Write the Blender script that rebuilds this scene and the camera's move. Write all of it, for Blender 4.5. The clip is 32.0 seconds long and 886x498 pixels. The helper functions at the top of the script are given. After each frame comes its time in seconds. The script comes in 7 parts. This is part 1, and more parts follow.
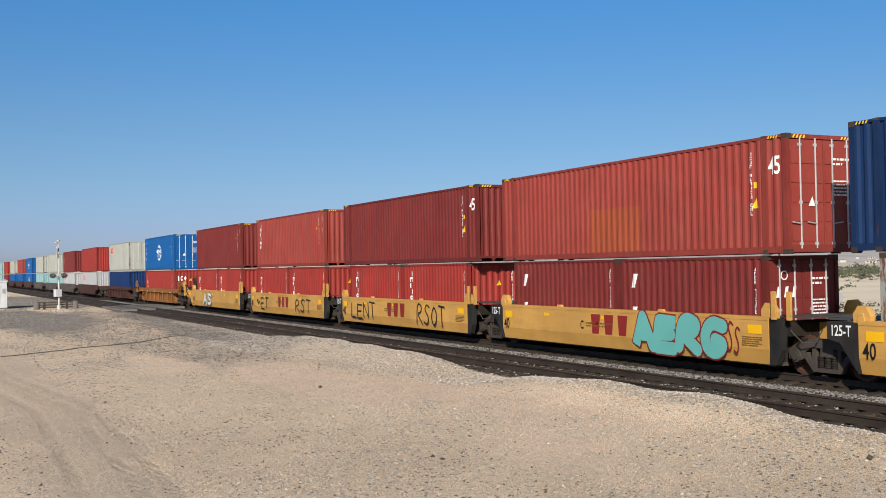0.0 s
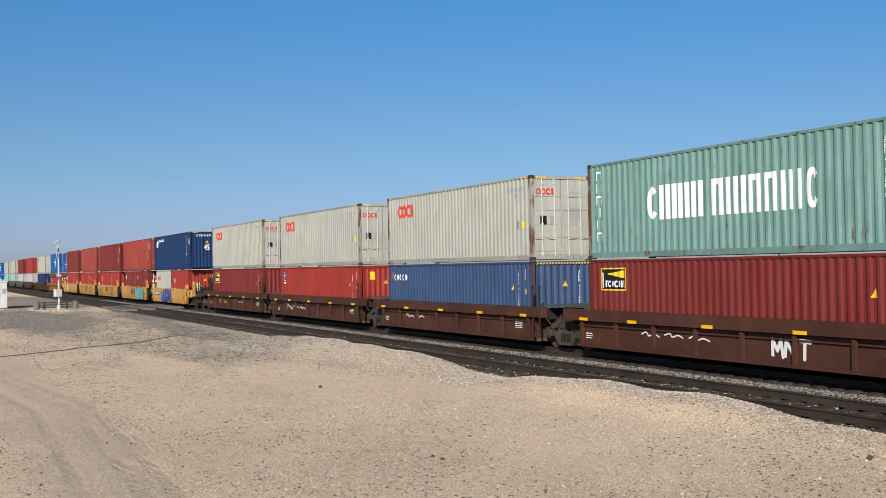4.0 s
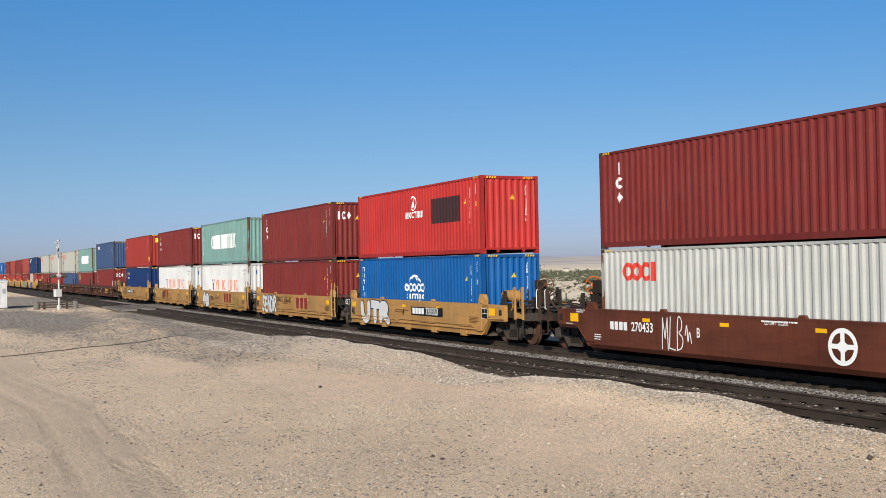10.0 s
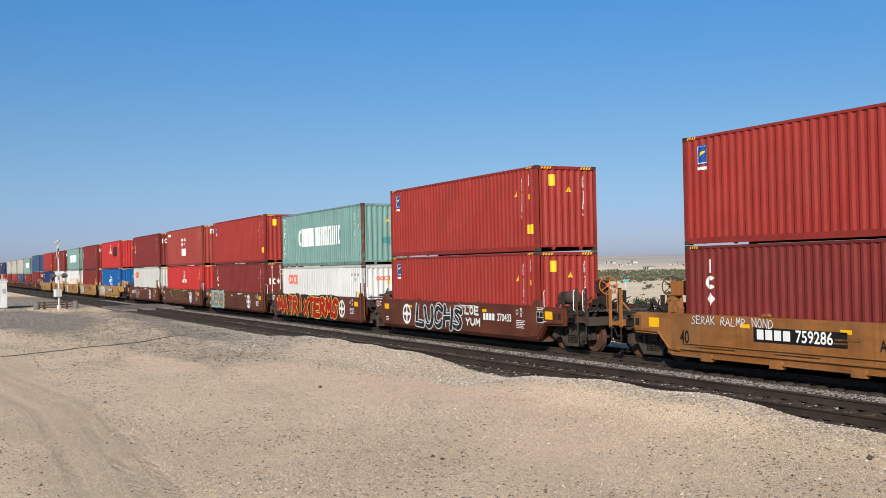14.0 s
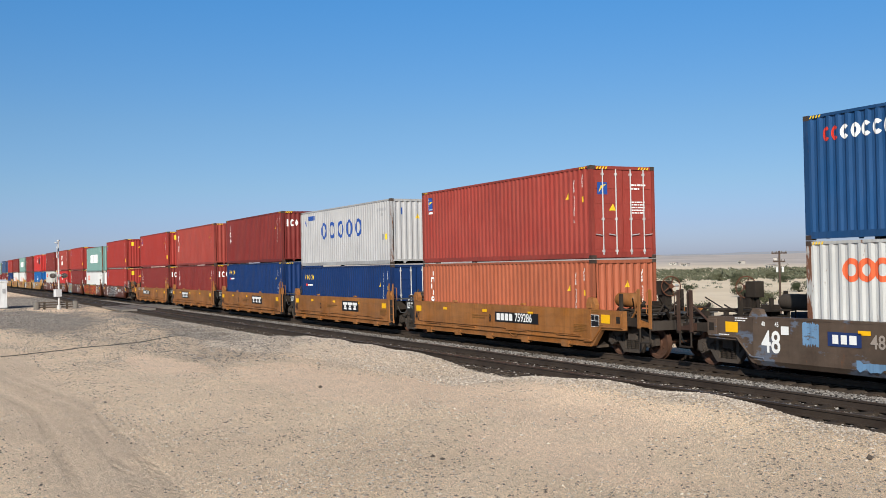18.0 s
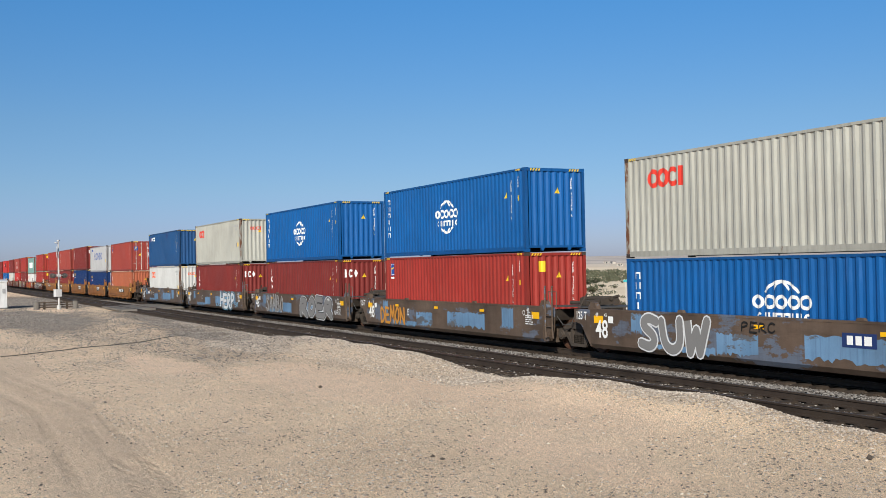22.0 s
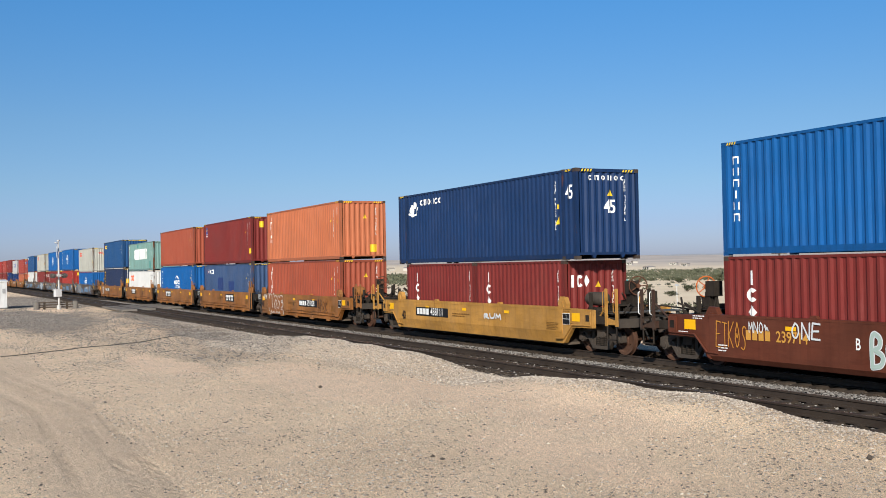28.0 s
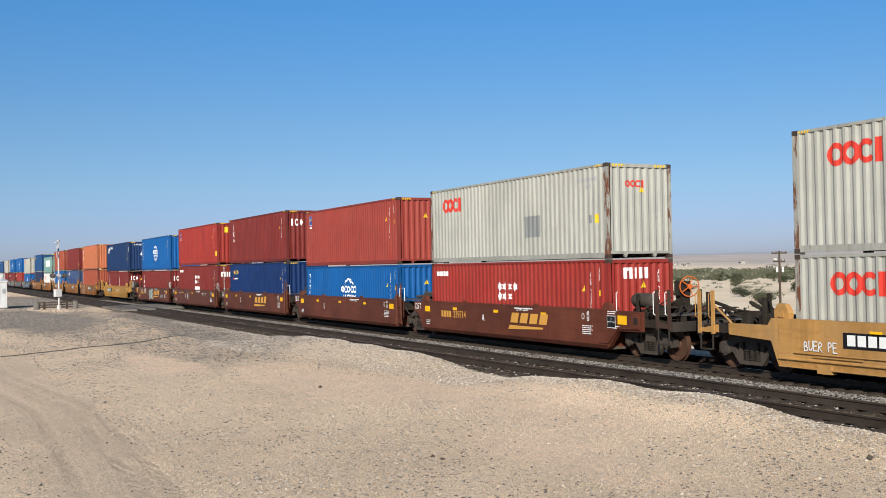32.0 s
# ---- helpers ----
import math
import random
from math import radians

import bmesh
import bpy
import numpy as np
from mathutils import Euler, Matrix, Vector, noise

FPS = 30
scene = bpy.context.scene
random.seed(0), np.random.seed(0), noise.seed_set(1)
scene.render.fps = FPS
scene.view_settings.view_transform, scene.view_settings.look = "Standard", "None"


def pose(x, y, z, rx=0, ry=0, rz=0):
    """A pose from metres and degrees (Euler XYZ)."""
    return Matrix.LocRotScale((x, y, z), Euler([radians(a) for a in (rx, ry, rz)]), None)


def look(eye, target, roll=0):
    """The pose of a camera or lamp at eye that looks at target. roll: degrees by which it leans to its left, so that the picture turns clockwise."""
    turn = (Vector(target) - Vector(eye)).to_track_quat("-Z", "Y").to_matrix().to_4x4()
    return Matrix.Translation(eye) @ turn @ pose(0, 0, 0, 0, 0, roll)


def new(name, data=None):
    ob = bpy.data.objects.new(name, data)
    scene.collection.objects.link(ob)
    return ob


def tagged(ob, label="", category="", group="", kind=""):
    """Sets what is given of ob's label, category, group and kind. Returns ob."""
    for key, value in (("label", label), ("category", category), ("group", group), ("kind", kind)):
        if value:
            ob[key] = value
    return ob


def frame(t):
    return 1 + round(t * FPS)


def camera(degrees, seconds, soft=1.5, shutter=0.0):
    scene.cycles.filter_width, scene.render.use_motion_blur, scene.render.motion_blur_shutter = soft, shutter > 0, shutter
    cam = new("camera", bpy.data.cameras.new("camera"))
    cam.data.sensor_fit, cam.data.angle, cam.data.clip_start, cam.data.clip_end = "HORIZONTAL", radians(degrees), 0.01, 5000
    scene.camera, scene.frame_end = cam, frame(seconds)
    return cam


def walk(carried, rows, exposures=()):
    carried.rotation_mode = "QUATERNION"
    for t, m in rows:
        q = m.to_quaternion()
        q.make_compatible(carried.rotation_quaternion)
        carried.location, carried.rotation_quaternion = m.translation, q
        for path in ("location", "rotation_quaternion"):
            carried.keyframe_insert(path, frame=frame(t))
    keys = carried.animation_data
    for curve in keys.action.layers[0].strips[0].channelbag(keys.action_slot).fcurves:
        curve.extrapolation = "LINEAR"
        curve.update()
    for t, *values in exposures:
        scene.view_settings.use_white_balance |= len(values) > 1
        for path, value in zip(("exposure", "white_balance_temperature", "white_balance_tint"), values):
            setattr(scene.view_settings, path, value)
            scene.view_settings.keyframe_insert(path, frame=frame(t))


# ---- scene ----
import itertools
from math import cos, sin, pi

# ---- camera: stands still beside the line ----
cam = camera(45.6, 32.0, soft=0.7, shutter=0.0)
CAM = pose(0, 0, 2.76, 90.963, 1.069, 63.559)
walk(cam, [(0, CAM), (32, CAM)], exposures=[(0, 0.10), (1, 0.09), (2, 0.14), (5, 0.07), (6, 0.15), (7, 0.13), (8, 0.04), (9, 0.01), (10, 0.13), (14, 0.15), (17, 0.22), (19, 0.13), (22, 0.12), (23, 0.15), (27, 0.22), (32, 0.22)])

# ---- sky and sun ----
SUN_DIR = Vector((0.70, -0.54, 0.44)).normalized()
SUN_EL = math.asin(SUN_DIR.z)
SUN_AZ = math.atan2(SUN_DIR.x, SUN_DIR.y)
world = bpy.data.worlds.new("desert_sky")
scene.world = world
world.use_nodes = True
wn, wl = world.node_tree.nodes, world.node_tree.links
sky = wn.new("ShaderNodeTexSky")
sky.sky_type = 'NISHITA'
sky.sun_disc = False
sky.sun_elevation = SUN_EL
sky.sun_rotation = SUN_AZ
sky.altitude = 300
sky.air_density = 0.62
sky.dust_density = 0.9
sky.ozone_density = 3.6
wn["Background"].inputs[1].default_value = 0.128
hs_node = wn.new("ShaderNodeHueSaturation")
hs_node.inputs["Saturation"].default_value = 1.07
hs_node.inputs["Hue"].default_value = 0.500
wl.new(sky.outputs[0], hs_node.inputs["Color"])
# dusty desert haze all round the horizon, clearing upwards
up = wn.new("ShaderNodeSeparateXYZ")
wl.new(wn.new("ShaderNodeTexCoord").outputs["Generated"], up.inputs[0])
haze = wn.new("ShaderNodeValToRGB")
HAZE = [(0.0, (0.68, 0.58, 0.66)), (0.039, (0.67, 0.60, 0.655)), (0.076, (0.70, 0.68, 0.645)), (0.134, (0.70, 0.76, 0.71)), (0.245, (0.55, 0.89, 0.94)), (1.0, (0.68, 0.85, 0.90))]
for i, (at, col) in enumerate(HAZE):
    e = haze.color_ramp.elements[i] if i < 1 else haze.color_ramp.elements.new(at) if i < 5 else haze.color_ramp.elements[5]
    e.position, e.color = at, (*col, 1)
wl.new(up.outputs["Z"], haze.inputs["Fac"])
tint_node = wn.new("ShaderNodeMix")
tint_node.data_type, tint_node.blend_type = 'RGBA', 'MULTIPLY'
tint_node.inputs[0].default_value = 1.0
wl.new(hs_node.outputs[0], tint_node.inputs[6])
wl.new(haze.outputs[0], tint_node.inputs[7])
wl.new(tint_node.outputs[2], wn["Background"].inputs[0])
sun_data = bpy.data.lights.new("sun", 'SUN')
sun_data.energy = 5.0
sun_data.angle = radians(0.53)
sun_data.color = (1.0, 0.93, 0.82)
sun = new("sun", sun_data)
sun.matrix_world = look(SUN_DIR * 50, (0, 0, 0))

# ---- materials ----
MATS = {}


def node(nt, kind, **ins):
    n = nt.nodes.new(kind)
    for k, v in ins.items():
        n.inputs[k.replace("_", " ")].default_value = v
    return n


def ramp(nt, fac, lo, hi):
    r = nt.nodes.new("ShaderNodeMapRange")
    r.inputs["From Min"].default_value, r.inputs["From Max"].default_value = lo, hi
    nt.links.new(fac, r.inputs["Value"])
    return r.outputs["Result"]


def mixc(nt, fac, a, b):
    m = nt.nodes.new("ShaderNodeMix")
    m.data_type = 'RGBA'
    if isinstance(fac, float):
        m.inputs[0].default_value = fac
    else:
        nt.links.new(fac, m.inputs[0])
    for i, c in ((6, a), (7, b)):
        if isinstance(c, tuple):
            m.inputs[i].default_value = (*c, 1)
        else:
            nt.links.new(c, m.inputs[i])
    return m.outputs[2]


def mul(nt, a, k):
    m = nt.nodes.new("ShaderNodeMath")
    m.operation = 'MULTIPLY'
    nt.links.new(a, m.inputs[0])
    if isinstance(k, float):
        m.inputs[1].default_value = k
    else:
        nt.links.new(k, m.inputs[1])
    return m.outputs[0]


def noise_at(nt, vec, scale, detail=4.0, rough=0.6):
    n = node(nt, "ShaderNodeTexNoise", Scale=scale, Detail=detail, Roughness=rough)
    nt.links.new(vec, n.inputs["Vector"])
    return n.outputs["Fac"]


def stretched(nt, vec, s):
    m = nt.nodes.new("ShaderNodeMapping")
    m.inputs["Scale"].default_value = s
    nt.links.new(vec, m.inputs["Vector"])
    return m.outputs[0]


def surface(name, col, rough=0.6, metal=0.0, var=0.12, streak=0.0, rust=0.0, dust=0.0, bump=0.1, grain=40.0, patch=None, patch_at=0.55, dust_col=(0.42, 0.34, 0.25), rust_col=(0.13, 0.045, 0.018), scuff=0.0, smear=0.0):
    """A painted or bare surface: two scales of colour change, runs of dirt, rust and dust, and a fine grain."""
    if name in MATS:
        return MATS[name]
    m = bpy.data.materials.new(name)
    m.use_nodes = True
    nt = m.node_tree
    bsdf = nt.nodes["Principled BSDF"]
    tc, oi = nt.nodes.new("ShaderNodeTexCoord"), nt.nodes.new("ShaderNodeObjectInfo")
    off = nt.nodes.new("ShaderNodeVectorMath")
    off.operation = 'ADD'
    nt.links.new(tc.outputs["Object"], off.inputs[0])
    nt.links.new(mul(nt, oi.outputs["Random"], 37.0), off.inputs[1])
    v = off.outputs[0]
    big = noise_at(nt, v, 0.55, 5.0)
    fine = noise_at(nt, v, grain, 3.0)
    dark, light = tuple(c * (1 - var * 1.5) for c in col), tuple(min(1, c * (1 + var)) for c in col)
    c = mixc(nt, ramp(nt, big, 0.3, 0.7), dark, light)
    if patch:
        pn = noise_at(nt, stretched(nt, v, (0.55, 0.55, 1.3)), 1.1, 6.0, 0.7)
        c = mixc(nt, ramp(nt, pn, patch_at, patch_at + 0.03), c, patch)
    if streak:
        sn = noise_at(nt, stretched(nt, v, (5.0, 5.0, 0.28)), 1.6, 6.0, 0.65)
        c = mixc(nt, mul(nt, ramp(nt, sn, 0.48, 0.75), streak), c, tuple(x * 0.35 for x in col))
    if smear:
        mn = noise_at(nt, stretched(nt, v, (0.5, 0.5, 3.2)), 1.4, 8.0, 0.72)
        c = mixc(nt, mul(nt, ramp(nt, mn, 0.48, 0.70), smear), c, tuple(x * 0.42 for x in col))
        pn = noise_at(nt, v, 5.0, 8.0, 0.8)
        c = mixc(nt, mul(nt, ramp(nt, pn, 0.60, 0.70), smear * 0.8), c, rust_col)
    if scuff:
        kn = noise_at(nt, stretched(nt, v, (7.0, 7.0, 0.55)), 2.1, 7.0, 0.7)
        wide = noise_at(nt, v, 0.8, 3.0)
        c = mixc(nt, mul(nt, mul(nt, ramp(nt, kn, 0.54, 0.72), ramp(nt, wide, 0.42, 0.62)), scuff), c, tuple(min(0.8, x * 1.35 + 0.06) for x in col))
    if dust:
        dn = noise_at(nt, stretched(nt, v, (1.0, 1.0, 0.6)), 1.2, 7.0, 0.7)
        c = mixc(nt, mul(nt, ramp(nt, dn, 0.3, 0.75), dust), c, dust_col)
    if rust:
        rn = noise_at(nt, stretched(nt, v, (2.2, 2.2, 0.7)), 1.5, 8.0, 0.75)
        c = mixc(nt, ramp(nt, rn, 0.72 - rust * 0.3, 0.78 - rust * 0.3), c, rust_col)
    c = mixc(nt, mul(nt, ramp(nt, fine, 0.35, 0.8), 0.25), c, tuple(x * 0.6 for x in col))
    nt.links.new(c, bsdf.inputs["Base Color"])
    bsdf.inputs["Metallic"].default_value = metal
    bsdf.inputs["Specular IOR Level"].default_value = 0.18
    nt.links.new(ramp(nt, big, 0.2, 0.8), bsdf.inputs["Roughness"])
    rr = nt.nodes.new("ShaderNodeMapRange")
    rr.inputs["To Min"].default_value, rr.inputs["To Max"].default_value = max(0.05, rough - 0.1), min(1, rough + 0.1)
    nt.links.new(big, rr.inputs["Value"])
    nt.links.new(rr.outputs[0], bsdf.inputs["Roughness"])
    if bump:
        b = node(nt, "ShaderNodeBump", Strength=bump, Distance=0.01)
        nt.links.new(fine, b.inputs["Height"])
        nt.links.new(b.outputs[0], bsdf.inputs["Normal"])
    MATS[name] = m
    return m


# paints of the containers: colour, dirt runs, rust, dust
PAINT = {
    "maroon": ((0.165, 0.021, 0.019), 0.40, 0.06, 0.04),
    "red": ((0.285, 0.027, 0.021), 0.40, 0.06, 0.05),
    "redbrown": ((0.28, 0.042, 0.032), 0.40, 0.10, 0.06),
    "brick": ((0.30, 0.062, 0.032), 0.35, 0.08, 0.07),
    "bright_red": ((0.42, 0.026, 0.024), 0.3, 0.02, 0.04),
    "orange": ((0.45, 0.135, 0.060), 0.25, 0.06, 0.06),
    "salmon": ((0.36, 0.098, 0.048), 0.35, 0.06, 0.06),
    "navy": ((0.004, 0.026, 0.108), 0.3, 0.03, 0.02),
    "dark_navy": ((0.014, 0.027, 0.072), 0.35, 0.06, 0.03),
    "mid_navy": ((0.007, 0.030, 0.098), 0.35, 0.06, 0.02),
    "slate": ((0.032, 0.068, 0.155), 0.45, 0.14, 0.06),
    "deep_blue": ((0.010, 0.062, 0.175), 0.40, 0.08, 0.03),
    "blue": ((0.003, 0.088, 0.29), 0.25, 0.03, 0.02),
    "green": ((0.165, 0.30, 0.275), 1.3, 0.36, 0.06),
    "cream": ((0.385, 0.385, 0.345), 0.6, 0.15, 0.08),
    "pale_cream": ((0.475, 0.48, 0.45), 0.5, 0.10, 0.06),
    "white": ((0.41, 0.41, 0.415), 0.35, 0.10, 0.04),
    "bright_white": ((0.60, 0.60, 0.59), 0.35, 0.10, 0.04),
    "rusty_white": ((0.51, 0.515, 0.505), 0.6, 0.34, 0.08),
    "teal": ((0.25, 0.42, 0.42), 0.4, 0.1, 0.1),
}


def paint(c):
    col, st, ru, du = PAINT[c]
    return surface(c + "_container_paint", col, 0.52, 0, 0.10, st * 0.5, ru, du, 0.05, scuff=0.4)


def frame_paint(c):
    col, st, ru, du = PAINT[c]
    rusty = c in ("green", "rusty_white", "cream", "slate", "white", "bright_white", "pale_cream")
    return surface(c + "_frame_paint", tuple(x * 0.8 for x in col), 0.55, 0, 0.15, 0.5, ru + (0.62 if rusty else 0.28), du, 0.08)


def rail_paint(c):
    col, st, ru, du = PAINT[c]
    return surface(c + "_rail_paint", tuple(x * 0.85 for x in col), 0.55, 0, 0.15, 0.5, ru + 0.15, du, 0.08)


def plain(name, col, rough=0.5, metal=0.0, var=0.06):
    return surface(name, col, rough, metal, var, 0, 0, 0, 0.0)


WHITE = plain("white_marking", (0.80, 0.80, 0.78))
GREYMARK = plain("grey_marking", (0.30, 0.31, 0.32))
REDMARK = plain("red_marking", (0.62, 0.045, 0.03))
ORANGEMARK = plain("orange_marking", (0.75, 0.13, 0.05))
BLUEMARK = plain("blue_marking", (0.02, 0.07, 0.28))
SKYMARK = plain("sky_blue_marking", (0.06, 0.27, 0.55))
YELLOWMARK = plain("yellow_marking", (0.80, 0.52, 0.03))
REFLECT = plain("yellow_reflector", (0.85, 0.45, 0.01))
BLACKMARK = plain("black_marking", (0.012, 0.012, 0.014))
PINKMARK = plain("pale_red_marking", (0.70, 0.24, 0.15))
SALMON = plain("orange_touch_up_paint", (0.30, 0.065, 0.03))
DARKPATCH = plain("dark_overpaint", (0.045, 0.020, 0.022))
GREYPATCH = plain("grey_overpaint", (0.22, 0.23, 0.23))
TEALPATCH = plain("fresh_green_overpaint", (0.055, 0.22, 0.21))
NAVYPATCH = plain("navy_overpaint", (0.02, 0.04, 0.13))
OWNERRED = plain("dark_red_marking", (0.24, 0.022, 0.020))
GOLD = plain("gold_marking", (0.60, 0.30, 0.06))
CASTING = surface("corner_casting_steel", (0.05, 0.035, 0.03), 0.65, 0.2, 0.2, 0, 0.3, 0.1)
BARSTEEL = surface("galvanised_bar", (0.55, 0.55, 0.54), 0.45, 0.3, 0.1)
DARKSTEEL = surface("grimy_dark_steel", (0.016, 0.012, 0.010), 0.8, 0.0, 0.3, 0.2, 0.22, 0.07, 0.2)
TRUCKSTEEL = surface("brown_cast_steel", (0.046, 0.037, 0.032), 0.85, 0.0, 0.3, 0.2, 0.2, 0.10, 0.3)
WHEELSTEEL = surface("rusty_wheel_steel", (0.085, 0.038, 0.024), 0.7, 0.2, 0.2, 0, 0.2, 0.1)
BLACKPAINT = surface("black_end_paint", (0.011, 0.012, 0.014), 0.6, 0, 0.2, 0.2, 0.02, 0.10)
RUBBER = surface("black_rubber_hose", (0.015, 0.015, 0.015), 0.7)
GRATE = surface("grey_steel_grating", (0.075, 0.075, 0.075), 0.6, 0.3, 0.2, 0, 0.1, 0.1)
WELLFLOOR = surface("well_floor_steel", (0.06, 0.045, 0.035), 0.8, 0, 0.2, 0, 0.2, 0.2)
PALESTEEL = surface("bleached_guide_paint", (0.66, 0.60, 0.54), 0.6, 0, 0.15, 0.2, 0.12, 0.1)

WELLPAINT = {
    "yellow": surface("yellow_car_paint", (0.58, 0.305, 0.070), 0.5, 0, 0.14, 0.12, 0.05, 0.14, rust_col=(0.26, 0.10, 0.03), smear=0.30),
    "tan": surface("faded_yellow_car_paint", (0.44, 0.225, 0.060), 0.55, 0, 0.20, 0.45, 0.14, 0.20, rust_col=(0.20, 0.075, 0.02), smear=0.55),
    "rustorange": surface("weathered_orange_car_paint", (0.285, 0.104, 0.020), 0.6, 0, 0.30, 0.55, 0.22, 0.16, rust_col=(0.15, 0.05, 0.015), smear=0.55),
    "gold": surface("golden_car_paint", (0.45, 0.220, 0.040), 0.6, 0, 0.28, 0.5, 0.30, 0.18, rust_col=(0.20, 0.07, 0.02), smear=0.55),
    "brown": surface("mineral_brown_car_paint", (0.118, 0.033, 0.018), 0.50, 0, 0.28, 0.4, 0.10, 0.14, dust_col=(0.20, 0.10, 0.07), smear=0.55),
    "oxide": surface("worn_brown_car_paint", (0.070, 0.026, 0.017), 0.6, 0, 0.25, 0.2, 0.10, 0.16, dust_col=(0.20, 0.11, 0.08), smear=0.55),
    "grey": surface("patchy_grey_blue_car_paint", (0.098, 0.066, 0.048), 0.6, 0, 0.35, 0.3, 0.26, 0.25, patch=(0.105, 0.135, 0.19), patch_at=0.55, dust_col=(0.22, 0.18, 0.14), rust_col=(0.14, 0.06, 0.03), smear=0.55),
}


# ---- mesh helpers ----
class Shape:
    """Collects corners and faces of one mesh."""

    def __init__(self):
        self.v, self.f = [], []

    def add(self, vs, fs):
        n = len(self.v)
        self.v += [tuple(p) for p in vs]
        self.f += [tuple(i + n for i in f) for f in fs]
        return self

    def box(self, x0, x1, y0, y1, z0, z1):
        return self.add([(x, y, z) for x in (x0, x1) for y in (y0, y1) for z in (z0, z1)],
                        [(0, 1, 3, 2), (4, 6, 7, 5), (0, 4, 5, 1), (2, 3, 7, 6), (0, 2, 6, 4), (1, 5, 7, 3)])

    def slab(self, pts, y0, y1):
        """A polygon in x and z (counterclockwise seen from -y), pulled from y0 to y1."""
        n = len(pts)
        vs = [(x, y0, z) for x, z in pts] + [(x, y1, z) for x, z in pts]
        return self.add(vs, [tuple(range(n)), tuple(range(2 * n - 1, n - 1, -1))] + [(i, i + n, (i + 1) % n + n, (i + 1) % n) for i in range(n)])

    def rod(self, a, b, r, n=8, r2=None):
        a, b = Vector(a), Vector(b)
        q = (b - a).to_track_quat("Z", "Y")
        ring = [q @ Vector((cos(2 * pi * i / n), sin(2 * pi * i / n), 0)) for i in range(n)]
        vs = [a + p * r for p in ring] + [b + p * (r if r2 is None else r2) for p in ring]
        return self.add(vs, [tuple(range(n - 1, -1, -1)), tuple(range(n, 2 * n))] + [(i, (i + 1) % n, (i + 1) % n + n, i + n) for i in range(n)])

    def path(self, pts, r, n=6):
        for a, b in zip(pts, pts[1:]):
            self.rod(a, b, r, n)
        return self

    def lathe(self, prof, n, axis="y"):
        """Rings of (along, radius) about an axis through the origin."""
        vs = []
        for h, r in prof:
            for i in range(n):
                a = 2 * pi * i / n
                vs.append((r * cos(a), h, r * sin(a)) if axis == "y" else (h, r * cos(a), r * sin(a)) if axis == "x" else (r * cos(a), r * sin(a), h))
        fs = [(j * n + i, j * n + (i + 1) % n, (j + 1) * n + (i + 1) % n, (j + 1) * n + i) for j in range(len(prof) - 1) for i in range(n)]
        fs += [tuple(range(n)), tuple(range(len(vs) - 1, len(vs) - n - 1, -1))]
        return self.add(vs, fs)

    def moved(self, dx=0, dy=0, dz=0):
        self.v = [(x + dx, y + dy, z + dz) for x, y, z in self.v]
        return self

    def mesh(self, name, smooth=False):
        me = bpy.data.meshes.new(name)
        me.from_pydata(self.v, [], self.f)
        bm = bmesh.new()
        bm.from_mesh(me)
        bmesh.ops.recalc_face_normals(bm, faces=bm.faces)
        bm.to_mesh(me)
        bm.free()
        if smooth:
            me.polygons.foreach_set("use_smooth", [True] * len(me.polygons))
        return me


VARIANTS = {}


def put(name, me, material, parent=None, label="", m=None):
    """One object on a mesh, as a part of parent."""
    if not me.materials:
        me.materials.append(material)
    elif me.materials[0] is not material:
        key = (me.name, material.name)
        if key not in VARIANTS:
            VARIANTS[key] = me.copy()
            VARIANTS[key].materials[0] = material
        me = VARIANTS[key]
    ob = new(name, me)
    ob.parent = parent
    if m is not None:
        ob.matrix_basis = m
    if label:
        ob["label"] = label
    return ob


def thing(name, m, label, category, group="", kind=""):
    ob = new(name)
    ob.empty_display_size = 0.3
    ob.matrix_basis = m
    return tagged(ob, label, category, group, kind)


# ---- flat shapes for paintwork, in metres: lists of polygons in a plane ----
def rect(x0, x1, z0, z1):
    return [[(x0, z0), (x1, z0), (x1, z1), (x0, z1)]]


def ring(cx, cz, rx, rz, t, n=18, a0=0.0, a1=2 * pi):
    out = []
    for i in range(n):
        p, q = a0 + (a1 - a0) * i / n, a0 + (a1 - a0) * (i + 1) / n
        out.append([(cx + rx * cos(p), cz + rz * sin(p)), (cx + rx * cos(q), cz + rz * sin(q)),
                    (cx + (rx - t) * cos(q), cz + (rz - t) * sin(q)), (cx + (rx - t) * cos(p), cz + (rz - t) * sin(p))])
    return out


def disc(cx, cz, rx, rz, n=14):
    return [[(cx + rx * cos(2 * pi * i / n), cz + rz * sin(2 * pi * i / n)) for i in range(n)]]


def tri(cx, z, w, h):
    return [[(cx - w / 2, z), (cx + w / 2, z), (cx + w * 0.1, z + h)]]


def blocks(x0, z0, widths, h, gap, vertical=False):
    """A row (or column) of plain blocks, of the size of an emblem's characters."""
    out, p = [], 0.0
    for w in widths:
        out += rect(x0, x0 + h, z0 - p - w, z0 - p) if vertical else rect(x0 + p, x0 + p + w, z0, z0 + h)
        p += w + gap
    return out


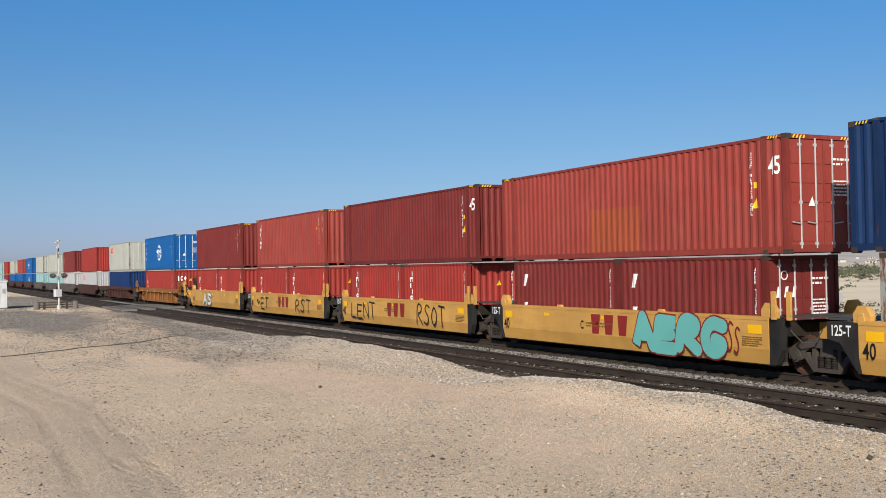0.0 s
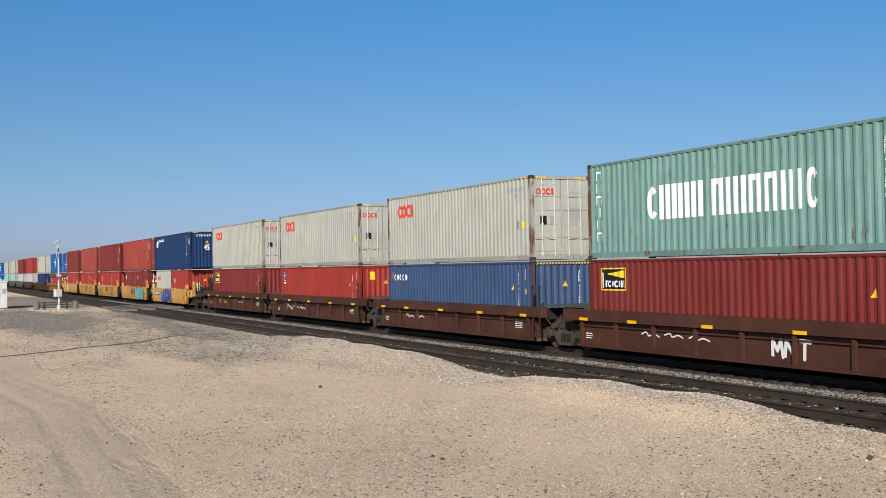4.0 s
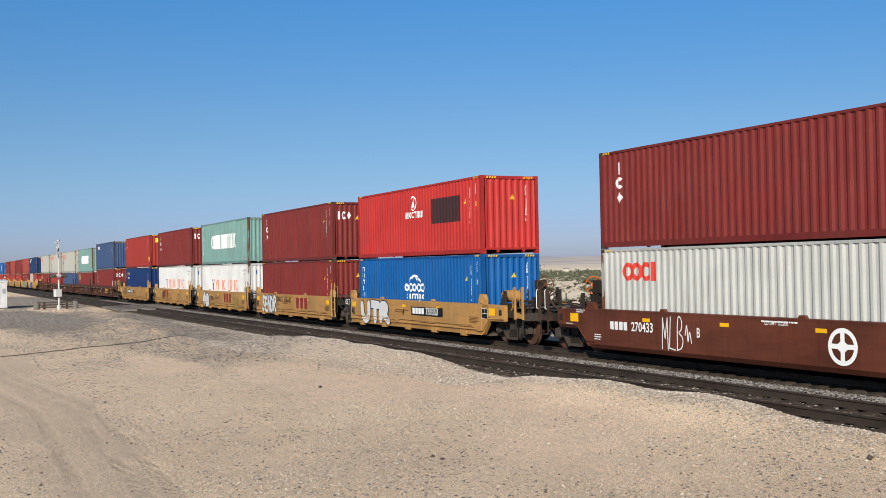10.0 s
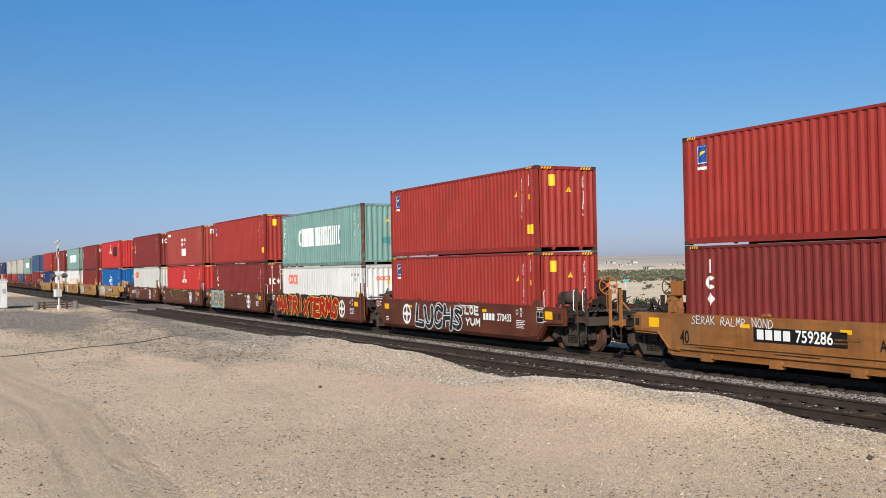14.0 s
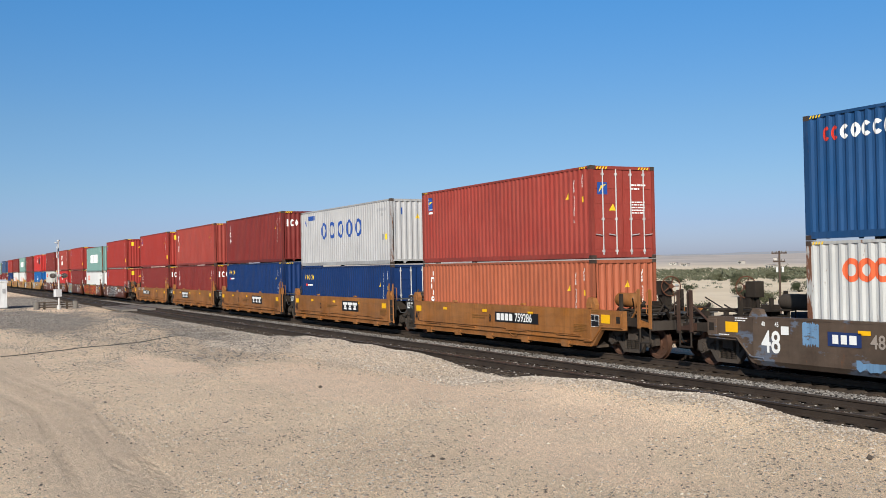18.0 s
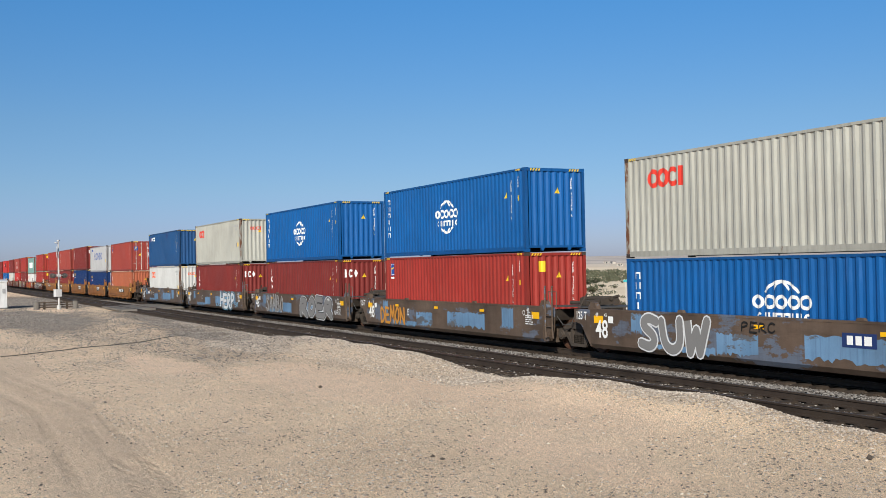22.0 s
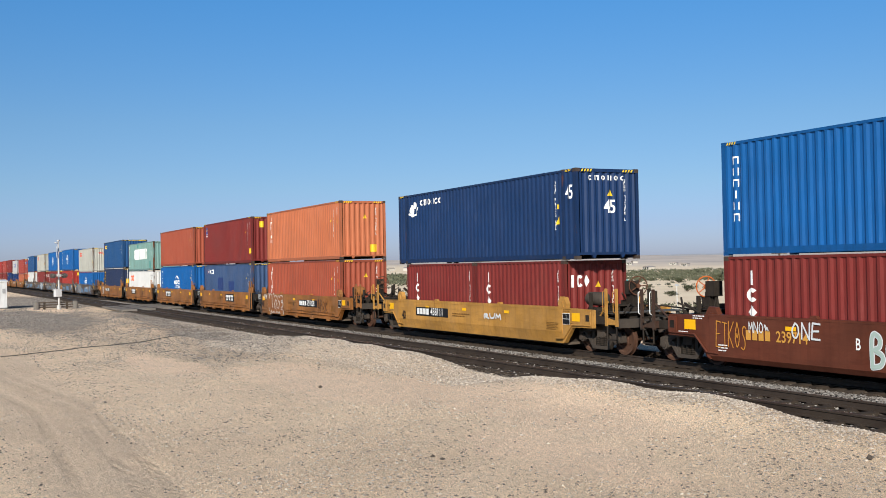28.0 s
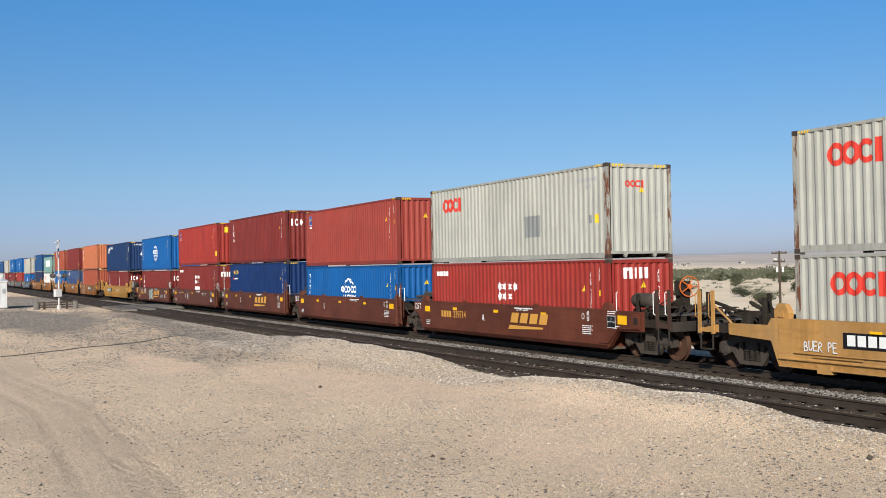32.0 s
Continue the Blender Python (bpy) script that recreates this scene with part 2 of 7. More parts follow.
def emblem_marks(plan, x, z, w, h, gap, t, vertical=False):
    """A row (or column) of plain strokes, rings and bars of an emblem's size: o ring, c open ring, l and t bar, v lozenge, others paired bars."""
    out = []
    for i, k in enumerate(plan):
        ww = w * (0.35 if k == "l" else 1.0)
        if vertical:
            x0, z0 = x, z - (h + gap) * (i + 1)
        else:
            x0, z0 = x, z
            x += ww + gap
        cx, cz = x0 + w / 2, z0 + h / 2
        if k == "o":
            out += ring(cx, cz, w / 2, h / 2, t, 16)
        elif k == "c":
            out += ring(cx, cz, w / 2, h / 2, t, 14, 0.7, 5.6)
        elif k == "l":
            out += rect(x0, x0 + t * 1.1, z0, z0 + h)
        elif k == "t":
            out += rect(cx - t / 2, cx + t / 2, z0, z0 + h)
        elif k == "v":
            out += [[(x0 + t * 0.3, cz), (cx, z0), (x0 + w - t * 0.3, cz), (cx, z0 + h)]]
        else:
            out += rect(x0, x0 + t, z0, z0 + h) + rect(x0 + w - t, x0 + w, z0, z0 + h)
            if k in "pz":
                out += rect(x0 + t, x0 + w - t, z0 + h - t, z0 + h)
    return out


def glyph(x, z, w, h, k):
    """One unreadable mark: a few plain bars in its field."""
    t = w * 0.34
    kinds = ((0, 1), (0, 2), (1, 2), (0, 1, 2), (3, 1), (3, 2), (0, 3), (3,))
    out = []
    for q in kinds[k % 8]:
        if q == 0:
            out += rect(x, x + t, z, z + h)
        elif q == 1:
            out += rect(x + t * 0.5, x + w, z + h * 0.72, z + h)
        elif q == 2:
            out += rect(x + t * 0.5, x + w, z, z + h * 0.26)
        else:
            out += rect(x + w - t, x + w, z + h * 0.1, z + h * 0.95)
    return out


def code_column(x, z_top, n, size=0.085):
    """A column of unreadable marks, as small bars."""
    out = []
    for i in range(n):
        if i in (4, 11):
            continue
        out += glyph(x, z_top - i * size * 1.25 - size, size * 0.75, size, i * 3 + n)
    return out


def code_lines(x, z, widths, h=0.05):
    """Lines of unreadable small writing, as broken bars."""
    out = []
    for i, w in enumerate(widths):
        p, k = 0.0, i
        while p < w - 0.02:
            q = min(w - p, (0.10, 0.06, 0.14, 0.045, 0.08)[k % 5])
            out += rect(x + p, x + p + q, z - i * h * 1.7, z - i * h * 1.7 + h * 0.75)
            p += q + h * 0.45
            k += 1
    return out


def brush(pts, w):
    """A painted stroke along a line of points."""
    out = []
    for (ax, az), (bx, bz) in zip(pts, pts[1:]):
        l = math.hypot(bx - ax, bz - az) or 1e-6
        nx, nz = -(bz - az) / l * w / 2, (bx - ax) / l * w / 2
        out.append([(ax - nx, az - nz), (bx - nx, bz - nz), (bx + nx, bz + nz), (ax + nx, az + nz)])
        out += disc(bx, bz, w / 2, w / 2, 8)
    return out


def wrapped(polys, breaks, fold, out=(0, -1, 0)):
    """The polygons, cut at the folds of a corrugated wall and laid on it; fold gives a point in space."""
    bm = bmesh.new()
    for i, poly in enumerate(polys):
        bm.faces.new([bm.verts.new((x, (i % 40) * 0.00015, z)) for x, z in poly])
    if len(bm.verts):
        lo, hi = min(v.co.x for v in bm.verts), max(v.co.x for v in bm.verts)
        for b in breaks:
            if lo < b < hi:
                bmesh.ops.bisect_plane(bm, geom=bm.verts[:] + bm.edges[:] + bm.faces[:], plane_co=(b, 0, 0), plane_no=(1, 0, 0))
    for v in bm.verts:
        v.co = Vector(fold(v.co.x, v.co.z)) + Vector(out) * v.co.y
    me = bpy.data.meshes.new("paintwork")
    bm.to_mesh(me)
    bm.free()
    return me


TEXTS = {}


def lettering(text, size):
    """Flat letters of the built-in font as polygons, in x and z from the origin, and their width."""
    if (text, size) not in TEXTS:
        cu = bpy.data.curves.new("lettering", 'FONT')
        cu.body, cu.size, cu.resolution_u = text, size, 3
        cu.offset = size * 0.016
        ob = bpy.data.objects.new("lettering", cu)
        me = bpy.data.meshes.new_from_object(ob)
        polys = [[(me.vertices[i].co.x, me.vertices[i].co.y) for i in p.vertices] for p in me.polygons]
        wide = max(v.co.x for v in me.vertices)
        bpy.data.objects.remove(ob)
        bpy.data.meshes.remove(me)
        TEXTS[(text, size)] = polys, wide
    return TEXTS[(text, size)]


def written(text, x, z, size, squeeze=1.0):
    return [[(x + px * squeeze, z + pz) for px, pz in poly] for poly in lettering(text, size)[0]]


# ---- shipping containers ----
CW = 2.438
HIGH, LOW = 2.896, 2.591


def folds(x0, x1, pitch, depth):
    """Corners of a trapezoid-corrugated wall: place along it and depth."""
    n = max(1, round((x1 - x0) / pitch))
    p = (x1 - x0) / n
    out = []
    for i in range(n):
        b = x0 + i * p
        out += [(b, 0.0), (b + 0.26 * p, 0.0), (b + 0.5 * p, depth), (b + 0.76 * p, depth)]
    return out + [(x1, 0.0)]


def depth_at(fl, x):
    for (a, da), (b, db) in zip(fl, fl[1:]):
        if a <= x <= b:
            return da + (db - da) * (x - a) / max(1e-9, b - a)
    return 0.0


def side_spots(L, H, livery, fl):
    """Paintwork of a long side, by livery: (name, colour, polygons, label). x from the left end, z from the base."""
    S = []
    code_mark = GREYMARK if livery.split()[0] in ("cream", "pale_cream", "white", "bright_white", "rusty_white") else WHITE
    kind = (livery.split()[1] if " " in livery else "").replace("_doors", "").replace("_patched", "").replace("_high", "")
    if kind == "door45":
        S += [("overpainted_patch", SALMON, rect(5.35, 8.0, 0.2, 1.5), "orange touch-up paint patch")]
    if L > 13:
        S += [("size_number", WHITE, written("45", L - 0.62, H - 0.95, 0.62, 0.62), "white size number 45")]
        S += [("code_marking", code_mark, code_column(L - 1.25, H - 0.35, 15), ""), ("warning_sticker", YELLOWMARK, rect(L - 1.15, L - 1.02, H - 1.25, H - 1.1) + tri(L - 1.1, H - 1.75, 0.26, 0.26), "")]
    elif L > 7:
        S += [("code_marking", code_mark, code_column(L - 0.98, H - 0.38, 13) + code_column(L - 0.55, H - 0.25, 5), "")]
        S += [("warning_sticker", YELLOWMARK, rect(L - 0.56, L - 0.42, H - 1.12, H - 0.94) + (tri(L - 1.35, H - 0.98, 0.21, 0.21) if not livery.startswith("green") else []), "")]
    else:
        S += [("code_marking", code_mark, code_column(L - 0.42, H - 0.3, 13), "")]
    if code_mark is GREYMARK:
        S = [q for q in S if q[0] not in ("code_marking", "warning_sticker")]
        S += [("code_marking", GREYMARK, blocks(L - 1.62, H - 0.50, (0.07, 0.07, 0.07, 0.07, 0.0, 0.07, 0.07, 0.07, 0.07, 0.07, 0.07), 0.13, 0.035) + blocks(L - 1.15, H - 0.72, (0.07, 0.07, 0.07), 0.12, 0.035), "")]
        S += [("small_label", GREYPATCH, rect(L - 1.02, L - 0.86, 1.10, 1.36), ""), ("warning_sticker", YELLOWMARK, rect(L - 0.66, L - 0.5, 1.10, 1.36) if L > 7 else rect(L - 0.5, L - 0.4, 0.9, 1.05), "")]
    if kind in ("trio", "trio_doors"):
        S += [("emblem", WHITE, emblem_marks("tcv", 0.80, H - 0.30, 0.36, 0.36, 0.07, 0.11, True), "white upright emblem")]
    elif kind in ("wave", "wave_doors"):
        S += [("emblem", BLUEMARK, rect(0.55, 0.95, H - 0.78, H - 0.26), "blue and yellow square emblem"), ("emblem_border", WHITE, ring(0.75, H - 0.52, 0.26, 0.33, 0.03, 4, pi / 4, pi / 4 + 2 * pi) + rect(0.56, 0.94, H - 0.92, H - 0.84), ""),
              ("emblem_wave", YELLOWMARK, [[(0.62, H - 0.6), (0.72, H - 0.45), (0.9, H - 0.42), (0.8, H - 0.5)]], "")]
        if not livery.startswith("redbrown"):
            S += [("caution_label", YELLOWMARK, rect(L - 0.62, L - 0.28, H - 2.3, H - 1.98), "")]
    elif kind == "five_marks":
        S += [("emblem", YELLOWMARK if livery.startswith(("navy", "deep")) else WHITE, emblem_marks("cocco", 0.55, H - 0.70, 0.26, 0.29, 0.02, 0.085) if not livery.startswith("deep") else emblem_marks("cocco", 0.55, H - 0.70, 0.28, 0.34, 0.02, 0.095), "block emblem"),
              ("emblem_accent", REDMARK, rect(0.75, 1.0, H - 1.02, H - 0.9) if livery.startswith("navy") else rect(0.3, 0.5, H - 0.62, H - 0.32), "")]
        if livery.startswith("navy"):
            S += [("emblem_line", WHITE, rect(1.05, 1.85, H - 1.0, H - 0.93), "")]
    elif kind == "slope":
        S += [("emblem", WHITE, emblem_marks("cocco", 1.08, H - 0.66, 0.28, 0.34, 0.02, 0.095), "white block emblem"), ("emblem_accent", REDMARK, emblem_marks("cc", 0.57, H - 0.66, 0.23, 0.34, 0.02, 0.075), "")]
        if "patched" in livery:
            S += [("overpainted_patch", NAVYPATCH, rect(7.2, 7.95, H - 0.55, H - 0.1) if "high" in livery else rect(3.6, 5.2, 1.15, 2.0) + rect(6.5, 7.95, 0.9, 1.75), "darker overpainted patch")]
    elif kind == "globe":
        cx, cz = 6.15, H * 0.515
        band = list(itertools.chain(*[(ring if k != 2 else ring)(cx - 0.79 + 0.395 * k, cz + 0.12, 0.20, 0.18, 0.085, 12) for k in range(5)]))
        arcs = ring(cx, cz, 0.70, 0.66, 0.075, 10, 0.58, pi - 0.58) + ring(cx, cz, 0.70, 0.66, 0.075, 10, pi + 0.72, 2 * pi - 0.72) + ring(cx, cz, 0.36, 0.64, 0.06, 8, 0.75, pi - 0.75) + ring(cx, cz, 0.36, 0.64, 0.06, 8, pi + 0.85, 2 * pi - 0.85)
        S += [("emblem", WHITE, arcs + band + emblem_marks("chlpplmc", cx - 0.84, cz - 0.36, 0.20, 0.22, 0.06, 0.06), "white globe emblem with block band"),
              ("emblem_column", WHITE, emblem_marks("phzthp", 0.4, H - 0.3, 0.2, 0.2, 0.09, 0.045, True), "")]
    elif kind == "broad_marks":
        S += [("emblem", WHITE, emblem_marks("chlmh", 2.95, 1.05, 0.44, 0.96, 0.11, 0.16) + emblem_marks("zhlpplmc", 5.65, 1.05, 0.44, 0.96, 0.11, 0.16), "large white block emblem"),
              ("emblem_column", WHITE, emblem_marks("phzthp", 0.45, H - 0.15, 0.27, 0.27, 0.10, 0.05, True), "")]
        if "patched" in livery:
            S += [("overpainted_patch", TEALPATCH, rect(10.3, 10.8, 0.2, 0.85) + rect(4.5, 5.1, H - 0.45, H - 0.15), "fresher green paint patch")]
    elif kind in ("rings", "rings_doors"):
        c = ORANGEMARK if "white" in livery else REDMARK
        z = H - 0.68
        k = 1.0 if L > 7 else 0.72
        S += [("emblem", c, ring(1.31 * k, z, 0.25 * k, 0.27 * k, 0.13 * k, 16) + ring(1.74 * k, z, 0.25 * k, 0.27 * k, 0.13 * k, 16) + ring(2.17 * k, z, 0.25 * k, 0.27 * k, 0.13 * k, 14, 0.7, 5.6) + rect(2.42 * k, 2.60 * k, z - 0.27 * k, z + 0.27 * k), "round-shaped coloured emblem")]
        if "patched" in livery:
            S += [("overpainted_patch", GREYPATCH, rect(7.35, 8.3, 0.78, 1.5), "grey overpainted square")]
    elif kind == "faded_band":
        S += [("emblem", PINKMARK, [[(3.9, 1.85), (4.05, 1.85), (4.2, 1.55), (4.35, 1.85), (4.5, 1.85), (4.27, 1.45), (4.27, 1.15), (4.13, 1.15), (4.13, 1.45)]] + emblem_marks("hmc", 4.62, 1.15, 0.56, 0.70, 0.12, 0.13) + emblem_marks("mlmc", 7.2, 1.15, 0.62, 0.70, 0.14, 0.14), "faded red block emblem"),
              ("emblem_accent", BLUEMARK, [[(2.95, 1.86), (3.15, 1.86), (3.36, 1.5), (3.28, 1.4)]], "blue part of the emblem"), ("emblem_stem", REDMARK, [[(3.22, 1.12), (3.42, 1.12), (3.42, 1.4), (3.62, 1.86), (3.42, 1.86), (3.24, 1.45)]], "red part of the emblem")]
    elif kind == "sail":
        S += [("emblem", WHITE, ring(6.15, H - 0.68, 0.27, 0.32, 0.05, 20) + [[(5.99, H - 0.85), (6.31, H - 0.85), (6.15, H - 0.44)]] + emblem_marks("mhcczzhm", 5.3, H - 1.30, 0.19, 0.27, 0.04, 0.05), "white round emblem over small blocks")]
        if "patched" in livery:
            S += [("overpainted_patch", DARKPATCH, rect(7.9, 10.45, H - 1.62, H - 0.62), "dark overpainted panel")]
    elif kind in ("stars", "stars_doors"):
        star = []
        for r, n in ((0, 4), (1, 3)):
            for i in range(n):
                cx, cz = 5.50 + i * 0.36, H - 0.88 - r * 0.34
                star.append([(cx + (0.17 if j % 2 == 0 else 0.095) * cos(pi / 2 + j * pi / 6), cz + (0.17 if j % 2 == 0 else 0.095) * sin(pi / 2 + j * pi / 6)) for j in range(12)])
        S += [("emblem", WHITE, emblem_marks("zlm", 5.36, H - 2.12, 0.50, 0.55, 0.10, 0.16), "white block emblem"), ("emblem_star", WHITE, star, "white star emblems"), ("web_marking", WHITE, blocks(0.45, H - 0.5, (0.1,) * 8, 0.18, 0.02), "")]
    elif kind == "beast":
        S += [("emblem", WHITE, emblem_marks("cpomoc", 2.15, H - 0.52, 0.26, 0.24, 0.08, 0.06) + disc(1.35, H - 0.66, 0.26, 0.22) + disc(1.62, H - 0.48, 0.14, 0.14) + brush([(1.02, H - 0.8), (1.35, H - 0.92), (1.75, H - 0.86), (1.9, H - 0.6)], 0.08), "white round emblem and marks")]
    elif kind == "disc":
        S += [("emblem", SKYMARK, disc(1.35, 1.72, 0.20, 0.25), "pale blue round emblem"), ("emblem_accent", WHITE, blocks(0.98, 1.70, (0.08, 0.08), 0.13, 0.03) + rect(1.25, 1.46, 1.66, 1.72), "")]
    elif kind == "upright":
        S += [("emblem_column", WHITE, emblem_marks("tpltom", 0.72, H - 0.24, 0.3, 0.20, 0.055, 0.07, True), "white upright emblem")]
    elif kind == "italic":
        S += [("emblem", WHITE, [[(0.55, 1.75), (0.75, 1.75), (0.85, 2.15), (0.65, 2.15)], [(0.5, 0.75), (0.72, 0.75), (0.82, 1.2), (0.6, 1.2)]], "white slanted emblem")]
    elif kind == "lighthouse":
        S += [("emblem", BLACKMARK, rect(0.6, 1.83, H - 0.9, H - 0.3), "black square emblem with yellow beam"), ("emblem_border", YELLOWMARK, rect(0.56, 1.87, H - 0.94, H - 0.9) + rect(0.56, 1.87, H - 0.3, H - 0.26) + rect(0.56, 0.6, H - 0.9, H - 0.3) + rect(1.83, 1.87, H - 0.9, H - 0.3), ""),
              ("emblem_beam", YELLOWMARK, [[(0.85, H - 0.44), (1.8, H - 0.33), (1.8, H - 0.58)]], ""), ("emblem_band", WHITE, emblem_marks("pcocom", 0.82, H - 0.84, 0.14, 0.2, 0.02, 0.045) + rect(0.66, 0.76, H - 0.86, H - 0.4), "")]
    elif kind == "wide_blue":
        S += [("emblem", BLUEMARK, list(itertools.chain(*[ring(3.62 + 1.18 * i, 1.78, 0.38, 0.43, 0.15, 16) for i in range(5)])), "large blue ring-shaped emblem"), ("emblem_small", BLUEMARK, blocks(1.25, H - 0.5, (0.2, 0.2, 0.2, 0.2), 0.24, 0.05) + brush([(0.7, H - 0.35), (0.85, H - 0.75), (1.05, H - 0.6)], 0.05), "")]
    elif kind == "label":
        S += [("emblem_column", YELLOWMARK, rect(0.62, 1.0, 0.55, H - 0.25), "yellow upright label"), ("emblem_marks", BLACKMARK, blocks(0.72, H - 0.45, (0.20,) * 6, 0.17, 0.13, True), "")]
    return S


DOORED = ("doors", "door45")
CONTAINER_CACHE = {}


def container_parts(L, H, livery, lite):
    """The meshes of a container: (name, mesh, material, label, index of the part it belongs to). Origin at the middle of its base."""
    key = (L, H, livery, lite)
    if key in CONTAINER_CACHE:
        return CONTAINER_CACHE[key]
    c = livery.split()[0]
    P, F, R = paint(c), frame_paint(c), rail_paint(c)
    doors = any(d in livery for d in DOORED)
    out = []
    hx, hy = L / 2, CW / 2
    bottom, top = 0.17, H - 0.075
    inset = 0.762 if L > 13 else 0.0      # the posts of a 45-foot box stand at the 40-foot marks
    fl = folds(-hx + 0.15, hx - 0.15, 0.278, 0.036)
    ne = folds(-hy + 0.15, hy - 0.15, 0.268, 0.045)
    # long sides
    for s in (-1, 1):
        vs, fs = [], []
        for x, d in fl:
            vs += [(x, s * (hy - 0.008 - d), bottom), (x, s * (hy - 0.008 - d), top)]
        n = len(fl)
        fs = [(2 * i, 2 * i + 2, 2 * i + 3, 2 * i + 1) for i in range(n - 1)]
        vs += [(-hx + 0.15, s * (hy - 0.06), bottom), (-hx + 0.15, s * (hy - 0.06), top), (hx - 0.15, s * (hy - 0.06), bottom), (hx - 0.15, s * (hy - 0.06), top)]
        k = 2 * n
        fs += [(k, k + 1, k + 3, k + 2), (0, 1, k + 1, k), (2 * n - 2, 2 * n - 1, k + 3, k + 2)]
        me = bpy.data.meshes.new("side_panel")
        me.from_pydata(vs, [], fs)
        bm = bmesh.new()
        bm.from_mesh(me)
        bm.normal_update()
        for f in bm.faces:
            if (f.normal.y * s < 0) == (abs(f.calc_center_median().y) > hy - 0.055):
                f.normal_flip()
        bm.to_mesh(me)
        bm.free()
        out.append(("side_panel", me, P, "", None))
    # ends
    door_at = None
    for s in (-1, 1):
        if s == 1 and doors:
            door_at = len(out)
            for t in (-1, 1):
                sh = Shape().box(hx - 0.075, hx - 0.035, min(t * 0.012, t * (hy - 0.11)), max(t * 0.012, t * (hy - 0.11)), 0.15, H - 0.13)
                for i in range(5):
                    z = 0.30 + i * (H - 0.55) / 5
                    sh.box(hx - 0.036, hx - 0.018, min(t * 0.06, t * (hy - 0.16)), max(t * 0.06, t * (hy - 0.16)), z, z + (H - 0.55) / 5 - 0.14)
                out.append(("door", sh.mesh("door"), P, "", None))
                for q in (0.28, 0.78):
                    y = t * q
                    b = Shape().rod((hx - 0.002, y, 0.12), (hx - 0.002, y, H - 0.1), 0.021, 8)
                    for z in (0.2, 1.2, H - 0.3):
                        b.box(hx - 0.03, hx + 0.012, y - 0.045, y + 0.045, z, z + 0.07)
                    b.rod((hx + 0.02, y - 0.02, 0.72), (hx + 0.02, y + t * 0.3, 0.76), 0.015, 6)
                    out.append(("locking_bar", b.mesh("locking_bar"), BARSTEEL if c != "cream" else surface("cream_bar_paint", (0.50, 0.50, 0.46), 0.5), "", door_at + (0 if t == -1 else 3)))
            continue
        vs, fs = [], []
        for y, d in ne:
            vs += [(s * (hx - 0.02 - d), y, 0.2), (s * (hx - 0.02 - d), y, H - 0.11)]
        n = len(ne)
        fs = [(2 * i, 2 * i + 2, 2 * i + 3, 2 * i + 1) for i in range(n - 1)]
        if s < 0:
            fs = [f[::-1] for f in fs]
        me = bpy.data.meshes.new("end_panel")
        me.from_pydata(vs, [], fs)
        out.append(("end_panel", me, P, "", None))
    out.append(("roof", Shape().box(-hx + 0.1, hx - 0.1, -hy + 0.04, hy - 0.04, H - 0.05, H - 0.015).mesh("roof"), P, "", None))
    out.append(("floor", Shape().box(-hx + 0.1, hx - 0.1, -hy + 0.06, hy - 0.06, 0.13, 0.17).mesh("floor"), DARKSTEEL, "", None))
    for s in (-1, 1):
        out.append(("top_rail", Shape().box(-hx + 0.15, hx - 0.15, min(s * (hy - 0.06), s * (hy - 0.002)), max(s * (hy - 0.06), s * (hy - 0.002)), H - 0.08, H - 0.012).mesh("top_rail"), R, "", None))
        b = Shape().box(-hx + 0.15, hx - 0.15, min(s * (hy - 0.05), s * (hy - 0.003)), max(s * (hy - 0.05), s * (hy - 0.003)), 0.02, 0.18)
        out.append(("bottom_rail", b.mesh("bottom_rail"), R, "", None))
        x0, x1 = (hx - 0.09, hx - 0.004) if s > 0 else (-hx + 0.004, -hx + 0.09)
        out.append(("end_header", Shape().box(x0, x1, -hy + 0.11, hy - 0.11, H - 0.12, H - 0.014).mesh("end_header"), R, "", None))
        e = Shape().box(x0, x1, -hy + 0.11, hy - 0.11, 0.13, 0.21)
        if not (s > 0 and doors):
            for t in (-1, 1):
                e.slab([(t * 0.55 - 0.08, 0.13), (t * 0.55 - 0.03, 0.03), (t * 0.55 + 0.03, 0.03), (t * 0.55 + 0.08, 0.13)], 0, 0.03)
                k = len(e.v) - 8
                e.v[k:] = [((x0 if y == 0 else x1), x, z) for x, y, z in e.v[k:]]
        else:
            e.box(x0, x1, -hy + 0.11, hy - 0.11, 0.03, 0.13)
        out.append(("end_sill", e.mesh("end_sill"), R, "", None))
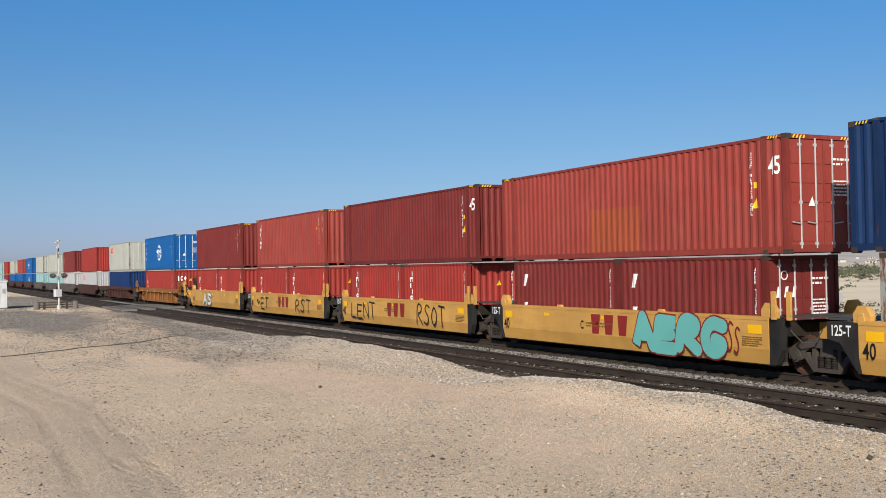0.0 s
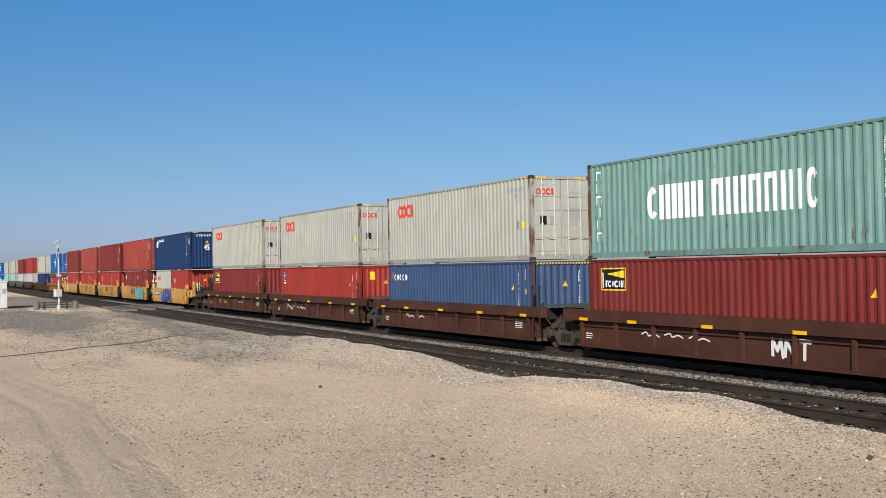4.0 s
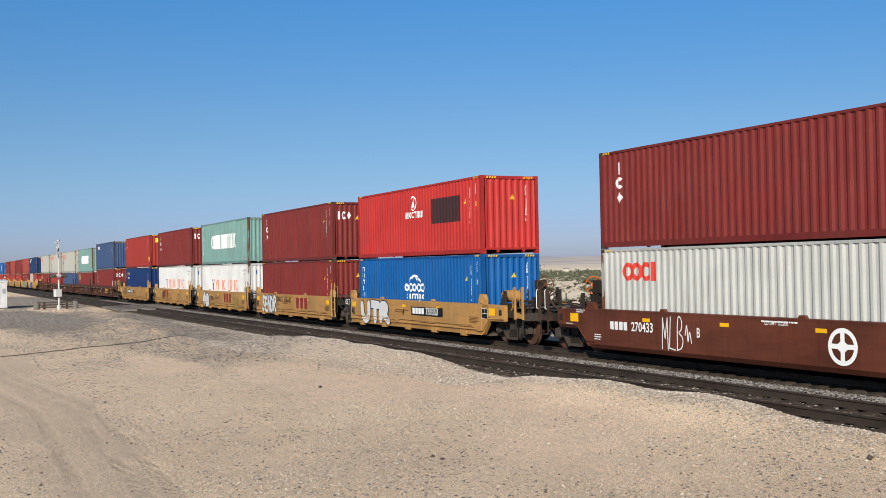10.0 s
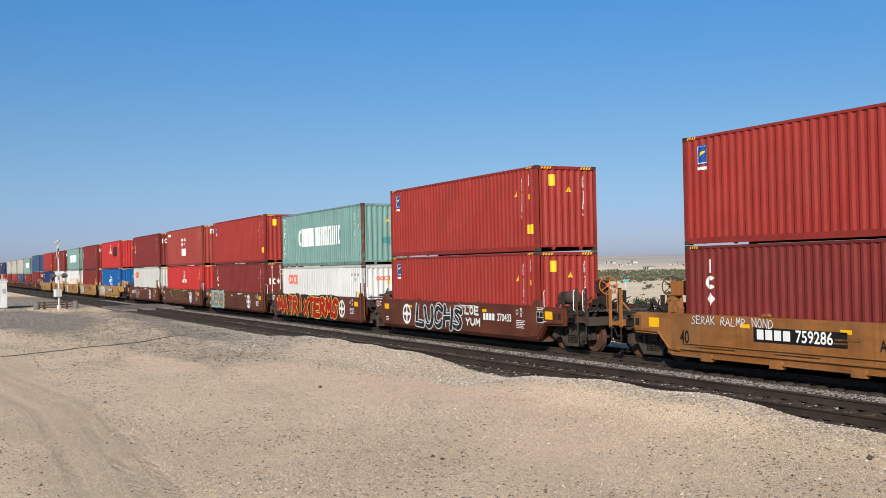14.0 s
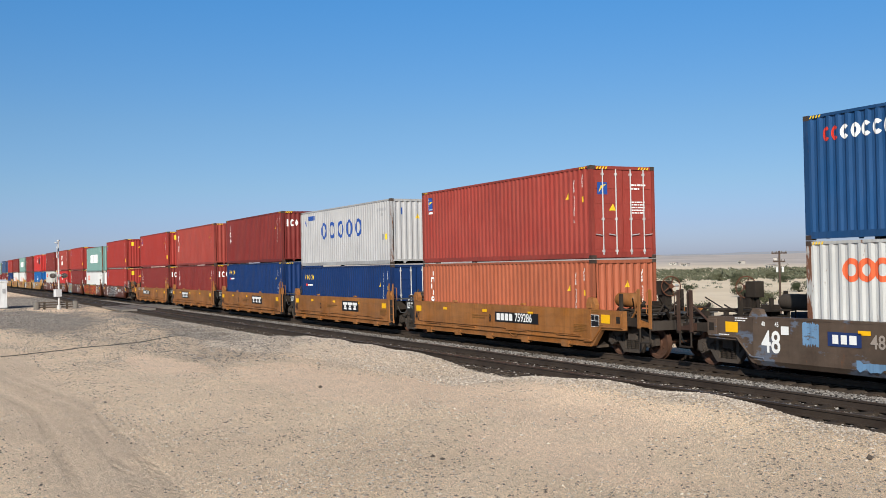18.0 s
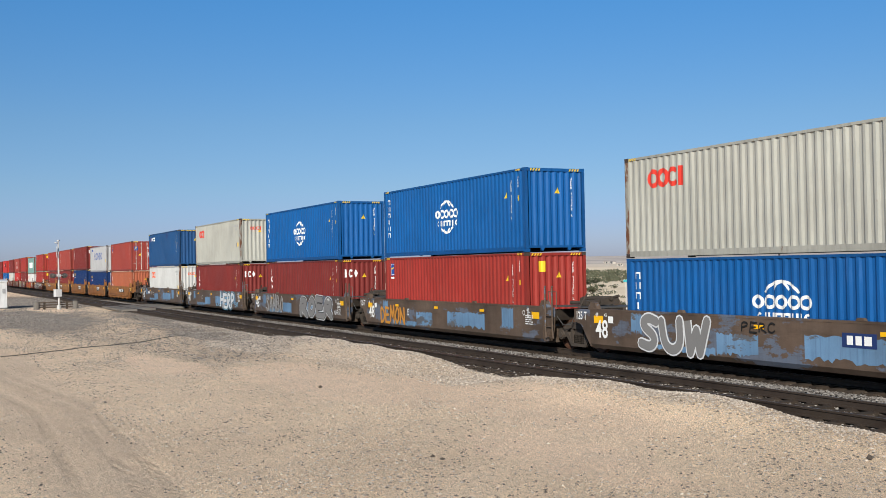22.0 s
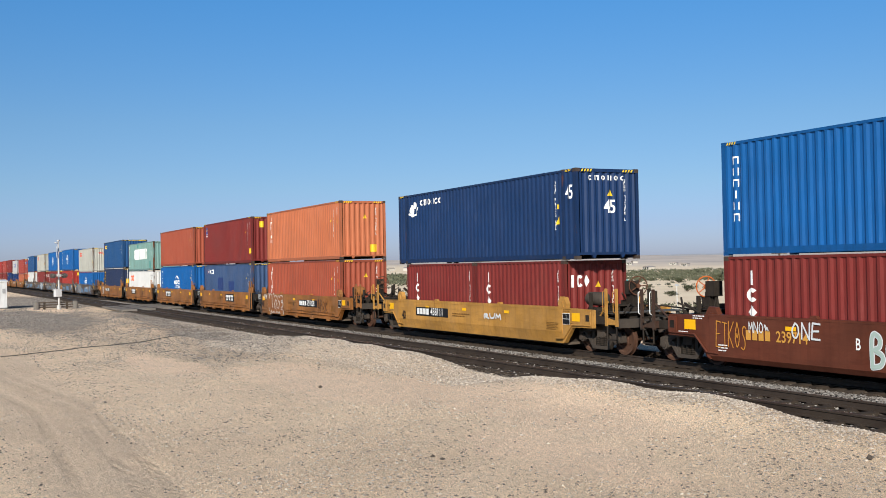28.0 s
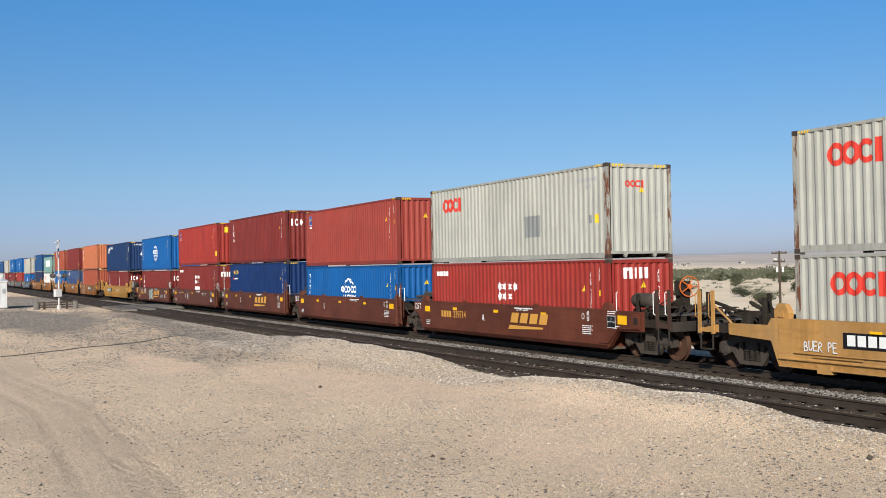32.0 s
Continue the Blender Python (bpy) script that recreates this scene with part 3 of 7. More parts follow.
    for sx in (-1, 1):
        for sy in (-1, 1):
            p = Shape()
            xs = sorted((sx * (hx - 0.155), sx * (hx - 0.003)))
            ys = sorted((sy * (hy - 0.11), sy * (hy - 0.001)))
            p.box(xs[0], xs[1], ys[0], ys[1], 0.11, H - 0.11)
            if inset:
                xi = sorted((sx * (hx - inset - 0.09), sx * (hx - inset + 0.09)))
                p.box(xi[0], xi[1], sorted((sy * (hy - 0.05), sy * (hy + 0.002)))[0], sorted((sy * (hy - 0.05), sy * (hy + 0.002)))[1], 0.10, H - 0.05)
            out.append(("corner_post", p.mesh("corner_post"), F, "", None))
            if lite:
                continue
            for z0, z1 in ((-0.012, 0.106), (H - 0.118, H)):
                k = Shape()
                xs = sorted((sx * (hx - 0.178), sx * hx))
                ys = sorted((sy * (hy - 0.162), sy * hy))
                k.box(xs[0], xs[1], ys[0], ys[1], z0, z1)
                if inset:
                    xi = sorted((sx * (hx - inset - 0.09), sx * (hx - inset + 0.09)))
                    out.append(("corner_casting", Shape().box(xi[0], xi[1], ys[0], ys[1], z0, z1).mesh("corner_casting"), CASTING, "", None))
                out.append(("corner_casting", k.mesh("corner_casting"), CASTING if c not in ("blue", "bright_red") else F, "", None))
    # paintwork of the side towards the line's open side, and of the far side
    shift = lambda polys: [[(x - hx, z) for x, z in p] for p in polys]
    br = [x for x, _ in fl]
    for name, colour, polys, label in side_spots(L, H, livery, fl):
        if lite and name not in ("emblem", "overpainted_patch"):
            continue
        polys = shift(polys)
        lift = {"emblem_wave": 0.008, "emblem_beam": 0.008, "emblem_band": 0.012, "emblem_marks": 0.008}.get(name, 0.004)
        me = wrapped(polys, br, lambda x, z: (x, -(hy - 0.008 - depth_at(fl, x)) - lift, z))
        out.append((name, me, colour, label, None))
    if H > 2.7 and not lite and c not in ("green", "white", "bright_white"):
        for x0, name in ((hx - 0.62, "hazard_stripe"), (-hx + 0.2, "hazard_stripe")):
            pol = [[(x0 + 0.09 * i, H - 0.085), (x0 + 0.09 * i + 0.045, H - 0.085), (x0 + 0.09 * i + 0.08, H - 0.02), (x0 + 0.09 * i + 0.035, H - 0.02)] for i in range(4)]
            out.append((name, wrapped(pol, br, lambda x, z: (x, -(hy + 0.004), z)), YELLOWMARK, "", None))
        pol = [[(y0 + 0.11 * i, H - 0.11), (y0 + 0.11 * i + 0.055, H - 0.11), (y0 + 0.11 * i + 0.10, H - 0.03), (y0 + 0.11 * i + 0.045, H - 0.03)] for y0 in (-hy + 0.2, hy - 0.65) for i in range(4)]
        out.append(("hazard_stripe", wrapped(pol, [], lambda y, z: (hx + 0.002, y, z), (1, 0, 0)), YELLOWMARK, "", None))
    # paintwork of the end towards the open side of the view
    mark = WHITE if c not in ("cream", "pale_cream", "white", "bright_white", "rusty_white") else GREYMARK
    E = []
    if doors:
        E += [("door_marking", mark, code_lines(0.32, H - 0.62, (0.6, 0.35), 0.07) + code_lines(0.32, H - 1.15, (0.55, 0.5, 0.55, 0.5, 0.45)), "")]
        if c == "cream":
            E += [("emblem", REDMARK, ring(-0.92, H - 0.55, 0.1, 0.11, 0.05, 12) + ring(-0.72, H - 0.55, 0.1, 0.11, 0.05, 12) + ring(-0.52, H - 0.55, 0.1, 0.11, 0.05, 12, 0.7, 5.6) + rect(-0.40, -0.31, H - 0.66, H - 0.44), "red ring-shaped emblem"),
                  ("vent_panel", BLACKMARK, rect(-0.86, -0.6, H - 1.68, H - 1.38), "black vent panel"), ("vent_panel", GREYMARK, rect(-0.46, -0.26, H - 1.68, H - 1.38), "grey vent panel")]
        elif "stars" in livery:
            E += [("emblem", WHITE, emblem_marks("zlm", -0.98, H - 0.85, 0.32, 0.34, 0.07, 0.10), "white block emblem")]
        elif "wave" in livery:
            E += [("emblem", BLUEMARK, rect(-0.98, -0.6, H - 0.9, H - 0.52), "blue and yellow square emblem"), ("warning_sticker", YELLOWMARK, tri(-0.42, H - 1.4, 0.26, 0.22) + [[(-0.94, H - 0.85), (-0.84, H - 0.62), (-0.64, H - 0.58), (-0.8, H - 0.7)]], "")]
        elif "label" in livery:
            E += [("emblem", YELLOWMARK, rect(-0.95, -0.55, H - 1.5, H - 1.05), "yellow square label")]
        elif "trio" in livery:
            E += [("emblem", WHITE, emblem_marks("tcv", -1.02, H - 1.3, 0.22, 0.36, 0.04, 0.08) + ring(-0.2, H - 0.55, 0.12, 0.16, 0.04, 12), "white emblem")]
        elif "italic" in livery:
            E += [("emblem", WHITE, [[(-0.9 + 0.26 * k, H - 1.05), (-0.8 + 0.26 * k, H - 1.05), (-0.74 + 0.26 * k, H - 0.78), (-0.84 + 0.26 * k, H - 0.78)] for k in range(3)] + ring(-0.62, H - 0.5, 0.12, 0.12, 0.03, 12), "white slanted emblem")]
        else:
            E += [("warning_sticker", WHITE, tri(-0.42, H - 1.75, 0.22, 0.24), "white triangular label")]
    else:
        E += [("code_marking", mark, code_column(hy - 0.55, H - 0.32, 13), ""), ("warning_sticker", YELLOWMARK, tri(0.1, H - 0.88, 0.24, 0.22), "")]
        if "trio" in livery:
            E += [("emblem", WHITE, emblem_marks("tcv", -1.0, H - 0.88, 0.24, 0.40, 0.03, 0.085), "white emblem")]
        elif "rings" in livery:
            rc = REDMARK if "cream" in c else ORANGEMARK
            E += [("emblem", rc, ring(-0.42, H - 0.62, 0.11, 0.11, 0.05, 12) + ring(-0.22, H - 0.62, 0.11, 0.11, 0.05, 12) + ring(-0.02, H - 0.62, 0.11, 0.11, 0.05, 12, 0.7, 5.6) + rect(0.11, 0.2, H - 0.73, H - 0.51), "ring-shaped coloured emblem")]
        elif "stars" in livery:
            E += [("emblem", WHITE, emblem_marks("zlm", -0.62, H - 0.6, 0.32, 0.34, 0.07, 0.10), "white block emblem")]
        elif "beast" in livery:
            E += [("emblem", WHITE, emblem_marks("cpomoc", -0.74, H - 0.38, 0.18, 0.16, 0.07, 0.045), "white block emblem"), ("size_number", WHITE, written("45", -0.12, H - 1.42, 0.6, 0.72), "white size number 45")]
        elif ("wave" in livery and c != "redbrown") or "orange" in livery:
            E += [("caution_label", YELLOWMARK, rect(-0.72, -0.42, H - 0.68, H - 0.3) if "wave" in livery else rect(0.35, 0.72, 0.35, 0.72), "")]
        elif c == "green":
            E += [("overpainted_patch", TEALPATCH, rect(-0.2, 0.25, 1.0, 1.3), "")]
        elif "wide_blue" in livery or "faded_band" in livery:
            E += [("small_marking", BLUEMARK, rect(-0.7, -0.62, H - 0.7, H - 0.4), "")]
        elif c in ("slate", "deep_blue"):
            E += [("header_stripe", YELLOWMARK, [[(-1.05 + 0.12 * i, H - 0.115), (-0.99 + 0.12 * i, H - 0.115), (-0.95 + 0.12 * i, H - 0.05), (-1.01 + 0.12 * i, H - 0.05)] for i in range(18)], "")]
    nbr = [y for y, _ in ne]
    for name, colour, polys, label in E:
        if lite:
            continue
        if doors:
            fold = lambda y, z: (hx - 0.012, y, z)
        elif name == "header_stripe":
            fold = lambda y, z: (hx + 0.002, y, z)
        else:
            fold = lambda y, z: (hx - 0.016 - depth_at(ne, y), y, z)
        out.append((name, wrapped(polys, [] if doors else nbr, fold, (1, 0, 0)), colour, label, None))
    CONTAINER_CACHE[key] = out
    return out


SMALL = ("emblem_column", "code_marking", "hazard_stripe", "door_marking", "header_stripe", "web_marking", "warning_sticker", "stencilling", "board_marks")
MOVING = []          # things that ride with the train: object, place along the train, height
COLOUR_WORDS = {"maroon": "dark maroon", "red": "red", "redbrown": "faded reddish brown", "brick": "brick-red", "bright_red": "bright red", "orange": "faded orange", "salmon": "faded salmon-red", "navy": "navy blue", "dark_navy": "very dark navy", "mid_navy": "navy blue", "slate": "dusty slate-blue", "deep_blue": "deep blue", "blue": "bright blue", "green": "streaky pale green", "cream": "dirty cream-white", "pale_cream": "pale cream-white", "white": "white", "bright_white": "bright white", "rusty_white": "rust-stained white", "teal": "pale teal"}
LINE_Y = 19.81


def container(u, z, L, H, livery, upper, lite=False):
    size = "45-foot" if L > 13 else "40-foot" if L > 7 else "20-foot"
    state = "with barred doors," if any(d in livery for d in DOORED) else "with corrugated walls,"
    where = "stacked on another" if upper else "in a railcar well"
    root = thing("shipping_container", pose(u, LINE_Y, z), f"{COLOUR_WORDS[livery.split()[0]]} {size} container {state} {where}", "shipping container", "containers on the train")
    made = []
    for name, me, mt, label, under in container_parts(L, H, livery, lite):
        made.append(put(name, me, mt, root if under is None else made[under], label))
        if name in SMALL:
            made[-1]["kind"] = "stuff"
    MOVING.append((root, u, z))
    return root


# ---- well cars ----
WHEEL_R = 0.48
SPINNING = []        # wheelsets: object, its pose in the truck, its place along the train
CACHE = {}


def cached(key, make):
    if key not in CACHE:
        CACHE[key] = make()
    return CACHE[key]


def side_frame_mesh():
    h = 0.89
    s = Shape()
    # cast frame: top arch, pedestals and the lower bow
    s.slab([(-h - 0.26, 0.40), (-h + 0.02, 0.34), (-h + 0.20, 0.42), (-h + 0.26, 0.60), (-0.42, 0.70), (0.42, 0.70), (h - 0.26, 0.60), (h - 0.2, 0.42), (h - 0.02, 0.34), (h + 0.26, 0.40), (h + 0.24, 0.66), (h - 0.1, 0.74), (0.5, 0.90), (-0.5, 0.90), (-h + 0.1, 0.74), (-h - 0.24, 0.66)], -0.08, 0.08)
    s.slab([(-h + 0.18, 0.50), (-0.40, 0.14), (0.40, 0.14), (h - 0.18, 0.50), (h - 0.30, 0.58), (0.34, 0.24), (-0.34, 0.24), (-h + 0.30, 0.58)], -0.07, 0.07)
    s.box(-0.44, -0.33, -0.06, 0.06, 0.22, 0.72).box(0.33, 0.44, -0.06, 0.06, 0.22, 0.72)
    for t in (-1, 1):
        s.rod((t * h, -0.14, 0.48), (t * h, 0.1, 0.48), 0.15, 12)
        s.rod((t * h, -0.17, 0.48), (t * h, -0.13, 0.48), 0.10, 10)
    return s.mesh("side_frame")


def spring_mesh():
    s = Shape()
    for i in range(3):
        for k in range(5):
            s.rod((-0.2 + i * 0.2, 0, 0.26 + k * 0.055), (-0.2 + i * 0.2, 0, 0.295 + k * 0.055), 0.085, 10)
        s.rod((-0.2 + i * 0.2, 0, 0.24), (-0.2 + i * 0.2, 0, 0.54), 0.05, 8)
    return s.mesh("spring_nest")


def truck(car, v, u):
    """A two-axle truck at v on its car; u is the car's place along the train."""
    bol = cached("bolster", lambda: Shape().box(-0.19, 0.19, -1.05, 1.05, 0.5, 0.72).rod((0, 0, 0.7), (0, 0, 0.84), 0.25, 14).box(-0.75, 0.75, -0.55, -0.45, 0.42, 0.5).box(-0.75, 0.75, 0.45, 0.55, 0.42, 0.5).mesh("truck_bolster"))
    t = put("truck", bol, TRUCKSTEEL, car, "cast steel two-axle truck", pose(v, 0, 0))
    for s in (-1, 1):
        put("side_frame", cached("frame", side_frame_mesh), TRUCKSTEEL, t, "", pose(0, s * 1.0, 0, 0, 0, 0 if s < 0 else 180))
        put("spring_nest", cached("spring", spring_mesh), DARKSTEEL, t, "", pose(0, s * 1.0, 0))
    for x in (-0.89, 0.89):
        w = put("wheelset", cached("wset", wheelset_pair), WHEELSTEEL, t, "rusty steel wheels on an axle", pose(x, 0, WHEEL_R))
        SPINNING.append((w, x, u + v + x))


def wheelset_pair():
    prof = [(-0.065, 0.10), (-0.065, 0.17), (-0.03, 0.20), (-0.02, 0.36), (-0.055, 0.40), (-0.06, WHEEL_R - 0.004), (0.045, WHEEL_R), (0.05, WHEEL_R + 0.025), (0.075, WHEEL_R + 0.02), (0.075, 0.41), (0.02, 0.37), (0.03, 0.2), (0.07, 0.16), (0.07, 0.1)]
    a = Shape().lathe(prof, 26).moved(0, -0.76, 0)
    b = Shape().lathe([(-h, r) for h, r in prof], 26).moved(0, 0.76, 0)
    a.add(b.v, b.f)
    a.rod((0, -0.98, 0), (0, 0.98, 0), 0.08, 10)
    for s in (-1, 1):
        for k in range(3):
            c, d = 0.28 * cos(k * 2.094), 0.28 * sin(k * 2.094)
            a.rod((c, s * 0.79, d), (c, s * 0.815, d), 0.035, 6)
    return a.mesh("wheelset")


SILL_LO, SILL_HI, SILL_Y = 0.25, 1.38, 1.52


def sill_mesh(style, hs, s):
    """One side of the well: s = -1 towards the open side."""
    m = Shape()
    a, b = (s * SILL_Y, s * (SILL_Y - 0.22))
    y0, y1 = min(a, b), max(a, b)
    def profile(pts, x0, x1):
        n = len(pts)
        vs = [(x, s * y, z) for x in (x0, x1) for y, z in pts]
        m.add(vs, [tuple(range(n)), tuple(range(2 * n - 1, n - 1, -1))] + [(i, (i + 1) % n, (i + 1) % n + n, i + n) for i in range(n)])
    if style == "smooth":
        profile([(SILL_Y, SILL_HI), (SILL_Y, 0.62), (SILL_Y - 0.09, SILL_LO), (SILL_Y - 0.22, SILL_LO), (SILL_Y - 0.16, 0.62), (SILL_Y - 0.22, SILL_HI)], -hs, hs)
        profile([(SILL_Y + 0.012, SILL_HI + 0.03), (SILL_Y + 0.012, SILL_HI - 0.06), (SILL_Y - 0.2, SILL_HI - 0.06), (SILL_Y - 0.2, SILL_HI + 0.03)], -hs, hs)
    elif style == "ledge":
        profile([(SILL_Y, SILL_HI), (SILL_Y, 0.48), (SILL_Y + 0.03, 0.46), (SILL_Y + 0.03, 0.43), (SILL_Y - 0.02, 0.42), (SILL_Y - 0.05, SILL_LO), (SILL_Y - 0.22, SILL_LO), (SILL_Y - 0.18, 0.5), (SILL_Y - 0.22, SILL_HI)], -hs, hs)
        profile([(SILL_Y + 0.02, SILL_LO + 0.04), (SILL_Y + 0.02, SILL_LO), (SILL_Y - 0.2, SILL_LO), (SILL_Y - 0.2, SILL_LO + 0.04)], -hs, hs)
        for i in range(5):
            x = -hs + 1.4 + i * (2 * hs - 2.8) / 4
            profile([(SILL_Y + 0.03, 0.36), (SILL_Y + 0.03, 0.17), (SILL_Y - 0.15, 0.17), (SILL_Y - 0.15, 0.36)], x - 0.2, x + 0.2)
        for x in (-hs + 1.8, -hs + 4.6, hs - 4.4, hs - 1.2):
            profile([(SILL_Y + 0.045, 0.56), (SILL_Y + 0.045, 0.53), (SILL_Y - 0.05, 0.53), (SILL_Y - 0.05, 0.56)], x - 0.7, x + 0.7)
    elif style == "plain":
        profile([(SILL_Y, SILL_HI), (SILL_Y, 0.34), (SILL_Y - 0.10, SILL_LO - 0.04), (SILL_Y - 0.24, SILL_LO - 0.04), (SILL_Y - 0.16, 0.4), (SILL_Y - 0.22, SILL_HI)], -hs, hs)
        profile([(SILL_Y + 0.01, SILL_HI + 0.02), (SILL_Y + 0.01, SILL_HI - 0.03), (SILL_Y - 0.2, SILL_HI - 0.03), (SILL_Y - 0.2, SILL_HI + 0.02)], -hs, hs)
    else:  # ribbed: box chord over a recessed web with posts
        profile([(SILL_Y + 0.03, 1.36), (SILL_Y + 0.03, 1.03), (SILL_Y - 0.22, 1.03), (SILL_Y - 0.22, 1.36)], -hs - 0.7, hs + 0.7)
        profile([(SILL_Y - 0.13, 1.0), (SILL_Y - 0.13, SILL_LO), (SILL_Y - 0.20, SILL_LO), (SILL_Y - 0.20, 1.0)], -hs, hs)
        profile([(SILL_Y - 0.07, 0.90), (SILL_Y - 0.07, 0.86), (SILL_Y - 0.19, 0.86), (SILL_Y - 0.19, 0.90)], -hs, hs)
        profile([(SILL_Y + 0.0, SILL_LO + 0.06), (SILL_Y + 0.0, SILL_LO - 0.02), (SILL_Y - 0.22, SILL_LO - 0.02), (SILL_Y - 0.22, SILL_LO + 0.06)], -hs, hs)
        for i in range(8):
            x = -hs + 0.25 + i * (2 * hs - 0.5) / 7
            profile([(SILL_Y - 0.01, 0.985), (SILL_Y + 0.01, SILL_LO + 0.05), (SILL_Y - 0.1, SILL_LO + 0.05), (SILL_Y - 0.1, 0.985)], x - 0.05, x + 0.05)
    return m.mesh("side_sill")


SKELETON = {
    "A": [[(0, 0), (0.45, 1), (1, 0)], [(0.2, 0.38), (0.8, 0.38)]], "B": [[(0, 0), (0, 1), (0.8, 0.85), (0.7, 0.55), (0.1, 0.5), (1, 0.35), (0.8, 0.05), (0, 0)]],
    "C": [[(1, 0.8), (0.5, 1), (0.05, 0.6), (0.15, 0.15), (0.6, 0), (1, 0.2)]], "D": [[(0, 0), (0, 1), (0.7, 0.85), (1, 0.45), (0.7, 0.08), (0, 0)]],
    "E": [[(1, 0.95), (0.05, 1), (0, 0.02), (1, 0)], [(0.05, 0.5), (0.8, 0.52)]], "G": [[(1, 0.85), (0.4, 1), (0, 0.55), (0.15, 0.08), (0.65, 0), (1, 0.3), (0.55, 0.42)]],
    "H": [[(0, 0), (0.05, 1)], [(1, 1), (0.95, 0)], [(0, 0.5), (1, 0.55)]], "I": [[(0.5, 0), (0.5, 1)]], "K": [[(0, 0), (0, 1)], [(1, 1), (0.1, 0.48), (1, 0)]],
    "L": [[(0.1, 1), (0, 0.05), (1, 0)]], "M": [[(0, 0), (0.1, 1), (0.5, 0.35), (0.9, 1), (1, 0)]], "N": [[(0, 0), (0.05, 1), (0.95, 0), (1, 1)]],
    "O": [[(0.5, 1), (0.05, 0.6), (0.15, 0.15), (0.55, 0), (0.95, 0.4), (0.85, 0.85), (0.5, 1)]], "P": [[(0.05, 0), (0, 1), (0.8, 0.95), (0.9, 0.6), (0.05, 0.45)]],
    "R": [[(0, 0), (0.05, 1), (0.85, 0.9), (0.8, 0.55), (0.1, 0.5), (1, 0)]], "S": [[(1, 0.85), (0.5, 1), (0.1, 0.75), (0.9, 0.35), (0.6, 0), (0, 0.12)]],
    "T": [[(0, 1), (1, 0.95)], [(0.5, 0.95), (0.55, 0)]], "U": [[(0, 1), (0.05, 0.2), (0.5, 0), (0.95, 0.25), (1, 1)]], "X": [[(0, 0), (1, 1)], [(0, 1), (1, 0)]],
    "Y": [[(0, 1), (0.5, 0.5), (1, 1)], [(0.5, 0.5), (0.45, 0)]], "W": [[(0, 1), (0.25, 0), (0.5, 0.7), (0.75, 0), (1, 1)]], "@": [[(0.5, 1), (0, 0.5), (0.5, 0), (1, 0.5), (0.5, 1)], [(0.3, 0.6), (0.5, 0.4), (0.7, 0.6)]],
    "*": [[(0, 0), (1, 1)], [(0, 1), (1, 0)], [(0.5, 1.1), (0, 0.5), (0.5, -0.1), (1, 0.5), (0.5, 1.1)]], "~": [[(0, 0.5), (0.3, 0.9), (0.4, 0.2), (0.7, 0.7), (1, 0.3)]],
}


def rounded(pts):
    """Corner cutting, twice, with the ends kept."""
    for _ in range(2):
        out = [pts[0]]
        for (ax, az), (bx, bz) in zip(pts, pts[1:]):
            out += [(ax * 0.75 + bx * 0.25, az * 0.75 + bz * 0.25), (ax * 0.25 + bx * 0.75, az * 0.25 + bz * 0.75)]
        pts = out + [pts[-1]]
    return pts


def spray(rng, word, x0, x1, z0, z1, thick):
    """The strokes of a sprayed word, letter by letter, each a little out of true."""
    w = (x1 - x0) / len(word)
    lines = []
    for i, k in enumerate(word):
        if k == " ":
            continue
        lean, up, grow = rng.uniform(-0.12, 0.12), rng.uniform(-0.05, 0.05), rng.uniform(0.86, 1.02)
        for line in SKELETON[k]:
            pts = [(x0 + w * (i + 0.12 + 0.78 * px) + lean * (pz - 0.5) * w, z0 + thick / 2 + (z1 - z0 - thick) * (up + pz * grow)) for px, pz in line]
            lines.append(rounded(pts) if len(pts) > 2 and k in "BCDGOPRSU@~*" else pts)
    return lines


SPRAY = {}
BLUE_PATCH = surface("worn_blue_patch", (0.135, 0.255, 0.41), 0.6, 0, 0.25, 0.6, 0.16, 0.15, patch=(0.10, 0.095, 0.095), patch_at=0.57, dust_col=(0.22, 0.2, 0.18))


def spray_colour(name, col):
    if name not in SPRAY:
        SPRAY[name] = plain(name + "_spray_paint", col, 0.5)
    return SPRAY[name]


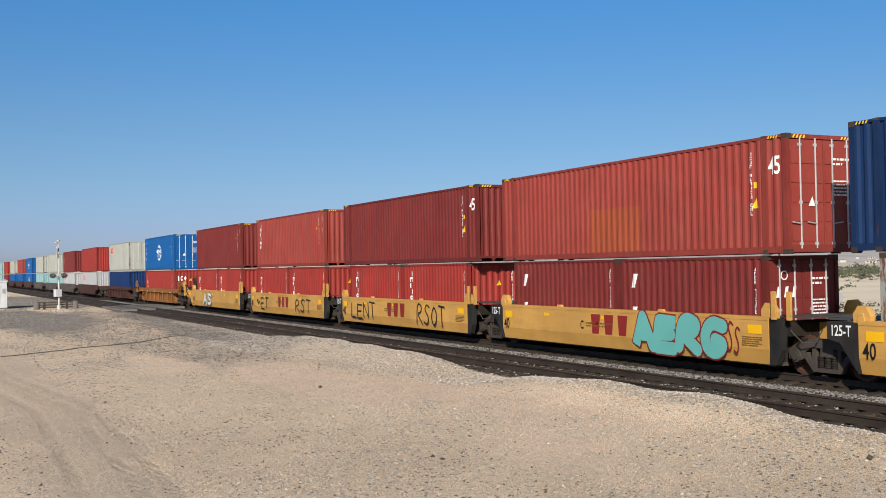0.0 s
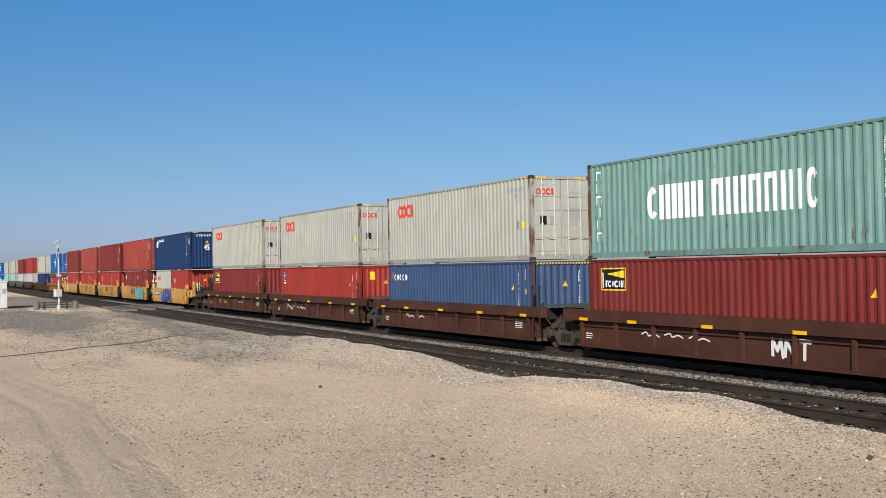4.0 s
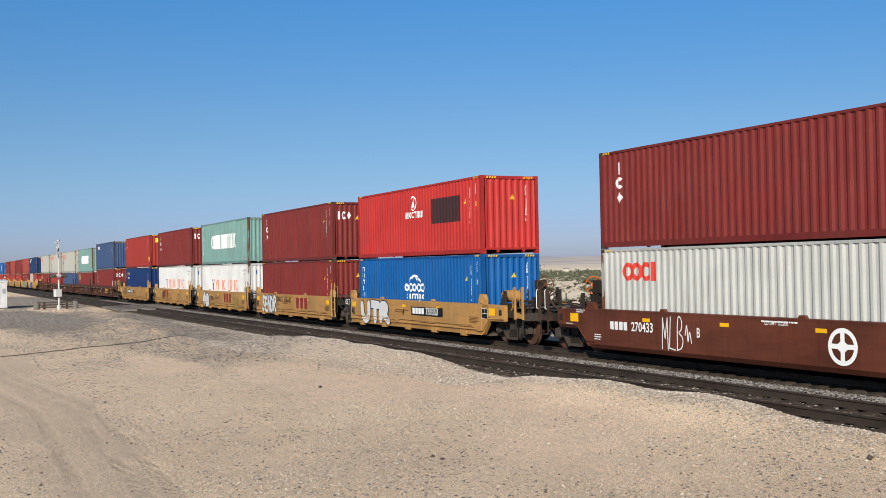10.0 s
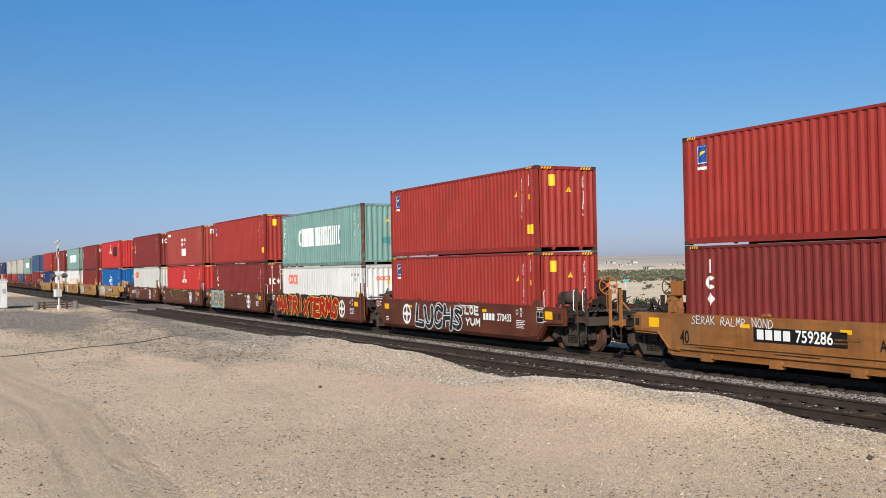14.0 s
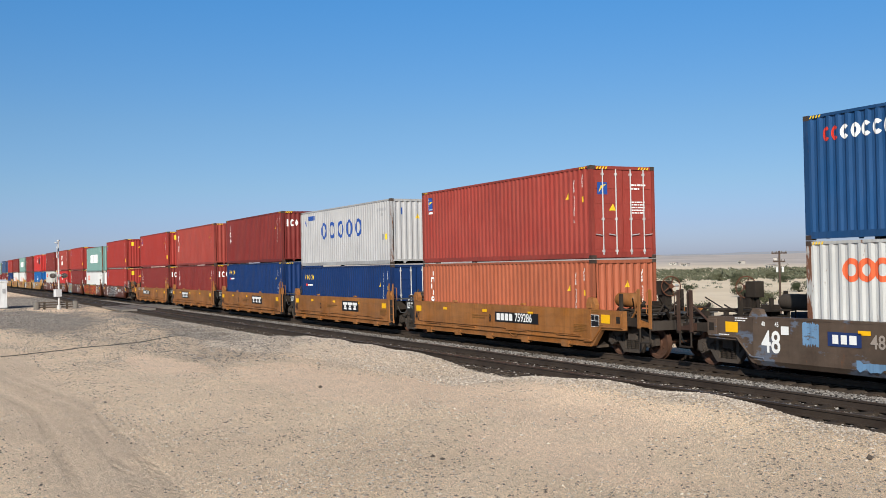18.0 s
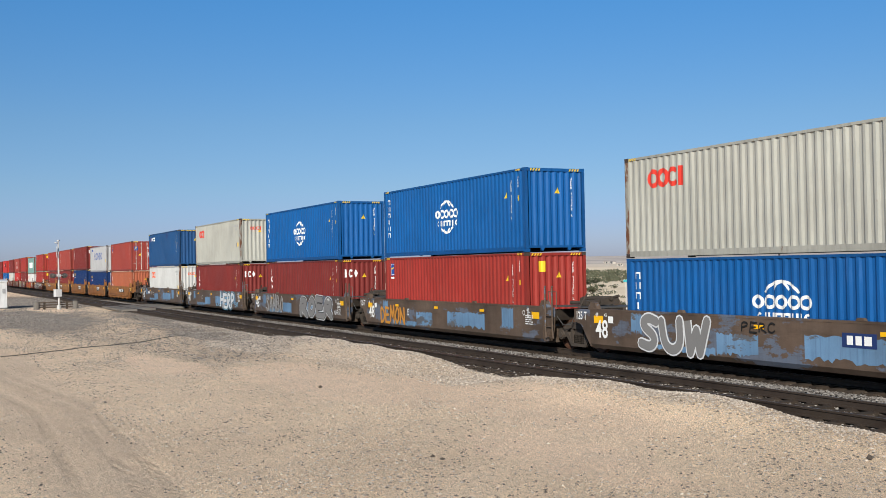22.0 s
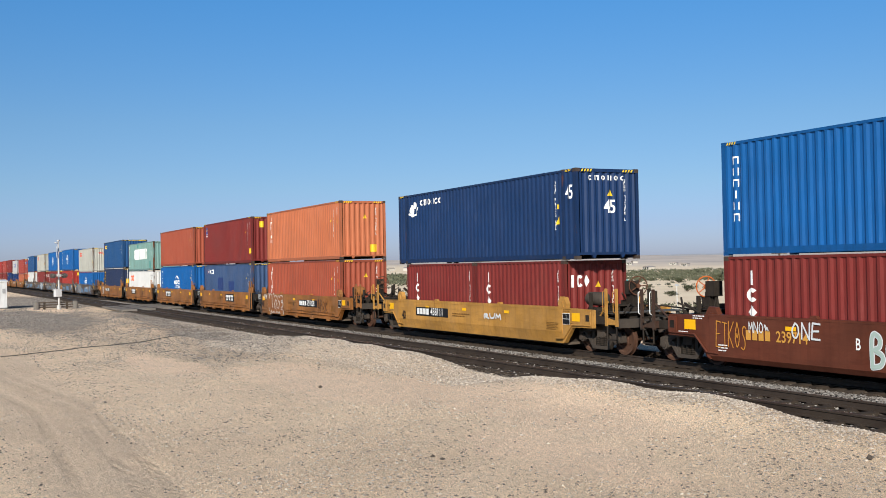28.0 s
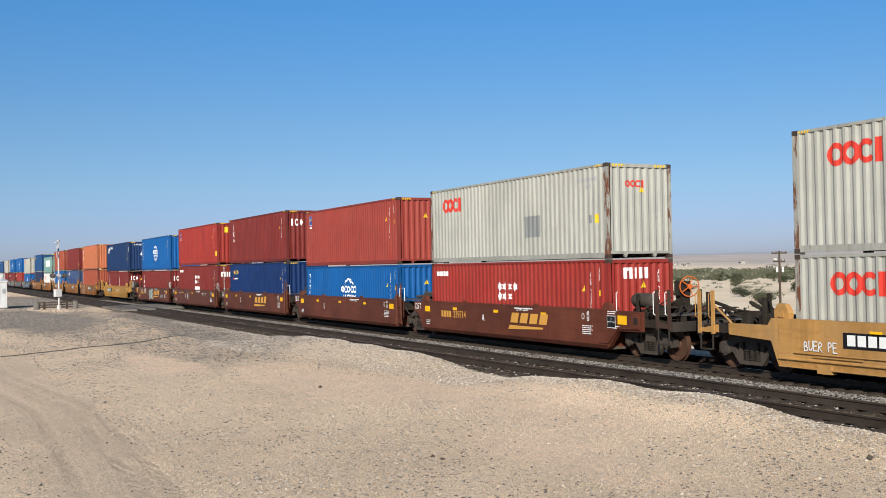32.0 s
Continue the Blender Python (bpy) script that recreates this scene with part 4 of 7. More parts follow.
def art(car, word, x0, x1, z0, z1, fill, line=None, thick=0.2, ground=None, shine=None, halo=None, base=0.0):
    rng = random.Random(len(word) * 31 + int(x0 * 100))
    lay = lambda k: (lambda v, z: (v, -(SILL_Y + base + 0.010 + 0.008 * k), z))
    if ground:
        edge = [(x0 - 0.1 + (x1 - x0 + 0.2) * i / 16, z1 + 0.05 + rng.uniform(-0.05, 0.05)) for i in range(17)]
        foot = [(x1 + 0.1 - (x1 - x0 + 0.2) * i / 16, z0 - 0.05 + rng.uniform(-0.05, 0.03)) for i in range(17)]
        put("graffiti_ground", wrapped([edge[::-1] + foot[::-1]], [], lay(0.2)), ground, car, "sprayed ground of the graffiti")
    lines = spray(rng, word, x0, x1, z0, z1, thick)
    if halo:
        put("graffiti_halo", wrapped(list(itertools.chain(*[brush(l, thick + 0.17) for l in lines])), [], lay(0.5)), halo, car, "sprayed pale edge round the graffiti")
    if line:
        put("graffiti_outline", wrapped(list(itertools.chain(*[brush(l, thick + (0.09 if thick > 0.15 else 0.045)) for l in lines])), [], lay(1)), line, car, "sprayed outline of the graffiti")
    put("graffiti", wrapped(list(itertools.chain(*[brush(l, thick) for l in lines])), [], lay(2)), fill, car, "hand-sprayed graffiti lettering")
    if thick > 0.15 and shine is not fill:
        inner = [[(x - thick * 0.24, z + thick * 0.20) for x, z in l] for l in lines]
        put("graffiti_shine", wrapped(list(itertools.chain(*[brush(l, thick * 0.13) for l in inner])), [], lay(3)), shine or WHITE, car, "thin inner line of the graffiti")
        fleck = []
        for k in range(int((x1 - x0) * 5)):
            a, b, q = rng.uniform(x0, x1), rng.uniform(z0, z1), rng.uniform(0.01, 0.03)
            fleck += disc(a, b, q, q * rng.uniform(0.6, 2.0), 7)
        put("graffiti_fleck", wrapped(fleck, [], lay(2.5)), line or WHITE, car, "sprayed drips and flecks")["kind"] = "stuff"


def decal(car, name, polys, colour, label="", lift=0.014):
    ob = put(name, wrapped(polys, [], lambda v, z: (v, -(SILL_Y + lift), z)), colour, car, label)
    if name in SMALL:
        ob["kind"] = "stuff"
    return ob


def guide_mesh():
    return Shape().slab([(-0.22, 0), (0.22, 0), (0.24, 0.16), (0.12, 0.36), (-0.10, 0.38), (-0.24, 0.2)], -0.07, 0.09).slab([(-0.1, 0.05), (0.1, 0.05), (0.06, 0.22), (-0.06, 0.22)], -0.10, -0.06).mesh("container_guide")


def ladder_mesh():
    s = Shape()
    for x in (0, 0.42):
        s.path([(x, 0, 0.38), (x - 0.05, 0, 0.62), (x - 0.05, 0, 2.02), (x - 0.02, 0, 2.06)], 0.03, 6)
    for z in (0.42, 0.75, 1.1):
        s.rod((-0.05, 0, z), (0.40, 0, z), 0.016, 6)
    return s.mesh("ladder")


def stanchion_mesh():
    s = Shape().box(-0.055, 0.055, -0.04, 0.04, 1.35, 2.02)
    s.path([(0.08, -0.03, 1.45), (0.08, -0.03, 2.0), (0, -0.03, 2.02)], 0.016, 5)
    return s.mesh("stanchion")


def brake_wheel_mesh():
    s = Shape()
    n, k = 20, 6
    rim = [(0.018 * sin(2 * pi * j / k), (0.29 + 0.018 * cos(2 * pi * j / k)) * cos(2 * pi * i / n), (0.29 + 0.018 * cos(2 * pi * j / k)) * sin(2 * pi * i / n)) for i in range(n) for j in range(k)]
    s.add(rim, [(i * k + j, i * k + (j + 1) % k, (i + 1) % n * k + (j + 1) % k, (i + 1) % n * k + j) for i in range(n) for j in range(k)])
    for i in range(5):
        s.rod((0, 0, 0), (0, 0.26 * cos(i * 1.257), 0.26 * sin(i * 1.257)), 0.016, 5)
    s.rod((-0.05, 0, 0), (0.05, 0, 0), 0.07, 10)
    return s.mesh("brake_wheel")


def reservoir_mesh():
    return Shape().lathe([(-0.50, 0.05), (-0.46, 0.17), (-0.38, 0.215), (0.38, 0.215), (0.46, 0.17), (0.50, 0.05)], 16, "x").mesh("air_reservoir", True)


def joint_end_mesh(side, half, hs, t):
    """End of a unit over a shared truck; side -1: towards the front."""
    s = Shape()
    if side > 0:
        for t in (t,):
            y0, y1 = sorted((t * (SILL_Y - 0.03), t * (SILL_Y - 0.2)))
            s.slab([(hs, 0.25), (hs + 0.22, 0.27), (hs + 0.40, 0.62), (hs + 0.44, 1.37), (hs, 1.37)], y0, y1)
    else:
        for t in (t,):
            y0, y1 = sorted((t * (SILL_Y - 0.03), t * (SILL_Y - 0.2)))
            s.slab([(-hs - 0.05, 0.25), (-hs, 0.25), (-hs, 1.37), (-hs - 0.92, 1.37), (-hs - 0.92, 0.98), (-hs - 0.55, 0.9)], y0, y1)
    return s.mesh("end_panel")


def well_car(u, style, colour, L, half, left, right, info):
    """One unit of a well car at u (its middle). left and right: joint, shared or outer ends. info: numbers and paintwork."""
    P = WELLPAINT[colour]
    hs = half - 1.36
    words = {"smooth": "smooth-sided", "ledge": "ledge-sided", "plain": "flat-sided", "ribbed": "rib-sided"}[style]
    tone = {"yellow": "yellow", "tan": "faded tan-yellow", "rustorange": "weathered orange", "gold": "golden-yellow", "brown": "mineral-brown", "oxide": "worn brown", "grey": "patchy grey and blue"}[colour]
    car = thing("well_car", pose(u, LINE_Y, 0), f"{tone} {words} well car carrying containers" + (", with graffiti" if info.get("art") else ""), "railway car", "cars of the train")
    lite = info.get("lite", False)
    for s in (-1, 1):
        put("side_sill", cached(("sill", style, hs, s), lambda: sill_mesh(style, hs, s)), P, car)
    put("well_floor", cached(("floor", hs), lambda: Shape().box(-hs, hs, -SILL_Y + 0.22, SILL_Y - 0.22, 0.20, 0.286).mesh("well_floor")), WELLFLOOR, car)
    for s in (-1, 1):
        x0, x1 = sorted((s * hs, s * (hs - 0.10)))
        put("bulkhead", cached(("bulk", hs, s), lambda: Shape().box(x0, x1, -SILL_Y + 0.22, SILL_Y - 0.22, 0.287, 1.25).mesh("bulkhead")), P if style in ("plain", "ribbed") else DARKSTEEL, car)
    ribbed = style == "ribbed"
    dark = BLACKPAINT if colour in ("yellow", "tan", "rustorange", "gold") else P
    for s, kind in ((-1, left), (1, right)):
        if kind in ("joint", "shared"):
            if not ribbed:
                for t in (-1, 1):
                    put("end_panel", cached(("jend", s, half, hs, t, dark.name), lambda: joint_end_mesh(s, half, hs, t)), dark, car, "black-painted end panel" if dark is BLACKPAINT else "")
            b = Shape()
            x0, x1 = sorted((s * hs, s * (half - 0.28)))
            b.box(x0, x1, -0.36, 0.36, 0.86, 1.26)
            f0, f1 = sorted((s * (hs + 0.08), s * (hs + 0.5)))
            put("end_frame", cached(("eframe", hs, s), lambda: Shape().box(f0, f1, -1.32, 1.32, 0.95, 1.3).box(f0, f1, -0.8, 0.8, 0.5, 0.96).mesh("end_frame")), DARKSTEEL, car)
            put("draft_beam", cached(("beam", half, hs, s), lambda: b.mesh("draft_beam")), P if colour != "grey" else DARKSTEEL, car)
            put("connector", cached(("conn", half, s), lambda: Shape().rod((s * (half - 0.3), 0, 0.9), (s * (half - 0.02 if s > 0 else half - 0.32), 0, 1.2), 0.26, 12).mesh("connector")), TRUCKSTEEL, car)
            put("walkway", cached(("walk", half, hs, s), lambda: Shape().box(x0, x1 if s > 0 else x1, -1.25, 0.5, 1.39, 1.425).mesh("walkway")), GRATE, car)
            if s > 0 and not lite:
                q = put("ladder" if style in ("ledge", "plain", "ribbed") else "stanchion", cached("ladder", ladder_mesh) if style != "smooth" else cached("stanchion", stanchion_mesh), P if not ribbed else DARKSTEEL, car, "", pose(hs + 0.22, -SILL_Y - 0.02, 0))
                if style == "smooth":
                    put("stanchion", cached("stanchion", stanchion_mesh), P, car, "", pose(hs + 0.72, -SILL_Y - 0.02, 0))
                put("brake_hose", cached("hose", lambda: Shape().path([(0, 0, 1.25), (0.25, -0.1, 1.05), (0.6, -0.12, 0.82), (0.95, -0.05, 0.85), (1.1, 0, 1.15)], 0.014, 6).mesh("brake_hose")), GRATE, car, "", pose(hs + 0.3, -1.2, 0))
            if s > 0 and not lite and style in ("plain", "ledge"):
                gear = Shape().box(0.35, 0.55, -0.5, -0.2, 1.43, 1.66).rod((0.2, -0.75, 1.50), (1.7, -0.7, 1.56), 0.055, 8).rod((0.3, -0.35, 1.62), (1.75, -0.25, 1.66), 0.075, 8).rod((0.5, 0.1, 1.50), (1.6, 0.15, 1.72), 0.05, 8).box(0.9, 1.25, -0.85, -0.5, 1.43, 1.60).box(1.35, 1.7, -0.6, 0.1, 1.46, 1.64).rod((1.0, -0.9, 1.43), (1.15, -0.75, 1.82), 0.03, 6)
                put("brake_gear", cached("jgear", lambda: gear.mesh("brake_gear")), TRUCKSTEEL, car, "rusty brake rods and levers", pose(hs + 0.15, 0.1, 0))
                put("grab_frame", cached("gframe", lambda: Shape().path([(0, 0, 1.35), (0, 0, 1.88), (0.5, 0, 1.88), (0.5, 0, 1.35)], 0.014, 6).mesh("grab_frame")), WHITE if colour == "brown" else P, car, "", pose(hs + 0.12, -1.38, 0))
            if kind == "joint":
                truck(car, s * half, u)
        else:
            x0, x1 = sorted((s * hs, s * (hs + (2.9 if not lite else 2.55))))
            low = info.get("low_end") and s < 0
            for t in (-1, 1):
                d = Shape()
                y0, y1 = sorted((t * (SILL_Y - 0.02), t * (SILL_Y - 0.16)))
                pts = [(hs, 0.25), (hs + 0.1, 0.28), (hs + 0.6, 0.84), (hs + 2.45, 0.88), (hs + 2.45, 1.12), (hs + 0.85, 1.12), (hs + 0.6, 1.37), (hs, 1.37)]
                if ribbed and not lite:
                    pts = [(hs + 0.7, 1.02), (hs + 1.45, 1.05), (hs + 1.45, 1.36), (hs + 0.7, 1.36)]
                elif low:
                    pts = [(hs, 0.25), (hs + 0.06, 0.3), (hs + 0.28, 0.84), (hs + 1.75, 0.92), (hs + 1.75, 1.20), (hs + 0.4, 1.20), (hs + 0.25, 1.38), (hs, 1.38)]
                elif not lite:
                    pts = [(hs, 0.25), (hs + 0.1, 0.28), (hs + 0.55, 0.78), (hs + 1.65, 0.80), (hs + 1.65, 1.36), (hs, 1.385)]
                if not lite:
                    dk = [(hs + 1.4, 0.93), (hs + 2.88, 0.93), (hs + 2.88, 1.12), (hs + 1.4, 1.20)]
                    dk = dk if s > 0 else [(-x, z) for x, z in reversed(dk)]
                    yi = sorted((t * (SILL_Y - 0.17), t * (SILL_Y - 0.28)))
                    put("end_platform", cached(("oplat", hs, s, t), lambda: Shape().slab(dk, *yi).mesh("end_platform")), DARKSTEEL, car)
                pts = pts if s > 0 else [(-x, z) for x, z in reversed(pts)]
                put("end_beam", cached(("obeam", hs, s, t, bool(low), ribbed), lambda: d.slab(pts, y0, y1).mesh("end_beam")), P, car)
            put("end_deck", cached(("odeck", hs, s, lite), lambda: Shape().box(x0, x1, -1.34, 1.34, 1.02, 1.09).box(x0, x1, -0.35, 0.35, 0.8, 1.02).mesh("end_deck")), TRUCKSTEEL, car)
            put("end_sill", cached(("osill", hs, s), lambda: Shape().box(*sorted((s * (hs + 2.86), s * (hs + 3.0))), -1.45, 1.45, 0.86, 1.12).mesh("end_sill")), TRUCKSTEEL, car)
            c = Shape()
            c.box(*sorted((s * (hs + 2.5), s * (hs + 3.3))), -0.11, 0.11, 0.74, 0.98).box(*sorted((s * (hs + 3.2), s * (hs + 3.46))), -0.2, 0.16, 0.70, 1.0)
            put("coupler", cached(("coup", hs, s), lambda: c.mesh("coupler")), TRUCKSTEEL, car)
            truck(car, s * (hs + 1.45), u)
            if not lite and not ribbed and not low:
                lip = [(hs - 0.35, 0.40), (hs + 0.10, 0.42), (hs + 0.58, 0.86), (hs + 1.62, 0.88)]
                put("edge_flange", cached(("flange", hs, s), lambda: Shape().path([(s * x, -SILL_Y - 0.006, z) for x, z in lip], 0.026, 6).mesh("edge_flange")), P, car)
                plate = put("access_plate", cached(("aplate", s), lambda: Shape().box(-0.16, 0.16, -0.03, 0.01, 0.90, 1.30).mesh("access_plate")), P, car, "raised square end plate", pose(s * (hs + 1.47), -SILL_Y + 0.0, 0))
                put("plate_recess", cached(("arecess", s), lambda: Shape().box(-0.09, 0.09, -0.036, -0.028, 1.0, 1.2).mesh("plate_recess")), DARKSTEEL, plate)
                decal(car, "reflector", rect(*sorted((s * (hs + 0.55), s * (hs + 1.0))), 0.98, 1.24), REFLECT, "yellow reflective patch", -0.012)
                if s > 0:
                    decal(car, "test_panel", rect(hs + 0.02, hs + 0.44, 0.86, 1.22), WHITE, "white-bordered black record panel", -0.014)
                    decal(car, "record_panel", rect(hs + 0.035, hs + 0.425, 0.875, 1.03) + rect(hs + 0.035, hs + 0.22, 1.045, 1.205) + rect(hs + 0.235, hs + 0.425, 1.045, 1.205), BLACKMARK, "", -0.010)
                decal(car, "stencilling", code_lines(s * (hs + 0.75) - 0.5, 0.9, (0.4, 0.4), 0.03) + code_lines(s * (hs + 0.35) - 0.3, 1.33, (0.45, 0.4), 0.035), surface("faint_stencil", (0.18, 0.085, 0.02), 0.6) if colour in ("yellow", "tan", "rustorange", "gold") else WHITE, "small stencilled lines", -0.012)
            if not lite:
                put("air_hose", cached(("ahose", s), lambda: Shape().path([(0, 0, 0.86), (s * 0.2, 0.02, 0.5), (s * 0.45, 0.03, 0.42), (s * 0.65, 0.0, 0.6)], 0.028, 6).mesh("air_hose")), RUBBER, car, "", pose(s * (hs + 2.7), -0.35, 0))
                postm = P if colour not in ("brown", "oxide", "grey") else surface("dark_brown_post_paint", (0.045, 0.022, 0.016), 0.6, 0, 0.2, 0.2, 0.1, 0.1)
                for x in (2.88, 2.36):
                    put("grab_post", cached("gpost", lambda: Shape().box(-0.055, 0.055, -0.02, 0.02, 0.90, 2.0).rod((-0.055, 0, 2.0), (0.055, 0, 2.0), 0.02, 6).mesh("grab_post")), postm, car, "", pose(s * (hs + x), -1.47, 0))
                    put("grab_iron", cached("pgiron", lambda: Shape().path([(0, 0, 1.30), (0, -0.07, 1.34), (0, -0.07, 1.92), (0, 0, 1.96)], 0.012, 6).mesh("grab_iron")), WHITE if colour in ("brown", "oxide") else postm, car, "white grab iron" if colour in ("brown", "oxide") else "", pose(s * (hs + x) - 0.10, -1.45, 0))
                put("post_bracket", cached(("gbracket", s), lambda: Shape().slab([(-0.34, 0.94), (0.34, 0.94), (0.34, 1.04), (0.1, 1.05), (-0.34, 1.14)] if s > 0 else [(-0.34, 0.94), (0.34, 0.94), (0.34, 1.14), (-0.1, 1.05), (-0.34, 1.04)], -0.05, 0.05).mesh("post_bracket")), postm, car, "", pose(s * (hs + 2.62), -1.40, 0))
                put("post_brace", cached(("gbrace", s), lambda: Shape().rod((s * 2.36, -1.40, 1.62), (s * 1.78, -1.30, 1.14), 0.03, 6).mesh("post_brace")), postm, car, "", pose(s * hs, 0, 0))
                put("uncoupling_lever", cached(("ulever", s), lambda: Shape().path([(s * 1.2, 0.6, 1.24), (s * 2.75, -0.9, 1.55), (s * 2.95, -1.25, 1.3)], 0.028, 6).mesh("uncoupling_lever")), DARKSTEEL, car, "", pose(s * hs, 0, 0))
                put("step", cached("step", lambda: Shape().path([(-0.23, 0, 1.0), (-0.23, 0, 0.50), (0.23, 0, 0.50), (0.23, 0, 1.0)], 0.026, 6).box(-0.23, 0.23, -0.05, 0.05, 0.48, 0.51).mesh("step")), DARKSTEEL, car, "", pose(s * (hs + 2.62), -1.46, 0))
                put("cross_walk", cached(("xwalk", s), lambda: Shape().box(-0.35, 0.35, -1.3, 1.3, 1.26, 1.30).box(-0.3, -0.25, -1.2, -1.1, 1.08, 1.26).box(0.25, 0.3, 1.1, 1.2, 1.08, 1.26).mesh("cross_walk")), GRATE, car, "", pose(s * (hs + 2.15), 0, 0))
                for x, y, h in ((1.35, 0.9, 1.95), (0.95, -1.05, 1.85), (2.3, 0.4, 1.9)):
                    put("post", cached(("dpost", h), lambda: Shape().box(-0.045, 0.045, -0.045, 0.045, 1.05, h).mesh("post")), DARKSTEEL, car, "", pose(s * (hs + x), y, 0))
                put("side_handrail", cached(("srail", s), lambda: Shape().path([(0, 0, 1.1), (0, 0, 1.32), (s * 1.0, 0, 1.30), (s * 1.0, 0, 1.1)], 0.022, 6).mesh("side_handrail")), DARKSTEEL, car, "", pose(s * (hs + 1.75), -1.30, 0))
                if colour in ("brown", "oxide") and s > 0:
                    put("grab_iron", cached("giron", lambda: Shape().path([(0, 0, 1.35), (0, -0.05, 1.4), (0, -0.05, 1.88), (0, 0, 1.93)], 0.012, 6).mesh("grab_iron")), WHITE, car, "white grab iron", pose(s * (hs + 0.5), -1.45, 0))
                put("brake_rigging", cached(("rigg", s), lambda: Shape().rod((0, -0.5, 1.2), (s * 1.3, -0.3, 1.18), 0.06, 8).rod((s * 0.2, 0.3, 1.22), (s * 0.9, 0.32, 1.22), 0.12, 10).box(*sorted((s * 0.3, s * 0.65)), -1.0, -0.6, 1.09, 1.4).rod((s * 1.1, -0.9, 1.1), (s * 1.1, -0.9, 1.45), 0.07, 8).mesh("brake_rigging")), DARKSTEEL, car, "", pose(s * (hs + 0.55), 0, 0))
                pw = Shape()
                rr = random.Random(int(u * 3) + s)
                for k in range(26):
                    xa, ya, za = rr.uniform(0.7, 2.6), rr.uniform(-1.3, 1.2), rr.uniform(0.95, 1.5)
                    xb, yb, zb = xa + rr.choice((0, 0.35, 0.6)), ya + rr.choice((0, 0.4, -0.5)), za + rr.choice((0, 0.02, 0.25, 0.4))
                    if (xa, ya, za) != (xb, yb, zb):
                        pw.rod((s * xa, ya, za), (s * xb, yb, zb), rr.choice((0.02, 0.03, 0.05)), 6)
                for k in range(8):
                    xa, ya, q = rr.uniform(0.8, 2.4), rr.uniform(-1.25, 0.8), rr.uniform(0.10, 0.26)
                    pw.box(*sorted((s * xa, s * (xa + q))), ya, ya + q * 1.3, 1.08, 1.2 + q)
                put("pipework", pw.mesh("pipework"), DARKSTEEL if k % 2 else TRUCKSTEEL, car, "dark tangle of brake pipes and levers", pose(s * hs, 0, 0))["kind"] = "stuff"
                if s > 0 or info.get("brake"):
                    standm = P if s < 0 and colour in ("tan", "rustorange", "yellow") else DARKSTEEL
                    put("brake_stand", cached(("bstand", s), lambda: Shape().box(-0.07, 0.07, -0.12, 0.12, 1.08, 1.9).box(*sorted((s * -0.30, s * 0.06)), -0.15, 0.15, 1.80, 2.22).slab([(-0.32, 1.5), (0.1, 1.5), (0.14, 1.8), (-0.38, 1.8)], -0.05, 0.05).rod((s * -0.2, 0.1, 1.1), (s * -0.15, 0.05, 1.8), 0.05, 8).mesh("brake_stand")), standm, car, "", pose(s * (hs + 1.72), 0.05, 0))
                    wheelm = surface("orange_brake_wheel", (0.52, 0.12, 0.025), 0.6) if colour in ("brown", "oxide") else surface("rusty_brake_wheel", (0.10, 0.040, 0.022), 0.6) if colour != "tan" or s > 0 else P
                    put("brake_wheel", cached("bwheel", brake_wheel_mesh), wheelm, car, "round brake wheel with spokes", pose(s * (hs + 1.92), 0.05, 2.06, 0, 0, -18))
                    put("brake_platform", cached(("bplat", s), lambda: Shape().box(-0.45, 0.45, -0.6, 0.7, 1.44, 1.48).box(-0.4, -0.35, -0.5, -0.45, 1.09, 1.44).box(0.35, 0.4, -0.5, -0.45, 1.09, 1.44).box(-0.4, -0.35, 0.5, 0.55, 1.09, 1.44).box(0.35, 0.4, 0.5, 0.55, 1.09, 1.44).mesh("brake_platform")), DARKSTEEL, car, "", pose(s * (hs + 1.25), 0.0, 0))
                    put("air_reservoir", cached("resv", reservoir_mesh), P if colour in ("yellow", "tan", "rustorange") else TRUCKSTEEL, car, "cylindrical air tank", pose(s * (hs + 0.85), -0.72 if s > 0 else 0.75, 1.66))
                    put("valve_box", cached("valve", lambda: Shape().box(-0.2, 0.2, -0.15, 0.15, 1.2, 1.6).rod((-0.1, -0.2, 1.35), (-0.1, 0.2, 1.35), 0.09, 10).rod((0.1, -0.05, 1.5), (0.1, -0.05, 1.78), 0.06, 8).mesh("valve_box")), DARKSTEEL, car, "", pose(s * (hs + 1.2), 0.2, 0))
                    put("brake_pipe", cached(("bpipe", s), lambda: Shape().path([(0, 0, 1.3), (s * 0.5, 0.02, 1.32), (s * 0.9, -0.05, 1.25), (s * 1.6, -0.06, 1.26)], 0.03, 6).path([(0.1, 0.3, 1.25), (s * 0.8, 0.3, 1.55), (s * 1.4, 0.25, 1.5)], 0.025, 6).mesh("brake_pipe")), DARKSTEEL, car, "", pose(s * (hs + 0.3), -0.9, 0))
